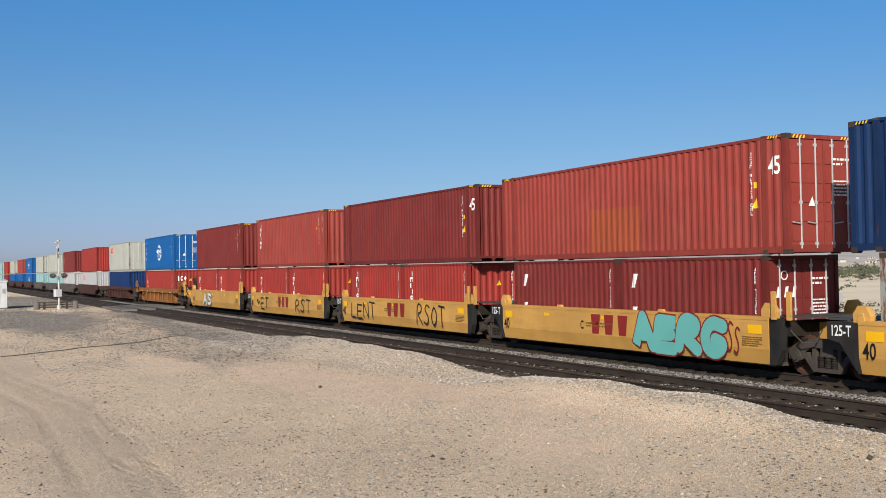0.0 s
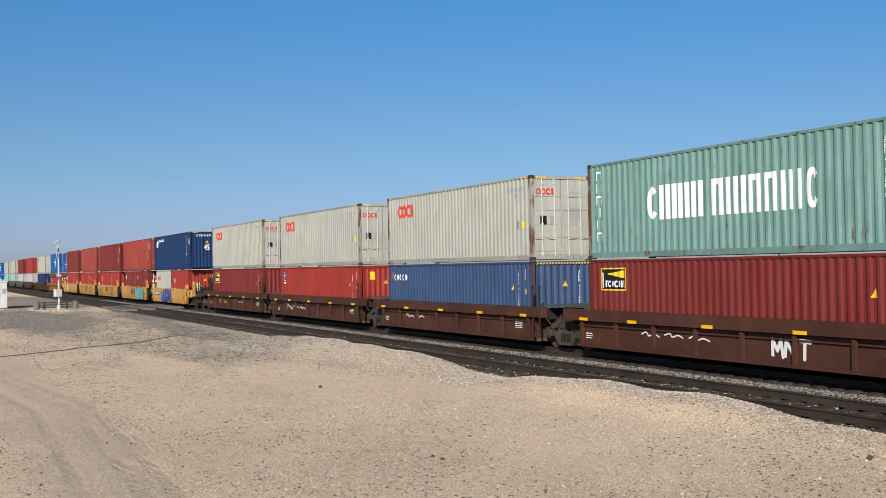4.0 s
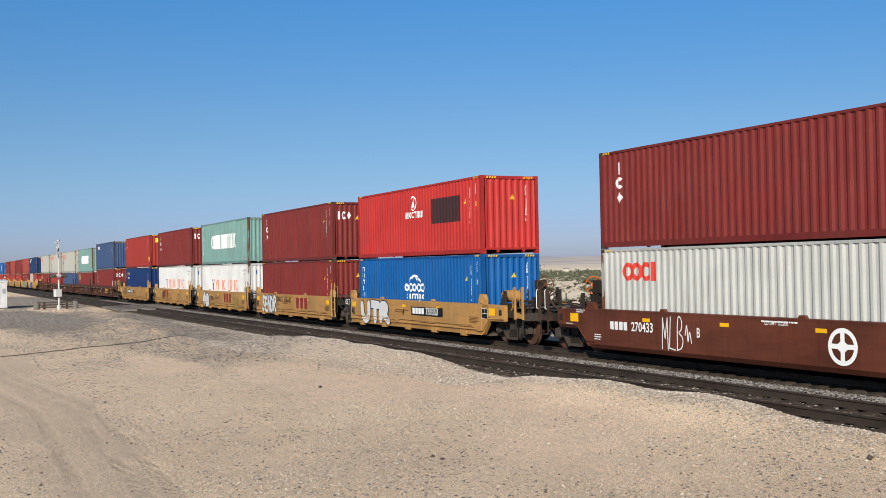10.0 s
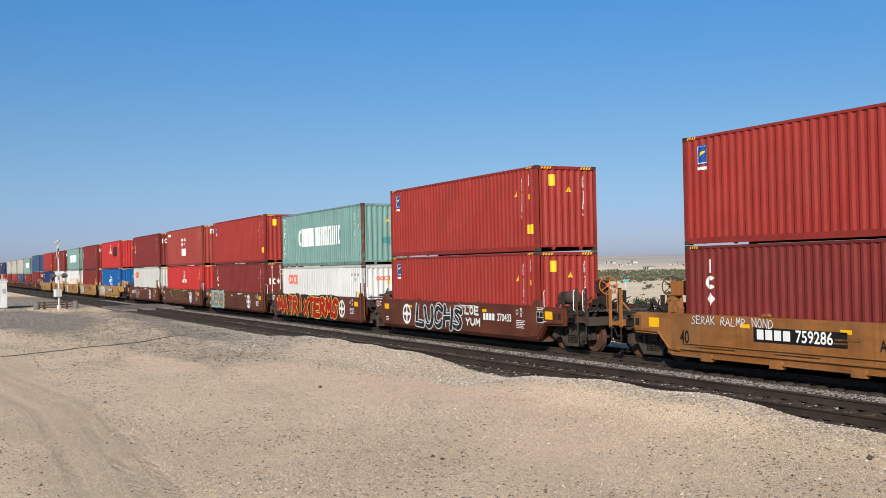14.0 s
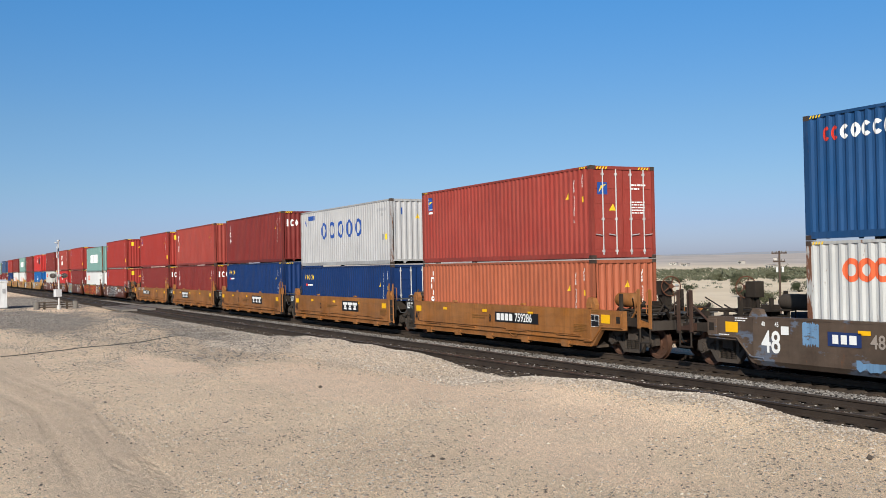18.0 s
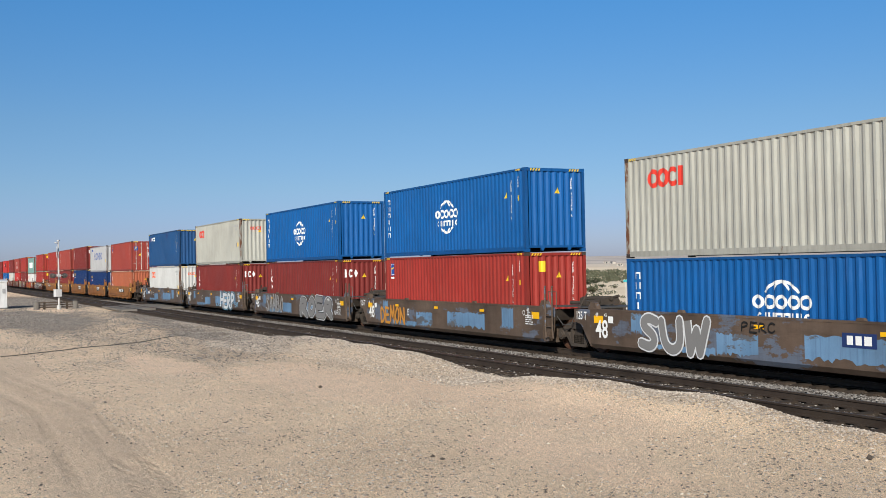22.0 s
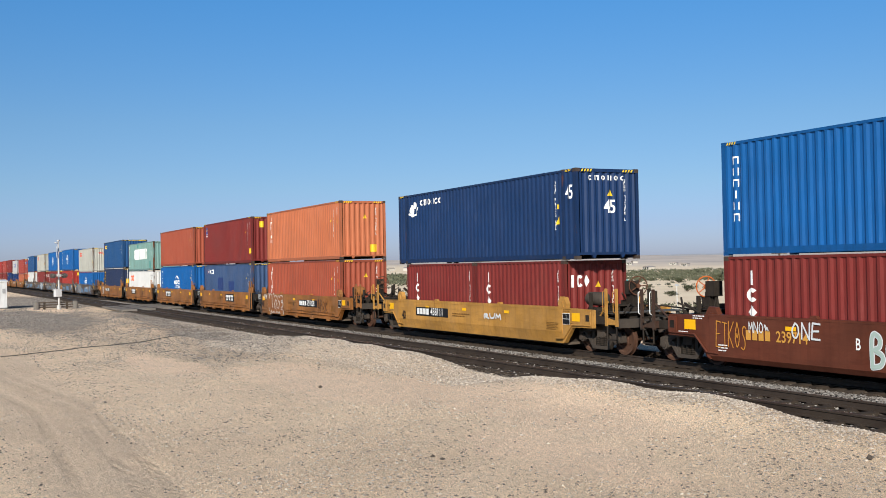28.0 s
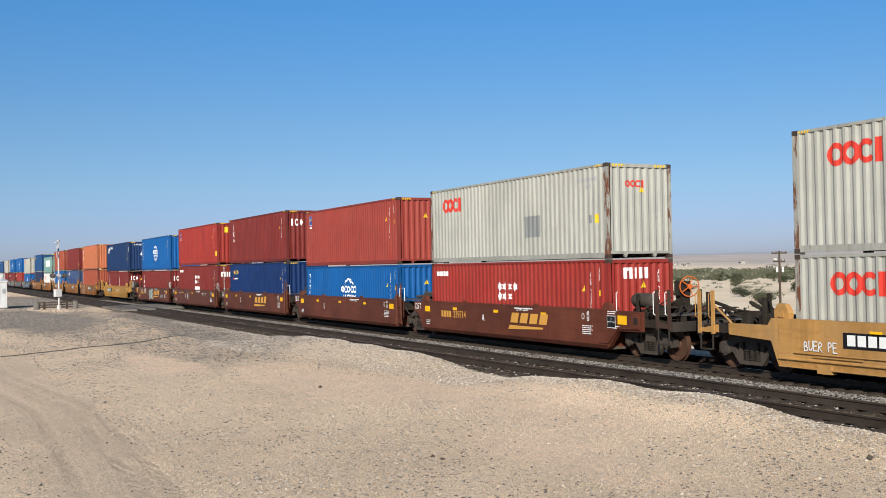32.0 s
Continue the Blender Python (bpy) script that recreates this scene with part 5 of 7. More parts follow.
    # guides for the boxes at the well's corners
    if not ribbed and not lite:
        for x in (-hs + 0.05, hs - 0.05):
            for t in (-1, 1):
                put("container_guide", cached("guide", guide_mesh), PALESTEEL if colour in ("tan", "rustorange", "brown") and t == 1 else P, car, "", pose(x, t * (SILL_Y - 0.12), SILL_HI - (0.02 if colour in ("yellow", "tan", "rustorange", "gold") else 0.16), 0, 0, 0 if t < 0 else 180))
        for x in (-hs * 0.45, hs * 0.35):
            put("lift_lug", cached("lug", lambda: Shape().slab([(-0.13, 0), (0.13, 0), (0.08, 0.07), (-0.08, 0.07)], -0.05, 0.05).mesh("lift_lug")), P, car, "", pose(x, -(SILL_Y - 0.1), SILL_HI + 0.025))
    # brake pipe run along the open side, dipping round the middle of the well
    if style == "ledge" and not lite:
        dip = hs * (0.28 if int(u) % 2 else -0.2)
        put("side_pipe", cached(("spipe", hs, dip), lambda: Shape().path([(-hs + 0.5, 0, 0.60), (dip - 0.55, 0, 0.60), (dip - 0.1, 0, 0.34), (dip + 0.1, 0, 0.34), (dip + 0.5, 0, 0.58), (hs - 0.7, 0, 0.58)], 0.011, 6).mesh("side_pipe")), P if colour != "grey" else DARKSTEEL, car, "", pose(0, -(SILL_Y + 0.034), 0))
    # markers and numbers on the open side
    zr = 0.98 if not ribbed else 1.13
    lift = 0.014 if not ribbed else 0.036
    for x in (-hs + 0.45, -hs * 0.55, -hs * 0.05, hs * 0.45, hs - 0.45):
        if lite:
            break
        big = abs(abs(x) - (hs - 0.45)) < 0.01
        if big and not ribbed and (left if x < 0 else right) == "outer":
            continue
        w, z0, z1 = (0.22, 1.03, 1.12) if ribbed else (0.24, 0.98, 1.20) if big else (0.17, 1.10, 1.20)
        put("reflector", cached(("refl", w), lambda: wrapped(rect(-w, w, z0, z1), [], lambda v, z: (v, 0, z))), REFLECT, car, "yellow reflective patch", pose(x, -(SILL_Y + lift), 0))
    ink = BLACKMARK if colour in ("yellow", "tan", "rustorange", "gold") else WHITE
    if left == "shared" and not lite and not ribbed:
        put("plate_text", wrapped(written("125-T" if style == "smooth" else "125 T", -hs - 0.82, 1.06, 0.34, 0.72), [], lambda v, z: (v, -(SILL_Y - 0.026), z)), WHITE, car, "white lettering 125 T")
    if not lite:
        if colour in ("yellow", "tan", "rustorange", "gold"):
            info.get("low_end") or decal(car, "car_number", written("40", -hs + (0.38 if left == "outer" else 0.12), 0.60, 0.50, 0.72), BLACKMARK, "black number 40")
            decal(car, "stencilling", code_lines(hs - 0.9, 0.88, (0.7, 0.7, 0.6, 0.7, 0.55), 0.03) + code_lines(-1.3, 0.95, (1.4, 1.0), 0.05), surface("faint_stencil", (0.18, 0.085, 0.02), 0.6), "faint stencilled lines")
        elif colour == "grey":
            decal(car, "car_number", written("48", -hs + 0.3, 0.56, 0.74, 0.85), WHITE, "white number 48")
            decal(car, "stencilling", code_lines(hs - 1.1, 1.05, (0.5, 0.5, 0.4, 0.5, 0.5), 0.04) + rect(-hs + 0.95, -hs + 1.2, 1.0, 1.2), WHITE, "small white stencilling")
        else:
            decal(car, "stencilling", code_lines(hs - 1.25, 0.86, (0.55, 0.5, 0.55, 0.45, 0.5), 0.035) + code_lines(-hs + 0.35, 0.62, (0.35, 0.35, 0.3), 0.04) + code_lines(1.0, 1.28, (1.2,), 0.05), WHITE, "small white stencilling", 0.014 if not ribbed else -0.124)
    if colour in ("brown", "grey") and not lite:
        decal(car, "size_marks", written("40", hs - 1.0, 1.20, 0.17, 0.8) + rect(hs - 1.0, hs - 0.78, 1.17, 1.18) + written("20", hs - 1.0, 1.02, 0.17, 0.8) + ring(hs - 1.2, 1.16, 0.08, 0.09, 0.02, 14), WHITE, "white size marks 40 and 20")
        if colour == "brown":
            decal(car, "load_limit", written("LD LMT 122200", 1.1, 1.22, 0.13, 0.9), WHITE, "white load limit lettering")
        else:
            decal(car, "size_mark", written("45", -hs + 0.75, 1.18, 0.16, 0.8) + written("48", -hs + 0.3, 1.18, 0.16, 0.8), WHITE, "white size marks 45 and 48")
    num = info.get("num")
    if num:
        x = info.get("num_x", -1.5)
        if colour in ("yellow", "tan", "rustorange", "gold"):
            decal(car, "number_board", rect(x, x + 2.92, 0.79, 1.14), BLACKMARK, "black number board")
            decal(car, "board_marks", blocks(x + 0.12, 0.85, (0.23, 0.23, 0.23, 0.23), 0.24, 0.06), WHITE, "white owner marks", 0.019)
            decal(car, "car_number", written(num, x + 1.38, 0.845, 0.40, 0.95), WHITE, "white car number", 0.019)
        elif ribbed:
            put("car_number", wrapped(blocks(x, 0.62, (0.16, 0.16, 0.16, 0.16), 0.24, 0.05) + written(num, x + 1.05, 0.62, 0.34, 0.8), [], lambda v, z: (v, -(SILL_Y - 0.124), z)), GOLD, car, "faded gold car number")
        else:
            decal(car, "car_number", blocks(x, 0.82, (0.17, 0.17, 0.17, 0.17), 0.24, 0.05) + written(num, x + 1.02, 0.82, 0.37, 0.92), WHITE if not info.get("gold") else GOLD, "owner marks and car number")
    if info.get("letter"):
        decal(car, "unit_letter", written(info["letter"], info.get("letter_x", -2.0), 0.78, 0.36, 0.75), ink, "unit letter", 0.014 if not ribbed else -0.124)
    mark = info.get("mark")
    if mark == "red_mark":
        x = info.get("mark_x", 0.0)
        decal(car, "owner_mark", [[(x + 0.68 * k - 0.04, 0.66), (x + 0.68 * k + 0.30, 0.66), (x + 0.68 * k + 0.38, 1.24), (x + 0.68 * k - 0.10, 1.24)] for k in range(3)], OWNERRED, "dark red owner mark of three blocks")
    elif mark == "board":
        x = info.get("mark_x", 2.0)
        decal(car, "owner_board", rect(x, x + 2.1, 0.74, 1.22), BLACKMARK, "black owner board")
        decal(car, "owner_mark", [[(x + 0.14 + 0.62 * k + a, z), (x + 0.14 + 0.62 * k + 0.56 - a, z), (x + 0.14 + 0.62 * k + 0.56 - a, z + h), (x + 0.14 + 0.62 * k + a, z + h)] for k in range(3) for a, z, h in ((0.10, 0.81, 0.09), (0.16, 0.915, 0.09), (0.0, 1.02, 0.13))], WHITE, "white striped owner mark", 0.019)
    elif mark == "round":
        x = info.get("mark_x", 3.3)
        decal(car, "owner_emblem", ring(x, 0.82, 0.42, 0.42, 0.10, 26) + rect(x - 0.06, x + 0.06, 0.5, 1.14) + rect(x - 0.32, x + 0.32, 0.77, 0.88) + disc(x, 0.82, 0.16, 0.12), WHITE, "white round emblem with a cross")
    elif mark == "swoosh":
        x = info.get("mark_x", 0.3)
        g = [[(x + i * 0.62 + k, 0.80 + j) for k, j in ((0, 0), (0.48, 0), (0.60, 0.34), (0.12, 0.34))] for i in range(4)]
        decal(car, "owner_mark", g + [[(x - 0.16, 0.56), (x + 2.1, 0.64), (x + 2.15, 0.70), (x - 0.06, 0.71)]], GOLD, "gold slanted owner mark")
    elif mark == "blue_board":
        x = info.get("mark_x", -1.6)
        decal(car, "owner_board", rect(x, x + 0.95, 0.82, 1.14), NAVYPATCH, "dark blue owner board")
        decal(car, "owner_mark", blocks(x + 0.14, 0.88, (0.17, 0.17, 0.2), 0.2, 0.07), WHITE, "white owner marks", 0.019)
        decal(car, "car_number", written("4864", x + 1.20, 0.83, 0.42, 0.95), surface("pale_number", (0.35, 0.30, 0.26), 0.6), "pale number 4864", 0.019)
    if colour == "grey" and not lite:
        pr = random.Random(int(u))
        for k, (x0, w, z0, z1) in enumerate(((-hs + 1.75, 0.5, 0.80, 1.34), (-hs * 0.3, 1.5, 0.42, 0.95), (hs * 0.10, 3.0, 0.50, 1.05), (hs * 0.62, 0.8, 0.6, 1.3), (-hs * 0.62, 2.4, 0.36, 0.55))):
            x0 += pr.uniform(-0.2, 0.4)
            n = 26
            top = [(x0 + w * i / n, z1 + pr.uniform(-0.07, 0.01)) for i in range(n + 1)]
            low = [(x0 + w * i / n, z0 + pr.uniform(-0.07, 0.06)) for i in range(n + 1)]
            decal(car, "paint_patch", [low + top[::-1]], BLUE_PATCH, "worn light-blue paint patch", 0.005)
    for a in info.get("art", ()):
        art(car, *a, base=-0.135 if ribbed else 0.0)
    MOVING.append((car, u, 0.0))
    return car


# ---- the train, car by car: place of the first box's front end, pitch, style, colour, units ----
C40, C45, C20 = 12.192, 13.716, 6.058
FULL = HIGH
sp = spray_colour
BLU, PALE, INK = sp("blue", (0.02, 0.10, 0.42)), sp("silver", (0.62, 0.63, 0.64)), sp("black", (0.02, 0.02, 0.02))
AQUA, CRIM, LEMON = sp("aqua", (0.13, 0.40, 0.37)), sp("crimson", (0.38, 0.012, 0.010)), sp("lemon", (0.72, 0.52, 0.05))
MAROON_SPRAY, SKY_SPRAY, AMBER = sp("maroon", (0.20, 0.02, 0.02)), sp("sky", (0.20, 0.42, 0.60)), sp("amber", (0.55, 0.24, 0.04))
OLIVE, SMOKE, AZURE, MINT, RUST_FILL = sp("olive", (0.42, 0.38, 0.10)), sp("smoke_grey", (0.20, 0.195, 0.19)), sp("azure", (0.07, 0.20, 0.62)), sp("mint", (0.36, 0.46, 0.42)), sp("rust_orange", (0.28, 0.10, 0.025))

WHITE_SPRAY = sp("white", (0.72, 0.72, 0.70))
# a unit: lower boxes, lower height, upper box, upper length, upper height, paintwork
TRAIN = [
    (-98.6, 20.0, "ribbed", "rustorange", [("red trio", LOW, "blue globe_doors", C40, FULL, dict())]),
    (-78.6, 15.6, "smooth", "yellow", [
        ("20:red upright+red upright", LOW, "maroon", C40, FULL, dict(art=[("AS", -3.0, -0.6, 0.35, 1.3, PALE, INK, 0.22)])),
        ("20:red upright+red upright", LOW, "redbrown upright", C40, FULL, dict(mark="red_mark", mark_x=-0.9, art=[("~ET", -5.2, -2.8, 0.45, 1.2, INK, None, 0.07), ("RST", 2.0, 4.6, 0.45, 1.25, INK, None, 0.07)])),
        ("20:red upright+red upright", LOW, "maroon", C45, FULL, dict(mark="red_mark", mark_x=-0.9, art=[("LENT", -5.3, -2.3, 0.45, 1.25, INK, None, 0.07), ("RSOT", 2.0, 4.7, 0.4, 1.3, INK, None, 0.07)])),
        ("20:maroon italic+maroon italic_doors", LOW, "redbrown door45", C45, FULL, dict(mark="red_mark", mark_x=-0.92, letter="C", letter_x=-1.6, art=[("AERG", 1.1, 5.0, 0.24, 1.40, AQUA, MAROON_SPRAY, 0.36, None, AQUA), ("SS", 5.0, 5.5, 0.45, 1.3, MAROON_SPRAY, None, 0.05)])),
        ("20:cream rings+red disc", LOW, "mid_navy beast", C45, FULL, dict(num="744622", num_x=-5.0, art=[("LUCIO", -2.4, 1.35, 0.26, 1.40, BLU, INK, 0.31, None, AZURE)])),
    ]),
    (3.6, 15.58, "ribbed", "oxide", [
        ("maroon lighthouse", LOW, "cream rings_doors", C40, FULL, dict(num="238164", num_x=-3.6, letter="A", letter_x=-1.1, art=[("~~~", 0.2, 2.4, 0.62, 0.88, WHITE_SPRAY, None, 0.04)])),
        ("red wave", LOW, "cream rings_doors", C40, FULL, dict(art=[("N~~", -4.4, -1.2, 0.55, 0.88, WHITE_SPRAY, None, 0.05)])),
        ("slate five_marks", LOW, "cream rings_doors", C40, FULL, dict(art=[("~~", -4.0, -2.0, 0.6, 0.9, WHITE_SPRAY, None, 0.04)])),
        ("maroon lighthouse", LOW, "green broad_marks", C40, FULL, dict(art=[("~~~", -3.4, -0.3, 0.62, 0.88, WHITE_SPRAY, None, 0.04), ("MNT", 1.8, 3.1, 0.4, 0.95, WHITE_SPRAY, None, 0.10)])),
        ("maroon trio", FULL, "slate slope", C40, FULL, dict(num="238164", num_x=-3.5, letter="B", letter_x=-0.9, mark="swoosh", mark_x=1.95, art=[("~~", -3.4, -1.5, 0.7, 0.92, WHITE_SPRAY, None, 0.04)])),
    ]),
    (85.6, 15.6, "ledge", "tan", [
        ("navy five_marks", FULL, "red wave", C40, FULL, dict(num="759353", num_x=-3.25, letter="A", letter_x=0.6, brake=True, art=[("NAROC", -5.25, -3.95, 0.62, 1.36, INK, None, 0.045)])),
        ("bright_white faded_band", FULL, "maroon trio", C40, FULL, dict(shift=0.42, mark="red_mark", mark_x=-2.6, letter="E", letter_x=2.95, art=[("NET", -3.1, -2.2, 0.5, 1.2, INK, None, 0.05)])),
        ("bright_white faded_band", FULL, "green broad_marks", C40, FULL, dict(shift=0.33, mark="red_mark", mark_x=1.3, letter="D", letter_x=-2.3, art=[("@B", -4.5, -2.7, 0.28, 1.38, PALE, INK, 0.33, None, PALE), ("ETMN", -2.6, -1.5, 0.7, 1.05, INK, None, 0.03), ("BSSO", 3.3, 4.9, 0.3, 1.3, OLIVE, None, 0.05)])),
        ("maroon plain", FULL, "maroon trio", C40, FULL, dict(mark="red_mark", mark_x=1.15, letter="C", letter_x=-2.2, art=[("SENDR", -5.15, -2.45, 0.32, 1.36, PALE, INK, 0.19), ("ONES GANE", -2.35, 0.2, 0.98, 1.28, INK, None, 0.035)])),
        ("blue globe", FULL, "bright_red sail_patched", C40, FULL, dict(num="759353", num_x=0.4, letter="B", letter_x=-0.5, art=[("UTR", -5.1, -1.9, 0.26, 1.38, PALE, INK, 0.36, None, PALE)])),
    ]),
    (167.7, 15.55, "plain", "brown", [
        ("pale_cream rings", FULL, "maroon trio", C40, FULL, dict(num="270433", num_x=-5.25, letter="B", letter_x=-1.4, mark="round", mark_x=3.5, brake=True, art=[("MLB~", -2.85, -1.55, 0.36, 1.36, WHITE_SPRAY, None, 0.035)])),
        ("bright_red sail", FULL, "redbrown stars", C40, FULL, dict(letter="C", letter_x=-3.1, mark="round", mark_x=3.55, art=[("MENOKO", -2.75, 2.15, 0.62, 1.37, INK, AMBER, 0.19, None, INK), ("~~", -3.4, -2.8, 1.1, 1.3, LEMON, None, 0.03)])),
        ("maroon trio_doors", FULL, "red wave", C40, FULL, dict(mark="round", mark_x=3.55, art=[("UENB", -5.6, -2.4, 0.32, 1.38, SMOKE, LEMON, 0.22, SKY_SPRAY, SMOKE), ("S", -2.4, -1.9, 0.4, 1.3, LEMON, None, 0.08)])),
        ("bright_white rings", LOW, "green broad_marks", C40, FULL, dict(mark="round", mark_x=4.1, art=[("MATRIXTERMS", -5.95, 3.6, 0.28, 1.38, CRIM, LEMON, 0.27, INK, CRIM)])),
        ("red wave", FULL, "red wave", C40, FULL, dict(num="270433", num_x=2.8, mark="round", mark_x=-3.87, art=[("LUCHS", -3.0, 1.2, 0.30, 1.36, INK, PALE, 0.26), ("LOE", 1.35, 2.5, 0.95, 1.3, WHITE_SPRAY, None, 0.08), ("YUM", 1.4, 2.6, 0.55, 0.88, WHITE_SPRAY, None, 0.08)])),
    ]),
    (249.7, 15.43, "ledge", "rustorange", [
        ("maroon trio", FULL, "red wave", C40, FULL, dict(num="759286", num_x=-3.2, letter="A", letter_x=0.6, brake=True, art=[("SERAK RALMP NOND", -5.5, -2.5, 1.12, 1.37, PALE, None, 0.026)])),
        ("maroon trio", FULL, "redbrown upright", C40, FULL, dict(mark="board", mark_x=-2.9)),
        ("navy five_marks", FULL, "maroon trio", C40, FULL, dict(mark="board", mark_x=0.8, letter="C", letter_x=-2.3)),
        ("navy five_marks_doors", LOW, "white wide_blue", C40, FULL, dict(mark="board", mark_x=0.8, letter="C", letter_x=-2.35)),
        ("salmon upright", LOW, "redbrown wave_doors", C40, FULL, dict(num="759286", num_x=0.45, letter="B", letter_x=0.0)),
    ]),
    (332.35, 17.88, "plain", "grey", [
        ("rusty_white rings", FULL, "deep_blue slope_patched_high", C40, FULL, dict(mark="blue_board", mark_x=-5.2, letter="B", letter_x=-2.9, brake=True)),
        ("maroon trio", FULL, "cream rings", C40, FULL, dict(letter="C", letter_x=-3.1, art=[("HERP", 2.1, 5.7, 0.24, 1.38, PALE, INK, 0.20, None, PALE, SKY_SPRAY), ("EAT", 5.8, 6.6, 0.4, 0.75, SKY_SPRAY, None, 0.05), ("~~", 0.9, 2.0, 0.3, 0.55, SKY_SPRAY, None, 0.05)])),
        ("maroon trio", FULL, "blue globe", C40, FULL, dict(art=[("SAMBO", -5.3, -2.0, 0.36, 1.36, SMOKE, PALE, 0.13, None, SMOKE), ("ROER", 0.9, 5.9, 0.26, 1.40, SMOKE, INK, 0.30, None, SMOKE, PALE), ("NAROC", 6.1, 7.1, 0.5, 0.75, PALE, None, 0.03), ("BHB", 4.9, 5.5, 1.15, 1.33, WHITE_SPRAY, None, 0.03)])),
        ("red wave", FULL, "blue globe", C40, FULL, dict(letter="E", letter_x=-3.1, art=[("DEMON", -5.95, -3.35, 0.35, 1.2, AMBER, None, 0.12)])),
        ("blue globe", LOW, "cream rings", C40, FULL, dict(mark="blue_board", mark_x=2.2, letter="A", letter_x=4.7, art=[("SUW", -5.2, -2.2, 0.24, 1.36, SMOKE, PALE, 0.26, None, SMOKE), ("PERC", -1.0, 0.2, 1.0, 1.3, INK, None, 0.04)])),
    ]),
    (424.75, 15.43, "ledge", "rustorange", [
        ("dark_navy label_doors", FULL, "deep_blue five_marks", C40, FULL, dict(num="759228", num_x=-3.3, letter="B", letter_x=0.6, brake=True, art=[("*", -5.4, -4.2, 0.4, 1.3, WHITE_SPRAY, None, 0.09)])),
        ("bright_white rings", LOW, "green broad_marks_patched", C40, LOW, dict(mark="board", mark_x=-3.0, letter="C", letter_x=2.45)),
        ("blue globe", FULL, "brick", C40, FULL, dict(mark="board", mark_x=-2.8)),
        ("slate slope_patched", FULL, "maroon wave", C40, FULL, dict(mark="board", mark_x=0.8)),
        ("brick upright", FULL, "orange upright", C40, FULL, dict(num="759228", num_x=0.5, letter="A", letter_x=-0.45, art=[("MUSSE", -5.0, -2.2, 0.28, 1.38, RUST_FILL, WHITE_SPRAY, 0.22, None, RUST_FILL), ("OTR", -5.9, -5.2, 1.08, 1.34, WHITE_SPRAY, None, 0.04), ("APRK", 3.5, 5.0, 0.55, 1.25, INK, None, 0.03)])),
    ]),
    (506.5, 20.0, "smooth", "gold", [("20:maroon trio+maroon trio", LOW, "mid_navy beast", C45, FULL, dict(num="458111", num_x=-4.6, brake=True, art=[("RUM", 1.2, 2.5, 0.85, 1.1, PALE, None, 0.07)]))]),
    (526.2, 15.44, "plain", "brown", [
        ("maroon trio", LOW, "blue globe", C40, FULL, dict(num="239714", num_x=-5.0, letter="B", letter_x=-1.6, gold=True, mark="swoosh", mark_x=0.6, brake=True, art=[("ETK@S", -6.1, -4.95, 0.55, 1.3, AMBER, None, 0.028), ("MNO~", -4.9, -4.2, 0.98, 1.3, PALE, None, 0.028), ("ONE", -3.5, -2.55, 0.92, 1.35, PALE, None, 0.045), ("BOWE", -1.2, 0.4, 0.42, 1.34, MINT, PALE, 0.09), ("TRAYS", 1.5, 2.6, 1.16, 1.34, PALE, None, 0.022), ("BOCSE", 3.6, 4.7, 0.55, 0.85, PALE, None, 0.028)])),
        ("maroon stars_doors", FULL, "red wave", C40, FULL, dict(letter="C", letter_x=-2.6, art=[("@O", -1.95, -1.5, 0.6, 1.2, PALE, None, 0.035), ("CP IT", 2.8, 3.9, 1.0, 1.2, PALE, None, 0.03), ("~BT", -4.6, -3.9, 1.05, 1.2, PALE, None, 0.03)])),
        ("navy five_marks", FULL, "maroon trio", C40, FULL, dict(letter="D", letter_x=-2.6, mark="swoosh", mark_x=0.6)),
        ("blue globe", LOW, "redbrown wave", C40, FULL, dict(letter="E", letter_x=-2.6)),
        ("red stars", LOW, "cream rings_patched", C40, FULL, dict(num="239714", num_x=-4.65, letter="A", letter_x=-1.35, gold=True, mark="swoosh", mark_x=0.7)),
    ]),
    (607.7, 15.44, "ledge", "tan", [("cream rings", LOW, "cream rings", C40, FULL, dict(num="744622", num_x=-4.4, low_end=True, art=[("BUER PE", -5.55, -4.55, 0.66, 0.92, WHITE_SPRAY, None, 0.03)]))]),
]
# cars that are already far down the line
FAR = [
    (-119.1, "ribbed", "oxide", "20:navy upright+navy upright", "cream rings_doors"),
    (-140.4, "plain", "oxide", "white rings", "red wave"),
    (-159.8, "plain", "grey", "white rings", "maroon trio"),
    (-179.5, "plain", "grey", "teal", "cream"),
    (-199.2, "plain", "grey", "teal", "cream"),
    (-218.8, "plain", "oxide", "blue globe", "blue globe"),
    (-238.4, "plain", "oxide", "blue", "redbrown"),
    (-258.0, "plain", "oxide", "blue", "cream"),
    (-277.6, "plain", "oxide", "maroon", "red"),
    (-297.2, "plain", "oxide", "teal", "teal"),
    (-316.8, "plain", "oxide", "maroon", "cream"),
    (-336.4, "plain", "oxide", "red", "teal"),
    (-356.0, "plain", "oxide", "maroon", "maroon"),
    (-375.6, "plain", "oxide", "blue", "red"),
    (-395.2, "plain", "oxide", "white", "maroon"),
    (-414.8, "plain", "oxide", "maroon", "cream"),
    (-434.4, "plain", "oxide", "blue", "maroon"),
    (-454.0, "plain", "oxide", "maroon", "red"),
]
BASE = 0.30


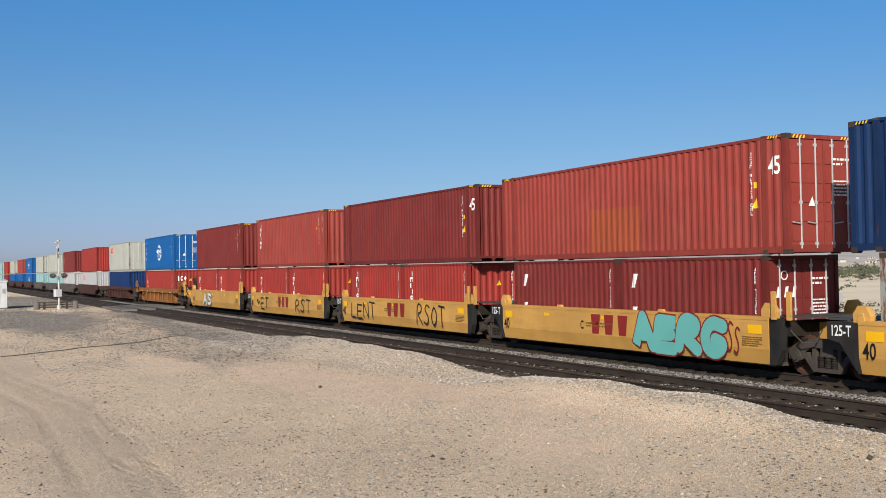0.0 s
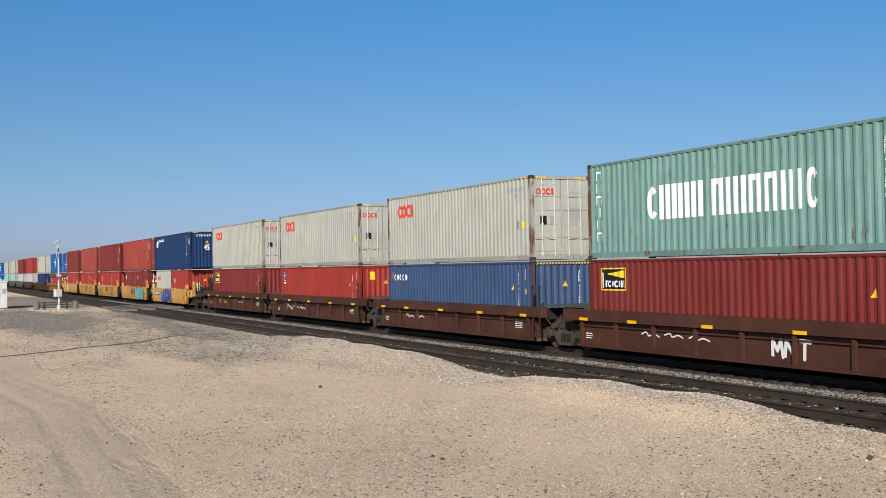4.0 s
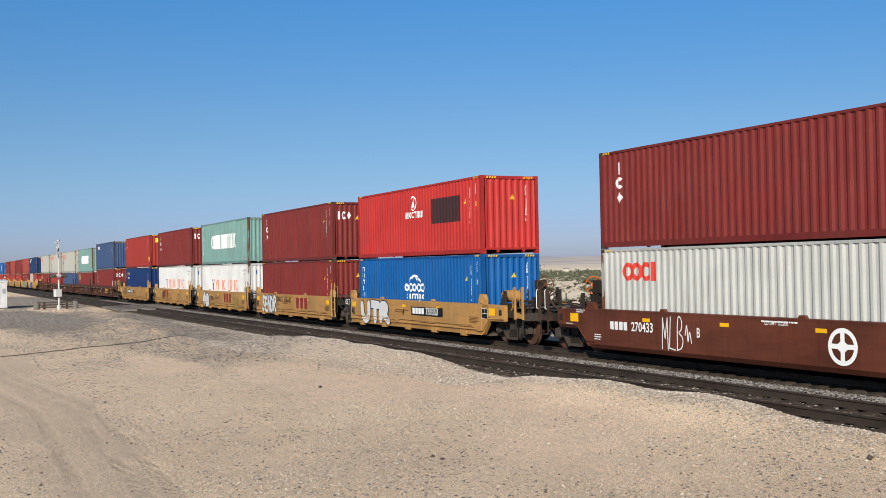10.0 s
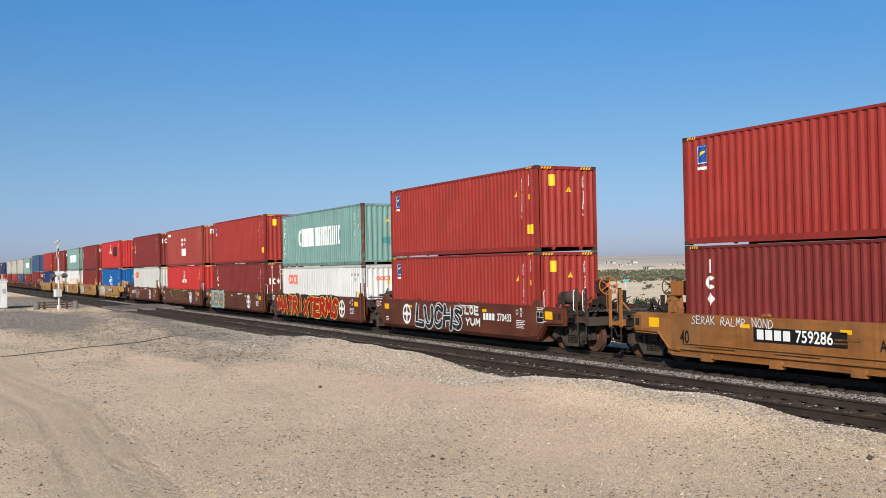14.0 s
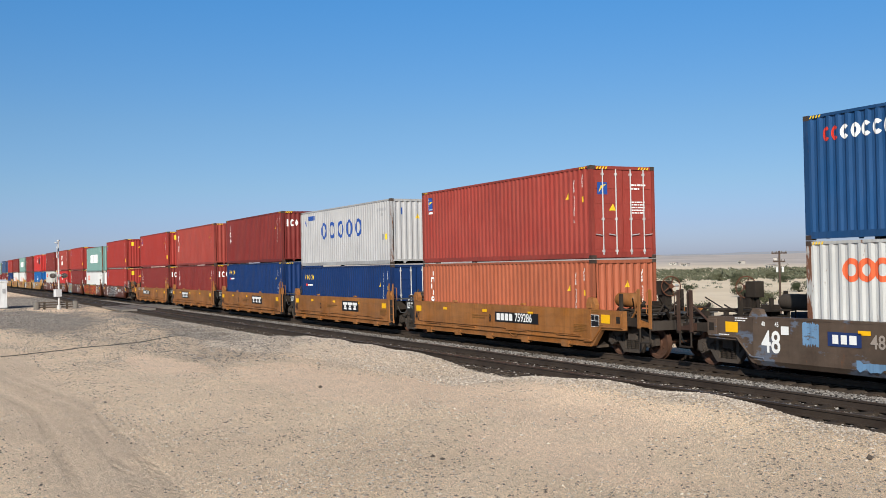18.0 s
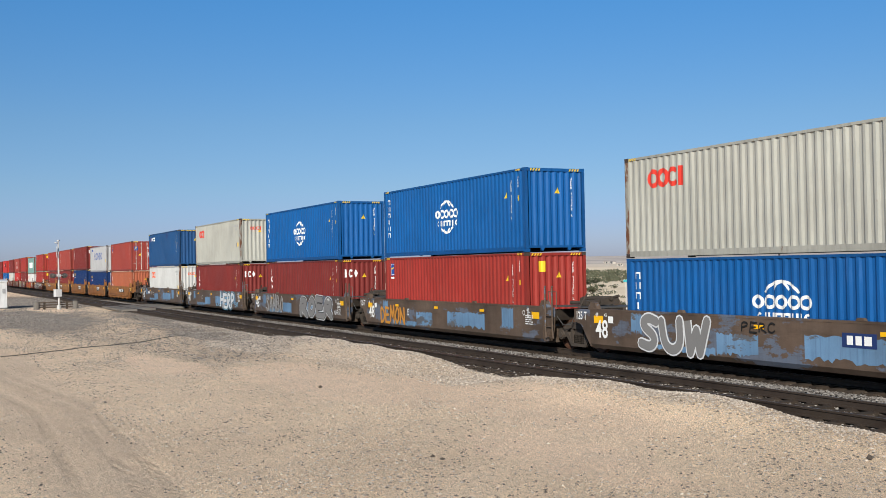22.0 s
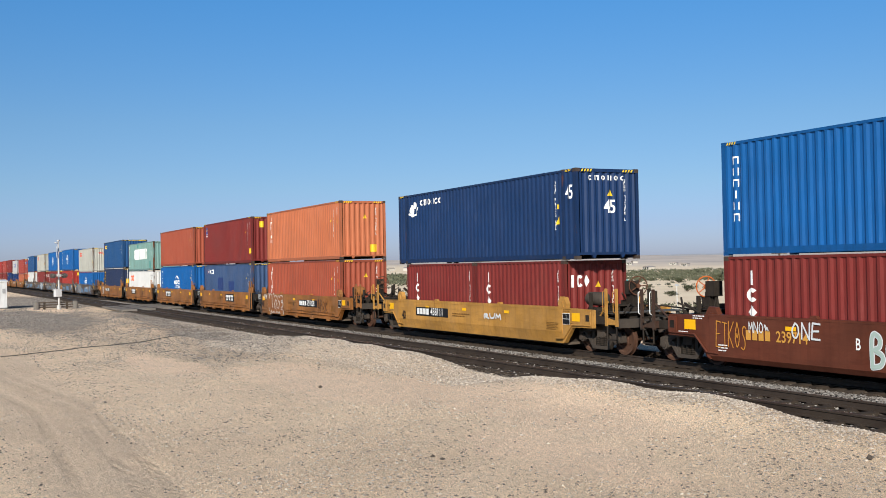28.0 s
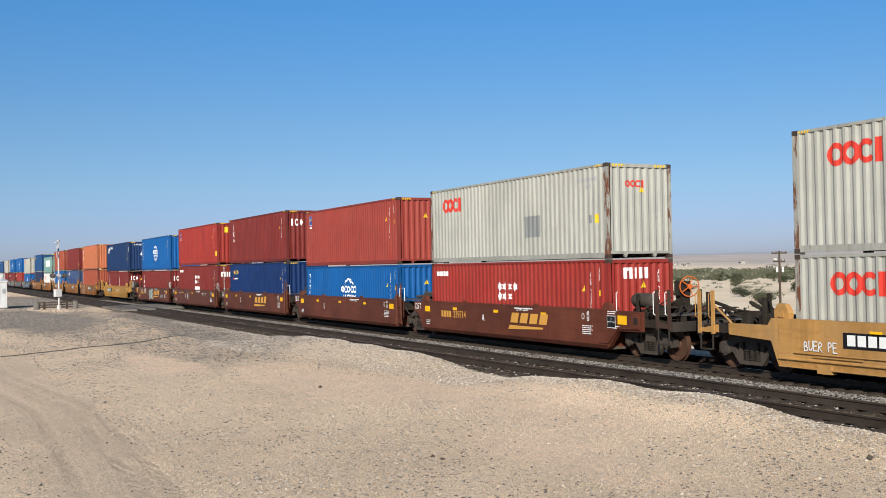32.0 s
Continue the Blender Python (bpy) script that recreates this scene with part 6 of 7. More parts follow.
def load(u, lower, hl, upper, lu, hu, lite):
    """The boxes of one unit; u is the middle of its well."""
    if lower.startswith("20:"):
        a, b = lower[3:].split("+")
        for k, liv in ((-1, a), (1, b)):
            container(u + k * (C40 - C20) / 2, BASE, C20, hl, liv, False, lite)
    else:
        container(u, BASE, C40, hl, lower, False, lite)
    container(u, BASE + hl + 0.028, lu, hu, upper, True, lite)


for u0, pitch, style, colour, units in TRAIN:
    for i, (lower, hl, upper, lu, hu, info) in enumerate(units):
        u = u0 + i * pitch + C40 / 2 + info.get("shift", 0.0)
        n = len(units)
        half = pitch / 2 if n > 1 else 7.72
        left = "outer" if i == 0 else "shared"
        right = "joint" if i < n - 1 else "outer"
        if u0 == 607.7:
            right = "joint"
        well_car(u, style, colour, C40, half, left, right, info)
        load(u, lower, hl, upper, lu, hu, False)
for u0, style, colour, lower, upper in FAR:
    well_car(u0 + C40 / 2, style, colour, C40, 7.72, "outer", "outer", dict(lite=True))
    load(u0 + C40 / 2, lower, LOW, upper, C40, FULL, True)


# ---- ground ----
NEAR_Y = 15.65       # middle of the empty track


def smooth(a, b, x):
    t = np.clip((x - a) / (b - a), 0, 1)
    return t * t * (3 - 2 * t)


def waves(x, y):
    """Slow unevenness of the dirt."""
    return 0.035 * np.sin(x * 0.31 + 0.7 * np.sin(y * 0.23)) * np.cos(y * 0.37 + 1.1) + 0.016 * np.sin(x * 1.3 + y * 0.7) * np.sin(y * 1.1 - x * 0.4)


def ground_z(x, y):
    x, y = np.asarray(x, float), np.asarray(y, float)
    z = -0.16 + waves(x, y)
    # bank of loose stone thrown up along the empty track
    crest = 0.34 * smooth(-48, -36, x) * (1 - smooth(-27.6, -25.0, x)) + 0.33 * smooth(-24.2, -20.3, x) * (1 - 0.55 * smooth(-14.6, -12.6, x)) + 0.03 * np.sin(x * 1.9)
    z = z + crest * np.exp(-np.abs((y - 13.25) / 1.05) ** 2.2)
    # low heap of tan dirt and a smaller one of dark stone further down the line
    z = z + 0.22 * np.exp(-((x + 54) / 9.5) ** 2 - ((y - 9.6) / 1.5) ** 2) * (1 + 0.3 * np.sin(x * 1.1 + y * 2.0))
    z = z + 0.20 * np.exp(-((x + 66) / 3.0) ** 2 - ((y - 11.4) / 0.8) ** 2)
    # the formation of the two tracks
    k = smooth(13.4, 14.3, y) * (1 - smooth(21.6, 23.0, y))
    z = z * (1 - k) + (-0.27) * k
    # wheel ruts in the dirt
    mid = 3.36 - 0.11 * np.maximum(0, -24.0 - x) - 0.03 * np.maximum(0, x + 24.0)
    for c in (0.0, -1.15):
        z = z - (0.009 * np.exp(-((y - mid - c) / 0.17) ** 2) - 0.008 * np.exp(-((y - mid - c - 0.33) / 0.12) ** 2)) * smooth(-44, -30, x) * (1 - smooth(-9, -5, x))
    # the land falls away behind the line, then rises slowly to the far hills
    z = z - 4.4 * smooth(23.5, 52, y)
    r = np.hypot(x, y)
    z = z + np.where(y > 30, 0.010 * np.maximum(0, r - 700) * smooth(40, 200, y), 0)
    z = z + np.where(r > 700, 0.9 * np.sin(x * 0.011 + 1) * np.sin(y * 0.009), 0) * smooth(700, 1200, r)
    return z


def spaced(lo, a, b, hi, step, grow):
    mid = list(np.arange(a, b + 1e-6, step))
    d, left, x = step, [], a
    while x > lo:
        d *= grow
        x -= d
        left.append(max(x, lo))
    d, right, x = step, [], b
    while x < hi:
        d *= grow
        x += d
        right.append(min(x, hi))
    return np.array(left[::-1] + mid + right)


def blob(nt, vec, cx, cy, rx, ry, a=1.2, b=0.8):
    """An oval field on the ground, 1 inside."""
    d = nt.nodes.new("ShaderNodeVectorMath")
    d.operation = 'SUBTRACT'
    nt.links.new(vec, d.inputs[0])
    d.inputs[1].default_value = (cx, cy, 0)
    k = nt.nodes.new("ShaderNodeVectorMath")
    k.operation = 'MULTIPLY'
    nt.links.new(d.outputs[0], k.inputs[0])
    k.inputs[1].default_value = (1 / rx, 1 / ry, 0)
    n = nt.nodes.new("ShaderNodeVectorMath")
    n.operation = 'LENGTH'
    nt.links.new(k.outputs[0], n.inputs[0])
    return ramp(nt, n.outputs["Value"], a, b)


def most(nt, a, b, how='MAXIMUM'):
    m = nt.nodes.new("ShaderNodeMath")
    m.operation = how
    for i, q in enumerate((a, b)):
        if isinstance(q, float):
            m.inputs[i].default_value = q
        else:
            nt.links.new(q, m.inputs[i])
    return m.outputs[0]


# fields of grey gravel, of clean sand, and the smooth wheel lane: middle and half-widths
GRAVEL_FIELDS = ((-122, 10.0, 28, 5.0), (-74, 6.6, 17, 3.4), (-58, 13.4, 22, 2.0), (-46, 13.0, 10, 2.6))
SAND_FIELDS = ((-26, 9.4, 6, 1.5), (-20, 11.2, 6, 1.5), (-34, 6.9, 5, 1.0), (-92, 9.5, 9, 1.6), (-14, 9.2, 3.2, 1.1))
BANK_FIELDS = ((-33, 12.6, 11, 1.15), (-21, 13.2, 8, 0.6), (-40, 11.0, 4, 0.9))
MIXED_FIELDS = ((-125, 10.0, 34, 6.0), (-58, 9.3, 24, 3.2), (-40, 9.6, 9, 2.4), (-70, 8.0, 26, 4.4))
LANE = (-30, 2.35, 24, 1.0)


def field_at(x, y, f, wob=0.35):
    cx, cy, rx, ry = f
    d = np.hypot((x - cx) / rx, (y - cy) / ry) + wob * 0.5 * np.sin(x * 0.9 + y * 1.7) * np.sin(y * 1.3 - x * 0.5)
    return 1 - smooth(0.75, 1.2, d)


def ground_material():
    m = bpy.data.materials.new("desert_dirt")
    m.use_nodes = True
    nt = m.node_tree
    b = nt.nodes["Principled BSDF"]
    tc = nt.nodes.new("ShaderNodeTexCoord")
    v = tc.outputs["Object"]
    warp = nt.nodes.new("ShaderNodeVectorMath")
    warp.operation = 'MULTIPLY_ADD'
    wnoise = node(nt, "ShaderNodeTexNoise", Scale=0.35, Detail=5.0, Roughness=0.65)
    nt.links.new(v, wnoise.inputs["Vector"])
    nt.links.new(wnoise.outputs["Color"], warp.inputs[0])
    warp.inputs[1].default_value = (9.0, 3.4, 0)
    shifted = nt.nodes.new("ShaderNodeVectorMath")
    shifted.operation = 'SUBTRACT'
    nt.links.new(v, shifted.inputs[0])
    shifted.inputs[1].default_value = (4.5, 1.7, 0)
    nt.links.new(shifted.outputs[0], warp.inputs[2])
    w = warp.outputs[0]
    sep = nt.nodes.new("ShaderNodeSeparateXYZ")
    nt.links.new(v, sep.inputs[0])
    c = mixc(nt, ramp(nt, noise_at(nt, v, 0.16, 5.0, 0.55), 0.38, 0.64), (0.72, 0.540, 0.368), (0.81, 0.615, 0.422))
    pink = None
    for f in SAND_FIELDS:
        q = blob(nt, w, *f)
        pink = q if pink is None else most(nt, pink, q)
    grey = None
    for f in GRAVEL_FIELDS:
        q = blob(nt, w, *f)
        grey = q if grey is None else most(nt, grey, q)
    lane = blob(nt, w, *LANE)
    clean = most(nt, 1.0, most(nt, pink, lane), 'SUBTRACT')
    grey = mul(nt, grey, clean)
    c = mixc(nt, mul(nt, pink, 0.8), c, (0.83, 0.610, 0.425))
    c = mixc(nt, mul(nt, lane, 0.6), c, (0.58, 0.44, 0.312))
    c = mixc(nt, mul(nt, ramp(nt, noise_at(nt, v, 1.1, 8.0, 0.7), 0.45, 0.75), 0.35), c, (0.56, 0.45, 0.34))
    c = mixc(nt, mul(nt, grey, 0.85), c, (0.13, 0.112, 0.10))
    loose = None
    for f in MIXED_FIELDS:
        q = blob(nt, w, *f)
        loose = q if loose is None else most(nt, loose, q)
    loose = mul(nt, mul(nt, loose, clean), ramp(nt, noise_at(nt, stretched(nt, v, (0.35, 1.0, 1.0)), 0.9, 6.0, 0.7), 0.36, 0.62))
    c = mixc(nt, mul(nt, loose, 0.5), c, (0.27, 0.22, 0.175))
    apron = None
    for f in BANK_FIELDS:
        q = blob(nt, w, *f)
        apron = q if apron is None else most(nt, apron, q)
    c = mixc(nt, mul(nt, apron, 0.6), c, (0.56, 0.45, 0.345))
    grey = most(nt, grey, apron)
    # pebbles in and on the dirt, thick in some places and none in others
    thick = most(nt, ramp(nt, noise_at(nt, stretched(nt, v, (0.5, 1.0, 1.0)), 0.55, 6.0, 0.7), 0.50, 0.66), grey)
    thick = mul(nt, thick, most(nt, clean, 0.12))
    vo = node(nt, "ShaderNodeTexVoronoi", Scale=31.0)
    nt.links.new(v, vo.inputs["Vector"])
    vsep = nt.nodes.new("ShaderNodeSeparateColor")
    nt.links.new(vo.outputs["Color"], vsep.inputs[0])
    where = mul(nt, mul(nt, ramp(nt, vo.outputs["Distance"], 0.36, 0.26), ramp(nt, vsep.outputs[1], 0.45, 0.55)), thick)
    c = mixc(nt, mul(nt, where, 0.45), c, mixc(nt, vsep.outputs[0], (0.15, 0.122, 0.098), (0.62, 0.52, 0.42)))
    fine = noise_at(nt, v, 30.0, 8.0, 0.9)
    for scale, dark_at, light_at in ((52.0, 0.80, 0.05), (95.0, 0.74, 0.10)):
        vf = node(nt, "ShaderNodeTexVoronoi", Scale=scale)
        nt.links.new(v, vf.inputs["Vector"])
        fs = nt.nodes.new("ShaderNodeSeparateColor")
        nt.links.new(vf.outputs["Color"], fs.inputs[0])
        spot = mul(nt, ramp(nt, vf.outputs["Distance"], 0.52, 0.36), most(nt, thick, 0.55))
        c = mixc(nt, mul(nt, mul(nt, spot, ramp(nt, fs.outputs[0], dark_at, dark_at + 0.05)), 0.85), c, (0.20, 0.160, 0.125))
        c = mixc(nt, mul(nt, mul(nt, spot, ramp(nt, fs.outputs[0], light_at, light_at - 0.05)), 0.5), c, (0.80, 0.70, 0.58))
    c = mixc(nt, mul(nt, ramp(nt, fine, 0.52, 0.66), 0.55), c, (0.42, 0.310, 0.215))
    c = mixc(nt, mul(nt, ramp(nt, fine, 0.46, 0.34), 0.40), c, (0.84, 0.715, 0.555))
    # every grain of sand a little lighter or darker than the next
    for scale, amp in ((85.0, 0.42), (38.0, 0.13)):
        vg = node(nt, "ShaderNodeTexVoronoi", Scale=scale)
        nt.links.new(v, vg.inputs["Vector"])
        gs = nt.nodes.new("ShaderNodeSeparateColor")
        nt.links.new(vg.outputs["Color"], gs.inputs[0])
        lev = nt.nodes.new("ShaderNodeMapRange")
        lev.inputs["To Min"].default_value, lev.inputs["To Max"].default_value = 1.0 - amp, 1.0 + amp
        nt.links.new(gs.outputs[2], lev.inputs["Value"])
        gm = nt.nodes.new("ShaderNodeVectorMath")
        gm.operation = 'SCALE'
        nt.links.new(c, gm.inputs[0])
        nt.links.new(lev.outputs[0], gm.inputs["Scale"])
        c = gm.outputs[0]
    clod = noise_at(nt, v, 7.0, 7.0, 0.75)
    c = mixc(nt, mul(nt, ramp(nt, clod, 0.55, 0.72), 0.35), c, (0.36, 0.280, 0.205))
    # tread marks in the ruts
    bend = most(nt, mul(nt, ramp(nt, sep.outputs["X"], -24.0, -34.0), 1.1), mul(nt, ramp(nt, sep.outputs["X"], -24.0, -10.0), 0.42), 'ADD')
    across = most(nt, most(nt, sep.outputs["Y"], bend, 'ADD'), 3.36, 'SUBTRACT')
    rut = None
    for c0 in (0.0, 1.15, 0.42):
        q = most(nt, most(nt, across, c0, 'ADD'), 0.0, 'SUBTRACT')
        d = nt.nodes.new("ShaderNodeMath")
        d.operation = 'ABSOLUTE'
        nt.links.new(q, d.inputs[0])
        q = ramp(nt, d.outputs[0], 0.14, 0.07)
        rut = q if rut is None else most(nt, rut, q)
    wave = node(nt, "ShaderNodeTexWave", Scale=3.2, Distortion=1.5)
    nt.links.new(v, wave.inputs["Vector"])
    tread = mul(nt, mul(nt, rut, wave.outputs["Fac"]), ramp(nt, noise_at(nt, v, 0.5, 3.0), 0.36, 0.56))
    c = mixc(nt, mul(nt, tread, 0.5), c, (0.38, 0.29, 0.205))
    bed = mul(nt, ramp(nt, sep.outputs["Y"], 13.9, 14.3), ramp(nt, sep.outputs["Y"], 22.6, 21.8))
    c = mixc(nt, bed, c, mixc(nt, ramp(nt, noise_at(nt, v, 2.0, 6.0, 0.7), 0.45, 0.65), (0.045, 0.037, 0.031), (0.13, 0.112, 0.095)))
    # the pale sand and scrub far behind the line, then slopes greyed by painted-in haze
    sand = ramp(nt, sep.outputs["Y"], 26.0, 45.0)
    c = mixc(nt, sand, c, mixc(nt, ramp(nt, noise_at(nt, v, 0.03, 5.0), 0.4, 0.6), (0.72, 0.575, 0.40), (0.81, 0.665, 0.48)))
    slope = ramp(nt, sep.outputs["Y"], 520.0, 900.0)
    c = mixc(nt, slope, c, mixc(nt, ramp(nt, noise_at(nt, v, 0.006, 6.0), 0.4, 0.62), (0.43, 0.37, 0.325), (0.58, 0.50, 0.43)))
    nt.links.new(c, b.inputs["Base Color"])
    b.inputs["Roughness"].default_value = 0.95
    b.inputs["Specular IOR Level"].default_value = 0.15
    bp = node(nt, "ShaderNodeBump", Strength=0.85, Distance=0.03)
    h = nt.nodes.new("ShaderNodeMath")
    h.operation = 'ADD'
    nt.links.new(fine, h.inputs[0])
    hh = nt.nodes.new("ShaderNodeMath")
    hh.operation = 'MULTIPLY_ADD'
    nt.links.new(tread, hh.inputs[0])
    hh.inputs[1].default_value = -0.8
    nt.links.new(mul(nt, where, 0.5), hh.inputs[2])
    nt.links.new(hh.outputs[0], h.inputs[1])
    nt.links.new(h.outputs[0], bp.inputs["Height"])
    nt.links.new(bp.outputs[0], b.inputs["Normal"])
    return m


xs, ys = spaced(-4300, -48, -4, 2500, 0.22, 1.09), spaced(-900, 1.0, 15, 4300, 0.13, 1.09)
gx, gy = np.meshgrid(xs, ys, indexing="ij")
gz = ground_z(gx, gy)
gv = np.stack([gx.ravel(), gy.ravel(), gz.ravel()], 1)
ni, nj = len(xs), len(ys)
idx = np.arange(ni * nj).reshape(ni, nj)
gf = np.stack([idx[:-1, :-1].ravel(), idx[1:, :-1].ravel(), idx[1:, 1:].ravel(), idx[:-1, 1:].ravel()], 1)
gme = bpy.data.meshes.new("ground")
gme.from_pydata(gv.tolist(), [], gf.tolist())
gme.polygons.foreach_set("use_smooth", [True] * len(gme.polygons))
gme.materials.append(ground_material())
tagged(new("ground", gme), "pale sandy desert dirt with pebbles and ruts", "ground", "", "structure")


# ---- loose stone ----
def stones(name, label, material, pts, sizes, seed, flat=0.7):
    """Many small angular stones in one mesh."""
    rng = np.random.default_rng(seed)
    n = len(pts)
    base = np.array([(1, 0, -0.1), (0.2, 0.95, 0), (-0.9, 0.4, 0.1), (-0.5, -0.85, -0.1), (0.55, -0.8, 0.1), (0.1, 0.05, 0.85), (0, 0, -0.8)])
    faces = np.array([(0, 1, 5), (1, 2, 5), (2, 3, 5), (3, 4, 5), (4, 0, 5), (1, 0, 6), (2, 1, 6), (3, 2, 6), (4, 3, 6), (0, 4, 6)])
    a = rng.uniform(0, 2 * pi, n)
    p = base[None] * rng.uniform(0.7, 1.25, (n, 7, 1)) * np.stack([np.ones(n), rng.uniform(0.6, 1, n), flat * rng.uniform(0.6, 1.1, n)], 1)[:, None] * sizes[:, None, None]
    q = np.stack([p[..., 0] * np.cos(a)[:, None] - p[..., 1] * np.sin(a)[:, None], p[..., 0] * np.sin(a)[:, None] + p[..., 1] * np.cos(a)[:, None], p[..., 2]], -1) + pts[:, None]
    f = (faces[None] + (np.arange(n) * 7)[:, None, None]).reshape(-1, 3)
    me = bpy.data.meshes.new(name)
    me.from_pydata(q.reshape(-1, 3).tolist(), [], f.tolist())
    me.materials.append(material)
    return tagged(new(name, me), label, "gravel", "", "stuff")


def stone_material(name, a, b, c):
    m = bpy.data.materials.new(name)
    m.use_nodes = True
    nt = m.node_tree
    bs = nt.nodes["Principled BSDF"]
    g = nt.nodes.new("ShaderNodeNewGeometry")
    tc = nt.nodes.new("ShaderNodeTexCoord")
    col = mixc(nt, g.outputs["Random Per Island"], a, b)
    col = mixc(nt, mul(nt, ramp(nt, noise_at(nt, tc.outputs["Object"], 25.0, 4.0), 0.4, 0.7), 0.5), col, c)
    nt.links.new(col, bs.inputs["Base Color"])
    bs.inputs["Roughness"].default_value = 0.9
    return m


PALE_STONE = stone_material("pale_crushed_stone", (0.18, 0.148, 0.118), (0.62, 0.535, 0.44), (0.36, 0.295, 0.235))
MIXED_STONE = stone_material("mixed_desert_pebbles", (0.06, 0.052, 0.046), (0.58, 0.50, 0.41), (0.26, 0.205, 0.16))
DARK_STONE = stone_material("oil_darkened_ballast", (0.030, 0.023, 0.018), (0.105, 0.082, 0.063), (0.046, 0.034, 0.026))
GRAVEL_STONE = stone_material("mixed_grey_gravel", (0.035, 0.031, 0.028), (0.38, 0.335, 0.29), (0.11, 0.09, 0.076))
DARK_PEBBLE = stone_material("dark_desert_pebbles", (0.04, 0.034, 0.03), (0.17, 0.14, 0.115), (0.08, 0.06, 0.048))
MID_STONE = stone_material("dusty_grey_ballast", (0.030, 0.026, 0.023), (0.30, 0.275, 0.25), (0.14, 0.115, 0.095))
GREY_STONE = stone_material("grey_ballast", (0.13, 0.115, 0.105), (0.50, 0.46, 0.41), (0.20, 0.165, 0.135))
rng = np.random.default_rng(5)


def scatter(n, x0, x1, y0, y1, far_thin=0.0):
    x = x1 - (x1 - x0) * rng.uniform(0, 1, n) ** (1 + far_thin)
    return x, rng.uniform(y0, y1, n)


x, y = scatter(72000, -62, -7, 11.4, 14.5, 0.8)
y = 13.35 + (y - 13.05) * 0.8
keep = rng.uniform(0, 1, len(x)) < np.exp(-((y - 13.7) / 0.78) ** 2)
x, y = x[keep], y[keep]
stones("bank_gravel", "pale crushed stone banked along the empty track", PALE_STONE, np.stack([x, y, ground_z(x, y) + 0.006], 1), 0.011 + 0.03 * rng.uniform(0, 1, len(x)) ** 2, 1)
x, y = scatter(44000, -50, -10, 9.8, 14.0, 0.5)
some = np.zeros(len(x))
for f in BANK_FIELDS:
    some = np.maximum(some, field_at(x, y, f))
keep = rng.uniform(0, 1, len(x)) < some
x, y = x[keep], y[keep]
stones("apron_gravel", "pale grey crushed stone spread below the bank", PALE_STONE, np.stack([x, y, ground_z(x, y) + 0.004], 1), 0.012 + 0.032 * rng.uniform(0, 1, len(x)) ** 2, 11)
x, y = scatter(150000, -50, -6.5, 1.0, 13.2, 0.35)
some = np.clip(0.14 + 0.80 * np.maximum(0, np.sin(x * 0.41 + 1.1 + 0.8 * np.sin(y)) * np.sin(y * 0.75 + x * 0.16)) + 0.3 * smooth(9, 12.5, y), 0, 1)
for f in SAND_FIELDS:
    some = some * (1 - 0.85 * field_at(x, y, f))
some = some * (1 - 0.93 * field_at(x, y, LANE))
keep = rng.uniform(0, 1, len(x)) < some
x, y = x[keep], y[keep]
stones("scattered_pebbles", "small mixed pebbles lying on the dirt", MIXED_STONE, np.stack([x, y, ground_z(x, y) + 0.003], 1), 0.007 + 0.030 * rng.uniform(0, 1, len(x)) ** 5.0, 2)
x, y = scatter(60000, -48, -6.5, 1.0, 12.8, 0.3)
some = 0.17 + 0.9 * (np.sin(x * 0.52 + 1.3 * np.sin(y * 0.8)) * np.sin(y * 0.95 + x * 0.21 + 0.6) > 0.35) * rng.uniform(0.1, 1.0, len(x)) * (0.5 + 0.5 * np.sin(x * 2.3 + y * 3.1))
for f in SAND_FIELDS:
    some = some * (1 - 0.75 * field_at(x, y, f))
some = some * (1 - 0.9 * field_at(x, y, LANE))
keep = rng.uniform(0, 1, len(x)) < some
x, y = x[keep], y[keep]
stones("dark_pebbles", "dark brown and grey pebbles in loose drifts", DARK_PEBBLE, np.stack([x, y, ground_z(x, y) + 0.003], 1), 0.008 + 0.028 * rng.uniform(0, 1, len(x)) ** 3.0, 12)
x, y = scatter(130000, -140, -33, 2.5, 14.3, 0.0)
some = np.zeros(len(x)) + 0.05
for f in GRAVEL_FIELDS:
    some = np.maximum(some, field_at(x, y, f))
for f in MIXED_FIELDS:
    some = np.maximum(some, 0.4 * field_at(x, y, f))
for f in SAND_FIELDS:
    some = some * (1 - 0.92 * field_at(x, y, f))
some = some * (1 - 0.95 * field_at(x, y, LANE))
keep = rng.uniform(0, 1, len(x)) < some
x, y = x[keep], y[keep]
stones("shoulder_gravel", "grey gravel spread beside the track", GRAVEL_STONE, np.stack([x, y, ground_z(x, y) + 0.005], 1), 0.018 + 0.045 * rng.uniform(0, 1, len(x)) ** 1.6, 3)
x, y = scatter(30000, -120, -6, 17.15, 18.98, 0.9)
stones("ballast_between_tracks", "grey ballast strip between the two tracks", MID_STONE, np.stack([x, y, -0.208 - 0.03 * np.abs(y - 17.9) - 0.03 * smooth(18.35, 18.6, y)], 1), rng.uniform(0.025, 0.055, len(x)), 4)
x, y = scatter(24000, -110, -8, 14.15, 17.15, 0.9)
stones("near_track_ballast", "oil-stained dark ballast of the empty track", DARK_STONE, np.stack([x, y, np.full(len(x), -0.215) + rng.uniform(-0.015, 0.012, len(x))], 1), rng.uniform(0.025, 0.05, len(x)), 6)
x, y = scatter(9000, -110, -8, 18.3, 21.9, 0.9)
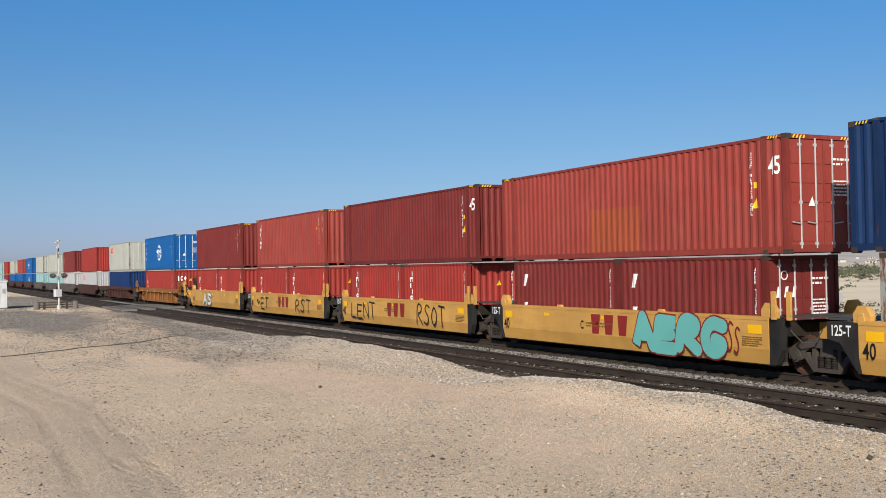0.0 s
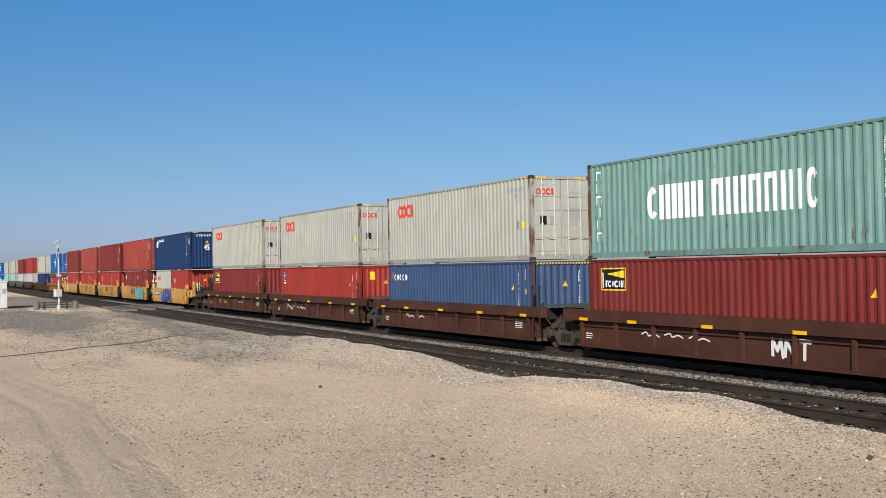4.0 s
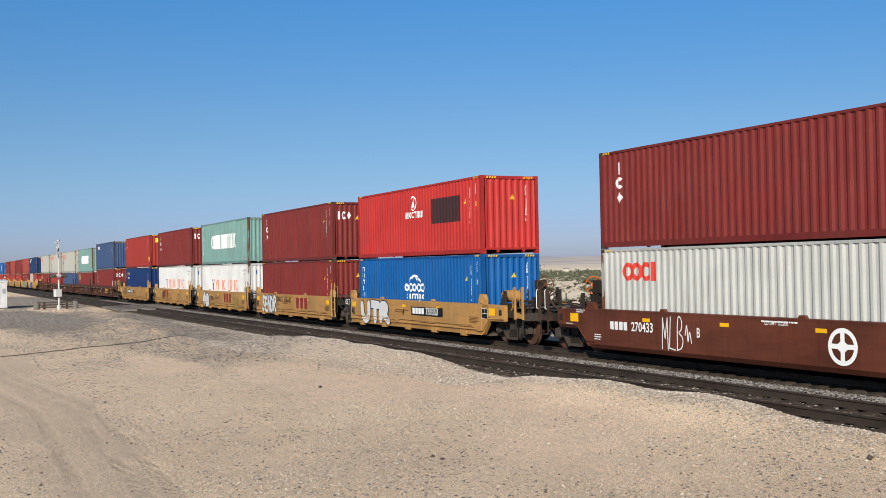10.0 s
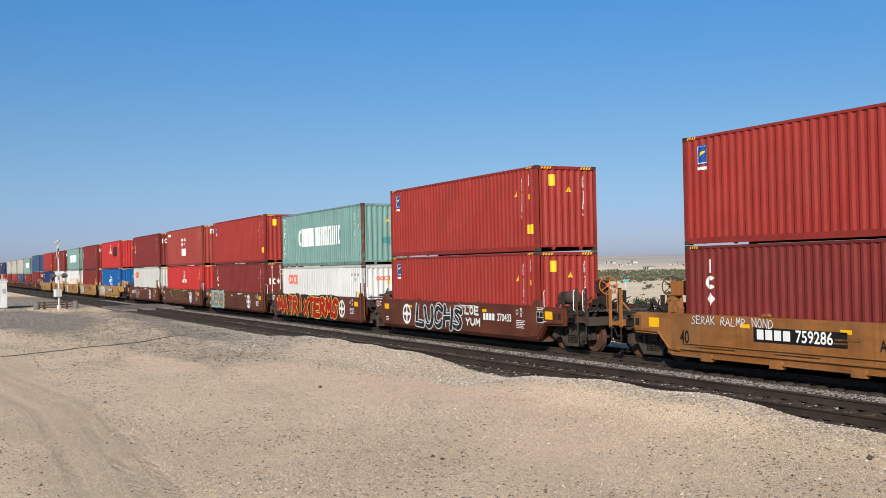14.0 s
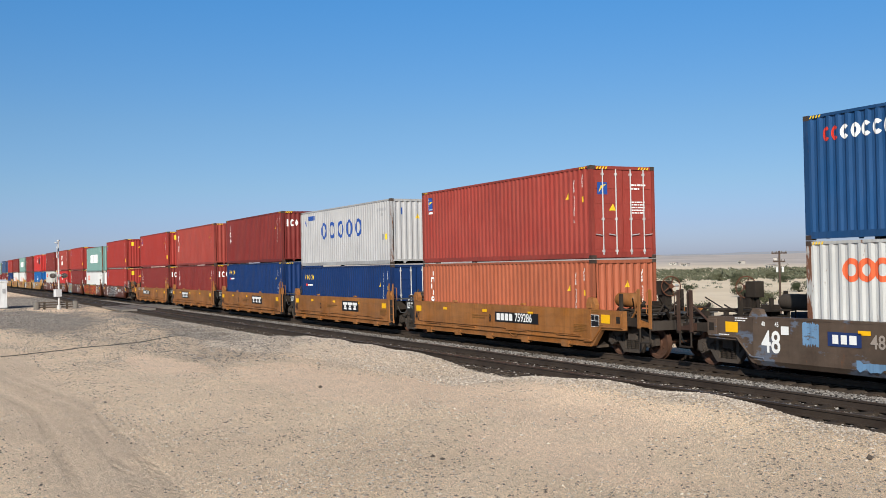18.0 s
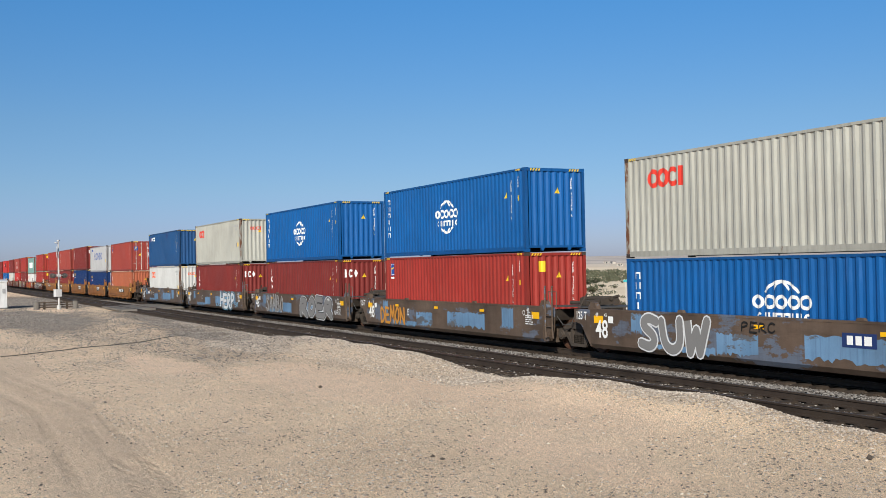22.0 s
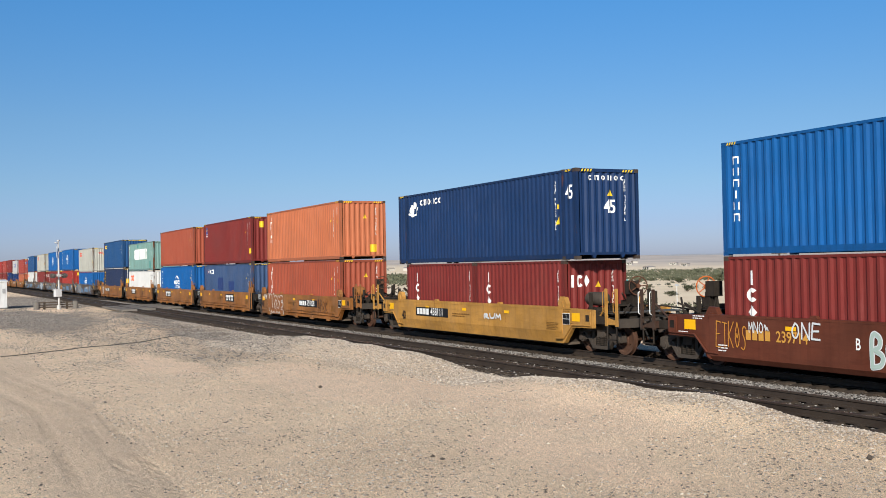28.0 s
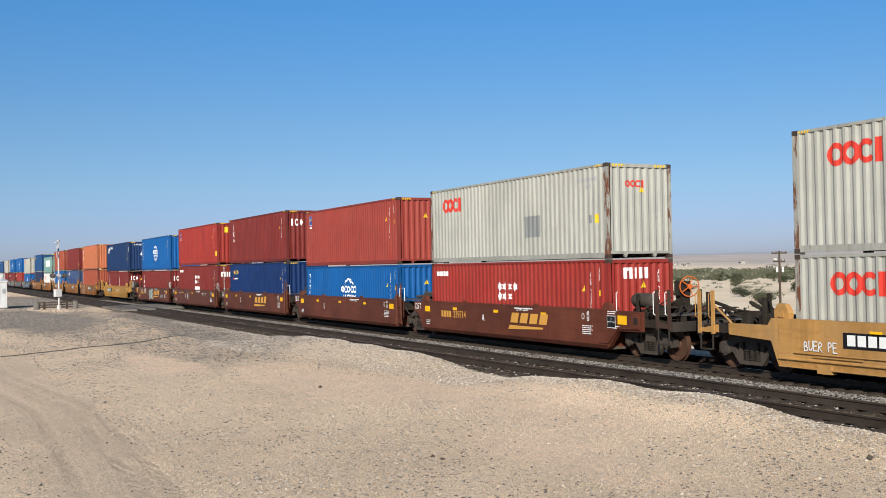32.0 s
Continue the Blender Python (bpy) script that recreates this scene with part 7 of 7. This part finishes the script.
stones("far_track_ballast", "oil-stained dark ballast under the train", DARK_STONE, np.stack([x, y, np.full(len(x), -0.215) + rng.uniform(-0.015, 0.012, len(x))], 1), rng.uniform(0.025, 0.05, len(x)), 7)
x, y = scatter(4200, -60, -6, 14.35, 17.1, 0.5)
stones("ballast_heaps", "lighter ballast stones lying between the ties", GREY_STONE, np.stack([x, y, np.full(len(x), -0.19)], 1), rng.uniform(0.02, 0.045, len(x)), 8)
for k, (px, py, r) in enumerate(((-14.8, 7.12, 0.06), (-14.5, 7.15, 0.05), (-10.9, 12.2, 0.09), (-6.9, 12.4, 0.14), (-24.6, 8.8, 0.07), (-15.6, 9.2, 0.05), (-30.6, 10.9, 0.12))):
    pts = np.array([(px, py, float(ground_z(px, py)) + r * 0.25)])
    o = stones("rock", "brown angular rock lying on the dirt", DARK_STONE if k in (0, 1, 2, 4) else PALE_STONE, pts, np.array([r]), 20 + k, 0.75)
    tagged(o, "", "rock", "loose rocks")
    o["kind"] = "thing"


# ---- tracks ----
TIE = surface("creosoted_tie_wood", (0.042, 0.031, 0.024), 0.85, 0, 0.35, 0, 0, 0.14, 0.5, 60.0, dust_col=(0.2, 0.16, 0.12))
RAIL = surface("rusty_rail_steel", (0.052, 0.038, 0.031), 0.65, 0.4, 0.2, 0, 0.15, 0.1)
RAILTOP = surface("worn_rail_head", (0.16, 0.12, 0.10), 0.38, 0.8, 0.15)


def rail_mesh(x0, x1):
    prof = [(-0.07, -0.17), (0.07, -0.17), (0.07, -0.155), (0.012, -0.135), (0.012, -0.045), (0.036, -0.035), (0.036, -0.006), (0.028, 0.0), (-0.028, 0.0), (-0.036, -0.006), (-0.036, -0.035), (-0.012, -0.045), (-0.012, -0.135), (-0.07, -0.155)]
    n = len(prof)
    return Shape().add([(x, y, z) for x in (x0, x1) for y, z in prof], [tuple(range(n)), tuple(range(2 * n - 1, n - 1, -1))] + [(i, (i + 1) % n, (i + 1) % n + n, i + n) for i in range(n)]).mesh("rail")


def railway_track(y0, label, split):
    t = thing("railway_track", pose(0, y0, 0), label, "railway track", "", "structure")
    tie = Shape().box(-0.115, 0.115, -1.3, 1.3, -0.34, -0.172).mesh("tie")
    plate = Shape()
    for s in (-1, 1):
        plate.box(-0.09, 0.09, s * 0.754 - 0.17, s * 0.754 + 0.17, -0.174, -0.160)
        for q in (-0.1, 0.1):
            plate.box(-0.02, 0.02, s * 0.754 + q - 0.02, s * 0.754 + q + 0.02, -0.162, -0.14)
    pm = plate.mesh("tie_plate")
    r = random.Random(int(y0 * 10))
    rest = Shape()
    for i in range(1700):
        x = -3.0 - i * 0.52 + r.uniform(-0.04, 0.04)
        if i < split:
            put("tie", tie, TIE, t, "", pose(x, r.uniform(-0.06, 0.06), r.uniform(-0.012, 0.006), 0, 0, r.uniform(-1.5, 1.5)))
            if i < 100:
                put("tie_plate", pm, RAIL, t, "", pose(x, 0, 0))
        elif i < 700:
            rest.box(x - 0.115, x + 0.115, -1.3, 1.3, -0.34, -0.172)
    if rest.v:
        me = bpy.data.meshes.new("far_ties")
        me.from_pydata(rest.v, [], rest.f)
        put("far_ties", me, TIE, t, "dark ties further down the line")["kind"] = "stuff"
    rm = rail_mesh(-2600, 400)
    hm = Shape().box(-2600, 400, -0.022, 0.022, 0.0005, 0.002).mesh("rail_head")
    for s in (-1, 1):
        rail = put("rail", rm, RAIL, t, "", pose(0, s * 0.754, 0))
        put("rail_head", hm, RAILTOP, rail, "worn shiny running strip")
    return t


railway_track(NEAR_Y, "empty railway track with rusty rails on dark stained ties", 200)
railway_track(LINE_Y, "railway track under the moving train", 40)

# ---- crossing, signal and cabinet down the line ----
PANEL = surface("grey_crossing_panel", (0.135, 0.125, 0.115), 0.85, 0, 0.2, 0, 0, 0.3, 0.3)
cross = thing("crossing_surface", pose(-87.5, NEAR_Y, 0), "grey crossing panels laid between the rails", "level crossing", "", "structure")
for yy, w in ((-1.45, 1.1), (0, 1.30), (1.45, 1.1), (2.7, 1.1), (4.16, 1.30)):
    for i in range(4):
        put("panel", cached(("xpanel", w), lambda: Shape().box(-1.22, 1.22, -w / 2, w / 2, -0.16, -0.012).mesh("panel")), PANEL, cross, "", pose(-3.75 + 2.5 * i - yy * 0.6, yy, 0))

SILVER = surface("silver_mast_paint", (0.55, 0.55, 0.54), 0.5, 0.1, 0.2, 0.5, 0.12, 0.15)
WHITEP = surface("white_cabinet_paint", (0.56, 0.57, 0.58), 0.5, 0, 0.08, 0.3, 0.02, 0.12)
BLACKP = surface("faded_black_signal_paint", (0.05, 0.05, 0.055), 0.5, 0, 0.2, 0, 0, 0.3)
sig = thing("crossing_signal", pose(-92.2, 10.35, float(ground_z(-92.2, 10.35)), 0, 0, -70), "white crossing signal mast with twin lamps and crossbuck", "crossing signal")
put("mast", Shape().rod((0, 0, 0), (0, 0, 5.65), 0.075, 12, 0.06).rod((0, 0, 5.65), (0, 0, 5.75), 0.11, 12).rod((0, 0, 0.0), (0, 0, 0.35), 0.17, 12).mesh("mast"), SILVER, sig)
xb = Shape()
for a in (45, -45):
    c, s = cos(radians(a)), sin(radians(a))
    xb.slab([(-0.6 * c + 0.11 * s, 4.75 - 0.6 * s - 0.11 * c), (0.6 * c + 0.11 * s, 4.75 + 0.6 * s - 0.11 * c), (0.6 * c - 0.11 * s, 4.75 + 0.6 * s + 0.11 * c), (-0.6 * c - 0.11 * s, 4.75 - 0.6 * s + 0.11 * c)], -0.14 - 0.012 * (a > 0), -0.128 - 0.012 * (a > 0))
put("crossbuck", xb.mesh("crossbuck"), WHITEP, sig, "white crossed boards", pose(0, 0, 0, 0, 0, 67))
put("lamp_arm", Shape().rod((-0.58, 0, 2.78), (0.58, 0, 2.78), 0.035, 8).box(-0.14, 0.14, -0.12, 0.12, 2.68, 2.9).mesh("lamp_arm"), SILVER, sig)
for t in (-0.5, 0.5):
    for q in (-1, 1):
        bk = put("lamp_backing", Shape().rod((t, q * 0.10, 2.78), (t, q * 0.13, 2.78), 0.2, 20).mesh("lamp_backing"), BLACKP, sig, "black round lamp backing")
        put("lamp_hood", Shape().rod((t, q * 0.13, 2.80), (t, q * 0.36, 2.80), 0.13, 14, 0.115).mesh("lamp_hood"), BLACKP, bk)
put("control_box", Shape().box(-0.16, 0.34, -0.24, 0.20, 1.05, 1.62).box(-0.19, 0.37, -0.27, 0.23, 1.62, 1.66).mesh("control_box"), WHITEP, sig, "white control box")
put("bell", Shape().lathe([(5.45, 0.02), (5.48, 0.13), (5.52, 0.15), (5.55, 0.05)], 12, "z").moved(0.2, 0, 0).mesh("bell", True), SILVER, sig)
CONC = surface("grey_concrete", (0.13, 0.125, 0.12), 0.9, 0, 0.15, 0.2, 0, 0.2, 0.4)
barr = thing("crash_barrier", pose(-92.3, 10.2, float(ground_z(-92.3, 10.2)), 0, 0, 96), "grey guard barrier round the signal base", "barrier")
for t in (-1.55, 1.55):
    put("bollard", cached("bollard", lambda: Shape().rod((0, 0, -0.05), (0, 0, 0.62), 0.24, 14).rod((0, 0, 0.62), (0, 0, 0.66), 0.2, 14).mesh("bollard")), CONC, barr, "", pose(t, 0.3, 0))
for z in (0.12, 0.32, 0.52):
    put("rail_beam", cached("rbeam", lambda: Shape().box(-1.5, 1.5, -0.05, 0.05, 0, 0.1).mesh("rail_beam")), surface("brown_post", (0.075, 0.058, 0.045), 0.8), barr, "", pose(0, 0.3, z))
for t in (-0.9, 0.9):
    put("barrier_post", cached("bpost", lambda: Shape().box(-0.08, 0.08, -0.08, 0.08, -0.05, 0.66).mesh("barrier_post")), surface("brown_post", (0.075, 0.058, 0.045), 0.8), barr, "", pose(t, 0.42, 0))
cab = thing("equipment_cabinet", pose(-99.6, 5.75, float(ground_z(-99.6, 5.75)), 0, 0, 4), "white sheet-metal signal cabinet on a plinth", "cabinet")
put("body", Shape().box(-1.1, 1.1, -1.0, 1.0, 0.12, 2.35).mesh("body"), WHITEP, cab)
put("roof", Shape().slab([(-1.18, 2.35), (1.18, 2.35), (1.18, 2.42), (0, 2.55), (-1.18, 2.42)], -1.08, 1.08).mesh("roof"), WHITEP, cab)
put("plinth", Shape().box(-1.15, 1.15, -1.05, 1.05, -0.1, 0.12).mesh("plinth"), CONC, cab)
put("door", Shape().box(1.1, 1.13, -0.6, 0.5, 0.2, 2.15).mesh("door"), WHITEP, cab)
put("vent", Shape().box(1.13, 1.15, -0.35, 0.25, 1.7, 1.95).box(1.13, 1.15, 0.62, 0.86, 1.35, 1.75).mesh("vent"), GREYMARK, cab, "grey louvred vent")
# thin black tube standing in for the shadow in a jagged ground crack
crack_line = thing("ground_crack", pose(0, 0, 0), "dark line for the shaded crack across the dirt", "cable")
pts = [(-40.9 - 5.3 * i / 24, 2.6 + 7.6 * i / 24 + 0.10 * sin(i * 1.1) + 0.05 * sin(i * 2.7)) for i in range(25)]
put("cable_run", Shape().path([(a, b, float(ground_z(a, b)) + 0.006) for a, b in pts], 0.02, 5).mesh("cable_run"), RUBBER, crack_line)


# ---- behind the line: pole, scrub, sheds and hills ----
POLEWOOD = surface("weathered_pole_wood", (0.075, 0.052, 0.040), 0.9, 0, 0.2, 0.3)


def utility_pole(x, y, h):
    z = float(ground_z(x, y))
    p = thing("utility_pole", pose(x, y, z, 0, 0, 35), "dark wooden utility pole with crossarms", "utility pole", "utility poles")
    put("pole", Shape().rod((0, 0, -0.2), (0, 0, h), 0.13, 10, 0.09).mesh("pole"), POLEWOOD, p)
    for zz, w in ((h - 0.2, 0.7), (h - 1.0, 0.55)):
        a = put("crossarm", Shape().box(-w, w, -0.16, -0.06, zz - 0.06, zz + 0.06).mesh("crossarm"), POLEWOOD, p)
        for k in (-0.9, -0.35, 0.35, 0.9):
            put("insulator", Shape().rod((k * w, -0.11, zz + 0.06), (k * w, -0.11, zz + 0.2), 0.045, 8).mesh("insulator"), CONC, a)
    for k in (-0.26, 0.26):
        put("transformer", Shape().rod((k, 0.2, h - 2.0), (k, 0.2, h - 1.5), 0.11, 12).mesh("transformer"), WHITEP, p, "pale round transformer")


utility_pole(-75.0, 72.8, 8.25)
utility_pole(-150.0, 190.0, 8.5)

LEAF = [surface("dusty_scrub_leaf", (0.070, 0.078, 0.042), 0.8, 0, 0.3, dust_col=(0.2, 0.18, 0.12), dust=0.3), surface("olive_scrub_leaf", (0.050, 0.060, 0.032), 0.8, 0, 0.3), surface("dark_tree_leaf", (0.035, 0.055, 0.028), 0.8, 0, 0.3)]


def bush_mesh(seed, w, h, n, leaf):
    """Twigs and many small leaves in uneven clumps."""
    r = np.random.default_rng(seed)
    cl = r.normal(0, 1, (14, 3)) * (w * 0.20, w * 0.20, h * 0.15) + (0, 0, h * 0.42)
    c = cl[r.integers(0, 14, n)] + r.normal(0, 1, (n, 3)) * (w * 0.075, w * 0.075, h * 0.10)
    c[:, 2] = np.abs(c[:, 2]) + 0.02
    d = r.normal(0, 1, (n, 2, 3))
    d /= np.linalg.norm(d, axis=2, keepdims=True)
    s = r.uniform(0.5, 1.3, (n, 1)) * leaf
    v = np.stack([c - d[:, 0] * s, c + d[:, 1] * s * 0.6, c + d[:, 0] * s, c - d[:, 1] * s * 0.6], 1).reshape(-1, 3)
    me = bpy.data.meshes.new("foliage")
    me.from_pydata(v.tolist(), [], np.arange(4 * n).reshape(n, 4).tolist())
    return me


def twig_mesh(seed, w, h):
    r = random.Random(seed)
    s = Shape()
    for i in range(7):
        a, k = r.uniform(0, 6.28), r.uniform(0.2, 0.42)
        s.rod((0, 0, -0.05), (cos(a) * w * k, sin(a) * w * k, h * r.uniform(0.45, 0.8)), 0.035, 5, 0.01)
    return s.mesh("twigs")


BUSHES = [(bush_mesh(50 + i, 2.6, 1.4, 2600, 0.065), twig_mesh(70 + i, 2.6, 1.5)) for i in range(5)]


def bush(x, y, k, i):
    b = thing("desert_bush", pose(x, y, float(ground_z(x, y)), 0, 0, i * 47.0) @ Matrix.Scale(1, 4), "dusty green desert bush on pale sand", "bush", "scrub behind the line")
    f, t = BUSHES[i % 5]
    put("foliage", f, LEAF[i % 2], b).scale = (k, k, k)
    put("twigs", t, POLEWOOD, b).scale = (k, k, k)


r = random.Random(9)
for i in range(120):
    d = 130 + 330 * r.random() ** 0.75
    a = radians(r.uniform(20, 62))
    bush(-d * cos(a), d * sin(a), r.choice((0.6, 0.8, 1.1, 1.5, 2.1)) * r.uniform(0.8, 1.1), i)
# the belt of far trees and scrub
rg = np.random.default_rng(12)
fv, ff = [], []
for i in range(10500):
    d = 430 + 420 * rg.uniform() ** 0.9 if i < 9500 else 110 + 320 * rg.uniform()
    a = radians(rg.uniform(4, 64))
    x, y = -d * cos(a), d * sin(a)
    if y < 60:
        continue
    clump = 0.5 + 0.5 * sin(x * 0.021 + 2) * sin(y * 0.017 + x * 0.008)
    if rg.uniform() > (0.45 if d > 520 else 0.12) + 0.7 * clump:
        continue
    h = rg.uniform(0.7, 1.5) * (1 if d > 400 else 0.5) * (2.4 if rg.uniform() < 0.03 else 1)
    z = float(ground_z(x, y))
    w = h * rg.uniform(1.4, 3.2)
    for k in range(16):
        c = np.array([x, y, z]) + rg.normal(0, 1, 3) * (w * 0.42, w * 0.42, h * 0.2) + (0, 0, h * 0.42)
        c[2] = max(c[2], z)
        q = rg.normal(0, 1, (4, 3)) * 0.24 * h
        n = len(fv)
        fv += (c + q).tolist()
        ff += [(n, n + 1, n + 2), (n, n + 2, n + 3), (n + 1, n + 2, n + 3), (n, n + 1, n + 3)]
sc = bpy.data.meshes.new("scrub_belt")
sc.from_pydata(fv, [], ff)
sc.materials.append(surface("far_scrub_leaf", (0.105, 0.110, 0.070), 0.9, 0, 0.3))
tagged(new("scrub_belt", sc), "belt of olive-green scrub and low trees far off", "scrub", "", "stuff")

SIGN_BACK = surface("grey_sign_metal", (0.34, 0.36, 0.37), 0.5, 0.3, 0.1)


def road_sign(name, x, y, z, side, rows, label, material):
    """A flat sign on a thin post: a diamond where rows is 4, else a small plate."""
    g = float(ground_z(x, y))
    p = thing(name, pose(x, y, g, 0, 0, 42), label, "road sign", "signs behind the line")
    put("post", Shape().box(-0.03, 0.03, 0.0, 0.05, -0.2, z - g + side * 0.4).mesh("post"), BARSTEEL, p)
    pts = [(0, -side), (side, 0), (0, side), (-side, 0)] if rows == 4 else [(-side, -side * 0.5), (side, -side * 0.5), (side, side * 0.5), (-side, side * 0.5)]
    put("plate", Shape().slab([(a, b + z - g) for a, b in pts], -0.02, 0.0).mesh("plate"), material, p)


road_sign("warning_sign", -24.4, 26.0, 1.55, 0.30, 4, "grey back of a diamond-shaped road sign", SIGN_BACK)
road_sign("street_sign", -81.8, 60.0, 1.10, 0.22, 2, "small turquoise sign plate on a thin post", surface("turquoise_sign_paint", (0.05, 0.38, 0.42), 0.5))
road_sign("street_sign", -74.3, 60.0, 0.75, 0.16, 2, "small pale sign plate on a thin post", SIGN_BACK)

STUCCO = surface("pale_stucco", (0.46, 0.43, 0.38), 0.9, 0, 0.08, 0.1)
ROOFING = surface("grey_roofing", (0.30, 0.27, 0.25), 0.9, 0, 0.1)
GLASSY = surface("dark_window_glass", (0.03, 0.035, 0.04), 0.15)


def house(x, y, w, d, h, a, i):
    z = float(ground_z(x, y))
    b = thing("desert_house", pose(x, y, z, 0, 0, a), "small pale stucco building among far scrub", "house", "far buildings")
    put("wall", Shape().box(-w / 2, w / 2, -d / 2, d / 2, -0.5, h).mesh("wall"), STUCCO, b)
    put("roof", Shape().slab([(-w / 2 - 0.4, h), (w / 2 + 0.4, h), (w / 2 + 0.4, h + 0.15), (0, h + 0.25 + w * 0.09), (-w / 2 - 0.4, h + 0.15)], -d / 2 - 0.4, d / 2 + 0.4).mesh("roof"), ROOFING, b)
    for k in (-0.28, 0.0, 0.28):
        put("window" if k else "door", Shape().box(k * w - 0.6, k * w + 0.6, -d / 2 - 0.06, -d / 2 + 0.02, 0.9 if k else 0, 2.1).mesh("opening"), GLASSY, b)


for i in range(34):
    d = r.uniform(800, 1500)
    a = radians(r.uniform(22, 60))
    house(-d * cos(a), d * sin(a), r.uniform(5, 10), r.uniform(4, 7), r.uniform(2.2, 2.9), r.uniform(-60, 60), i)

# distance haze is painted into the hills' pale grey-blue base colour
HILL = surface("haze_painted_desert_hill", (0.40, 0.405, 0.425), 1.0, 0, 0.12, 0, 0, 0.08, 0.0)


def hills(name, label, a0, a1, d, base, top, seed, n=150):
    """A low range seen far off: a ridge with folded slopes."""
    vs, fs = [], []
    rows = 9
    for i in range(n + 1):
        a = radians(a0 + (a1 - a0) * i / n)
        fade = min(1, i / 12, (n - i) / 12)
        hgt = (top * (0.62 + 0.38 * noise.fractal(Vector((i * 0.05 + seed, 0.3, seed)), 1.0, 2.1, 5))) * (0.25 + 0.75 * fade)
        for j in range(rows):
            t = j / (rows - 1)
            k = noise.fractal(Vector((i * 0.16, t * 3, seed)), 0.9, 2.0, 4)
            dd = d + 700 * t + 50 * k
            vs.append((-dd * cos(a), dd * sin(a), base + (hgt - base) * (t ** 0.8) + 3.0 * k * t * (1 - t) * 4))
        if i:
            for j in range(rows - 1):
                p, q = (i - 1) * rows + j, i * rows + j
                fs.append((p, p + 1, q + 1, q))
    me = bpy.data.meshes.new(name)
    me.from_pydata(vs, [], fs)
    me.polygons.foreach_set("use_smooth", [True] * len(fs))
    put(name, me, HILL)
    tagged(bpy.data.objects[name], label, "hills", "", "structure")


hills("hills_far", "long low range of pinkish desert hills with haze in their colour", 12, 70, 3200, 8, 44, 3.0)
hills("hills_line_end", "low hills at the end of the line with haze in their colour", -4, 9, 3300, -4, 42, 7.0, 60)


# ---- what moves ----
def travelled(t):
    """Metres that the train has gone towards -x since the start."""
    return 19.3605 * t + 0.006665 * t * t


def motions():
    times = [0, 4, 8, 12, 16, 20, 24, 28, 32]
    for ob, u, z in MOVING:
        walk(ob, [(t, pose(u - travelled(t), LINE_Y, z)) for t in times])
    # wheels turn while they pass the near stretch, a row for each thirtieth of a second
    dt = 1.0 / FPS
    for ob, x, u in SPINNING:
        start = pose(x, 0, WHEEL_R)
        inside = [i for i in range(32 * FPS + 1) if -46.0 < u - travelled(i * dt) < -14.0]
        if not inside or inside[0] == inside[-1]:
            walk(ob, [(0, start), (32, start)])
            continue
        a, b = inside[0], inside[-1]
        turn = lambda i: -(travelled(i * dt) - travelled(a * dt)) / WHEEL_R
        rows = [(0, start)] if a > 0 else []
        rows += [(i * dt, start @ Matrix.Rotation(turn(i), 4, 'Y')) for i in range(a, b + 1)]
        if b < 32 * FPS:
            rows.append((32, rows[-1][1]))
        walk(ob, rows)


motions()
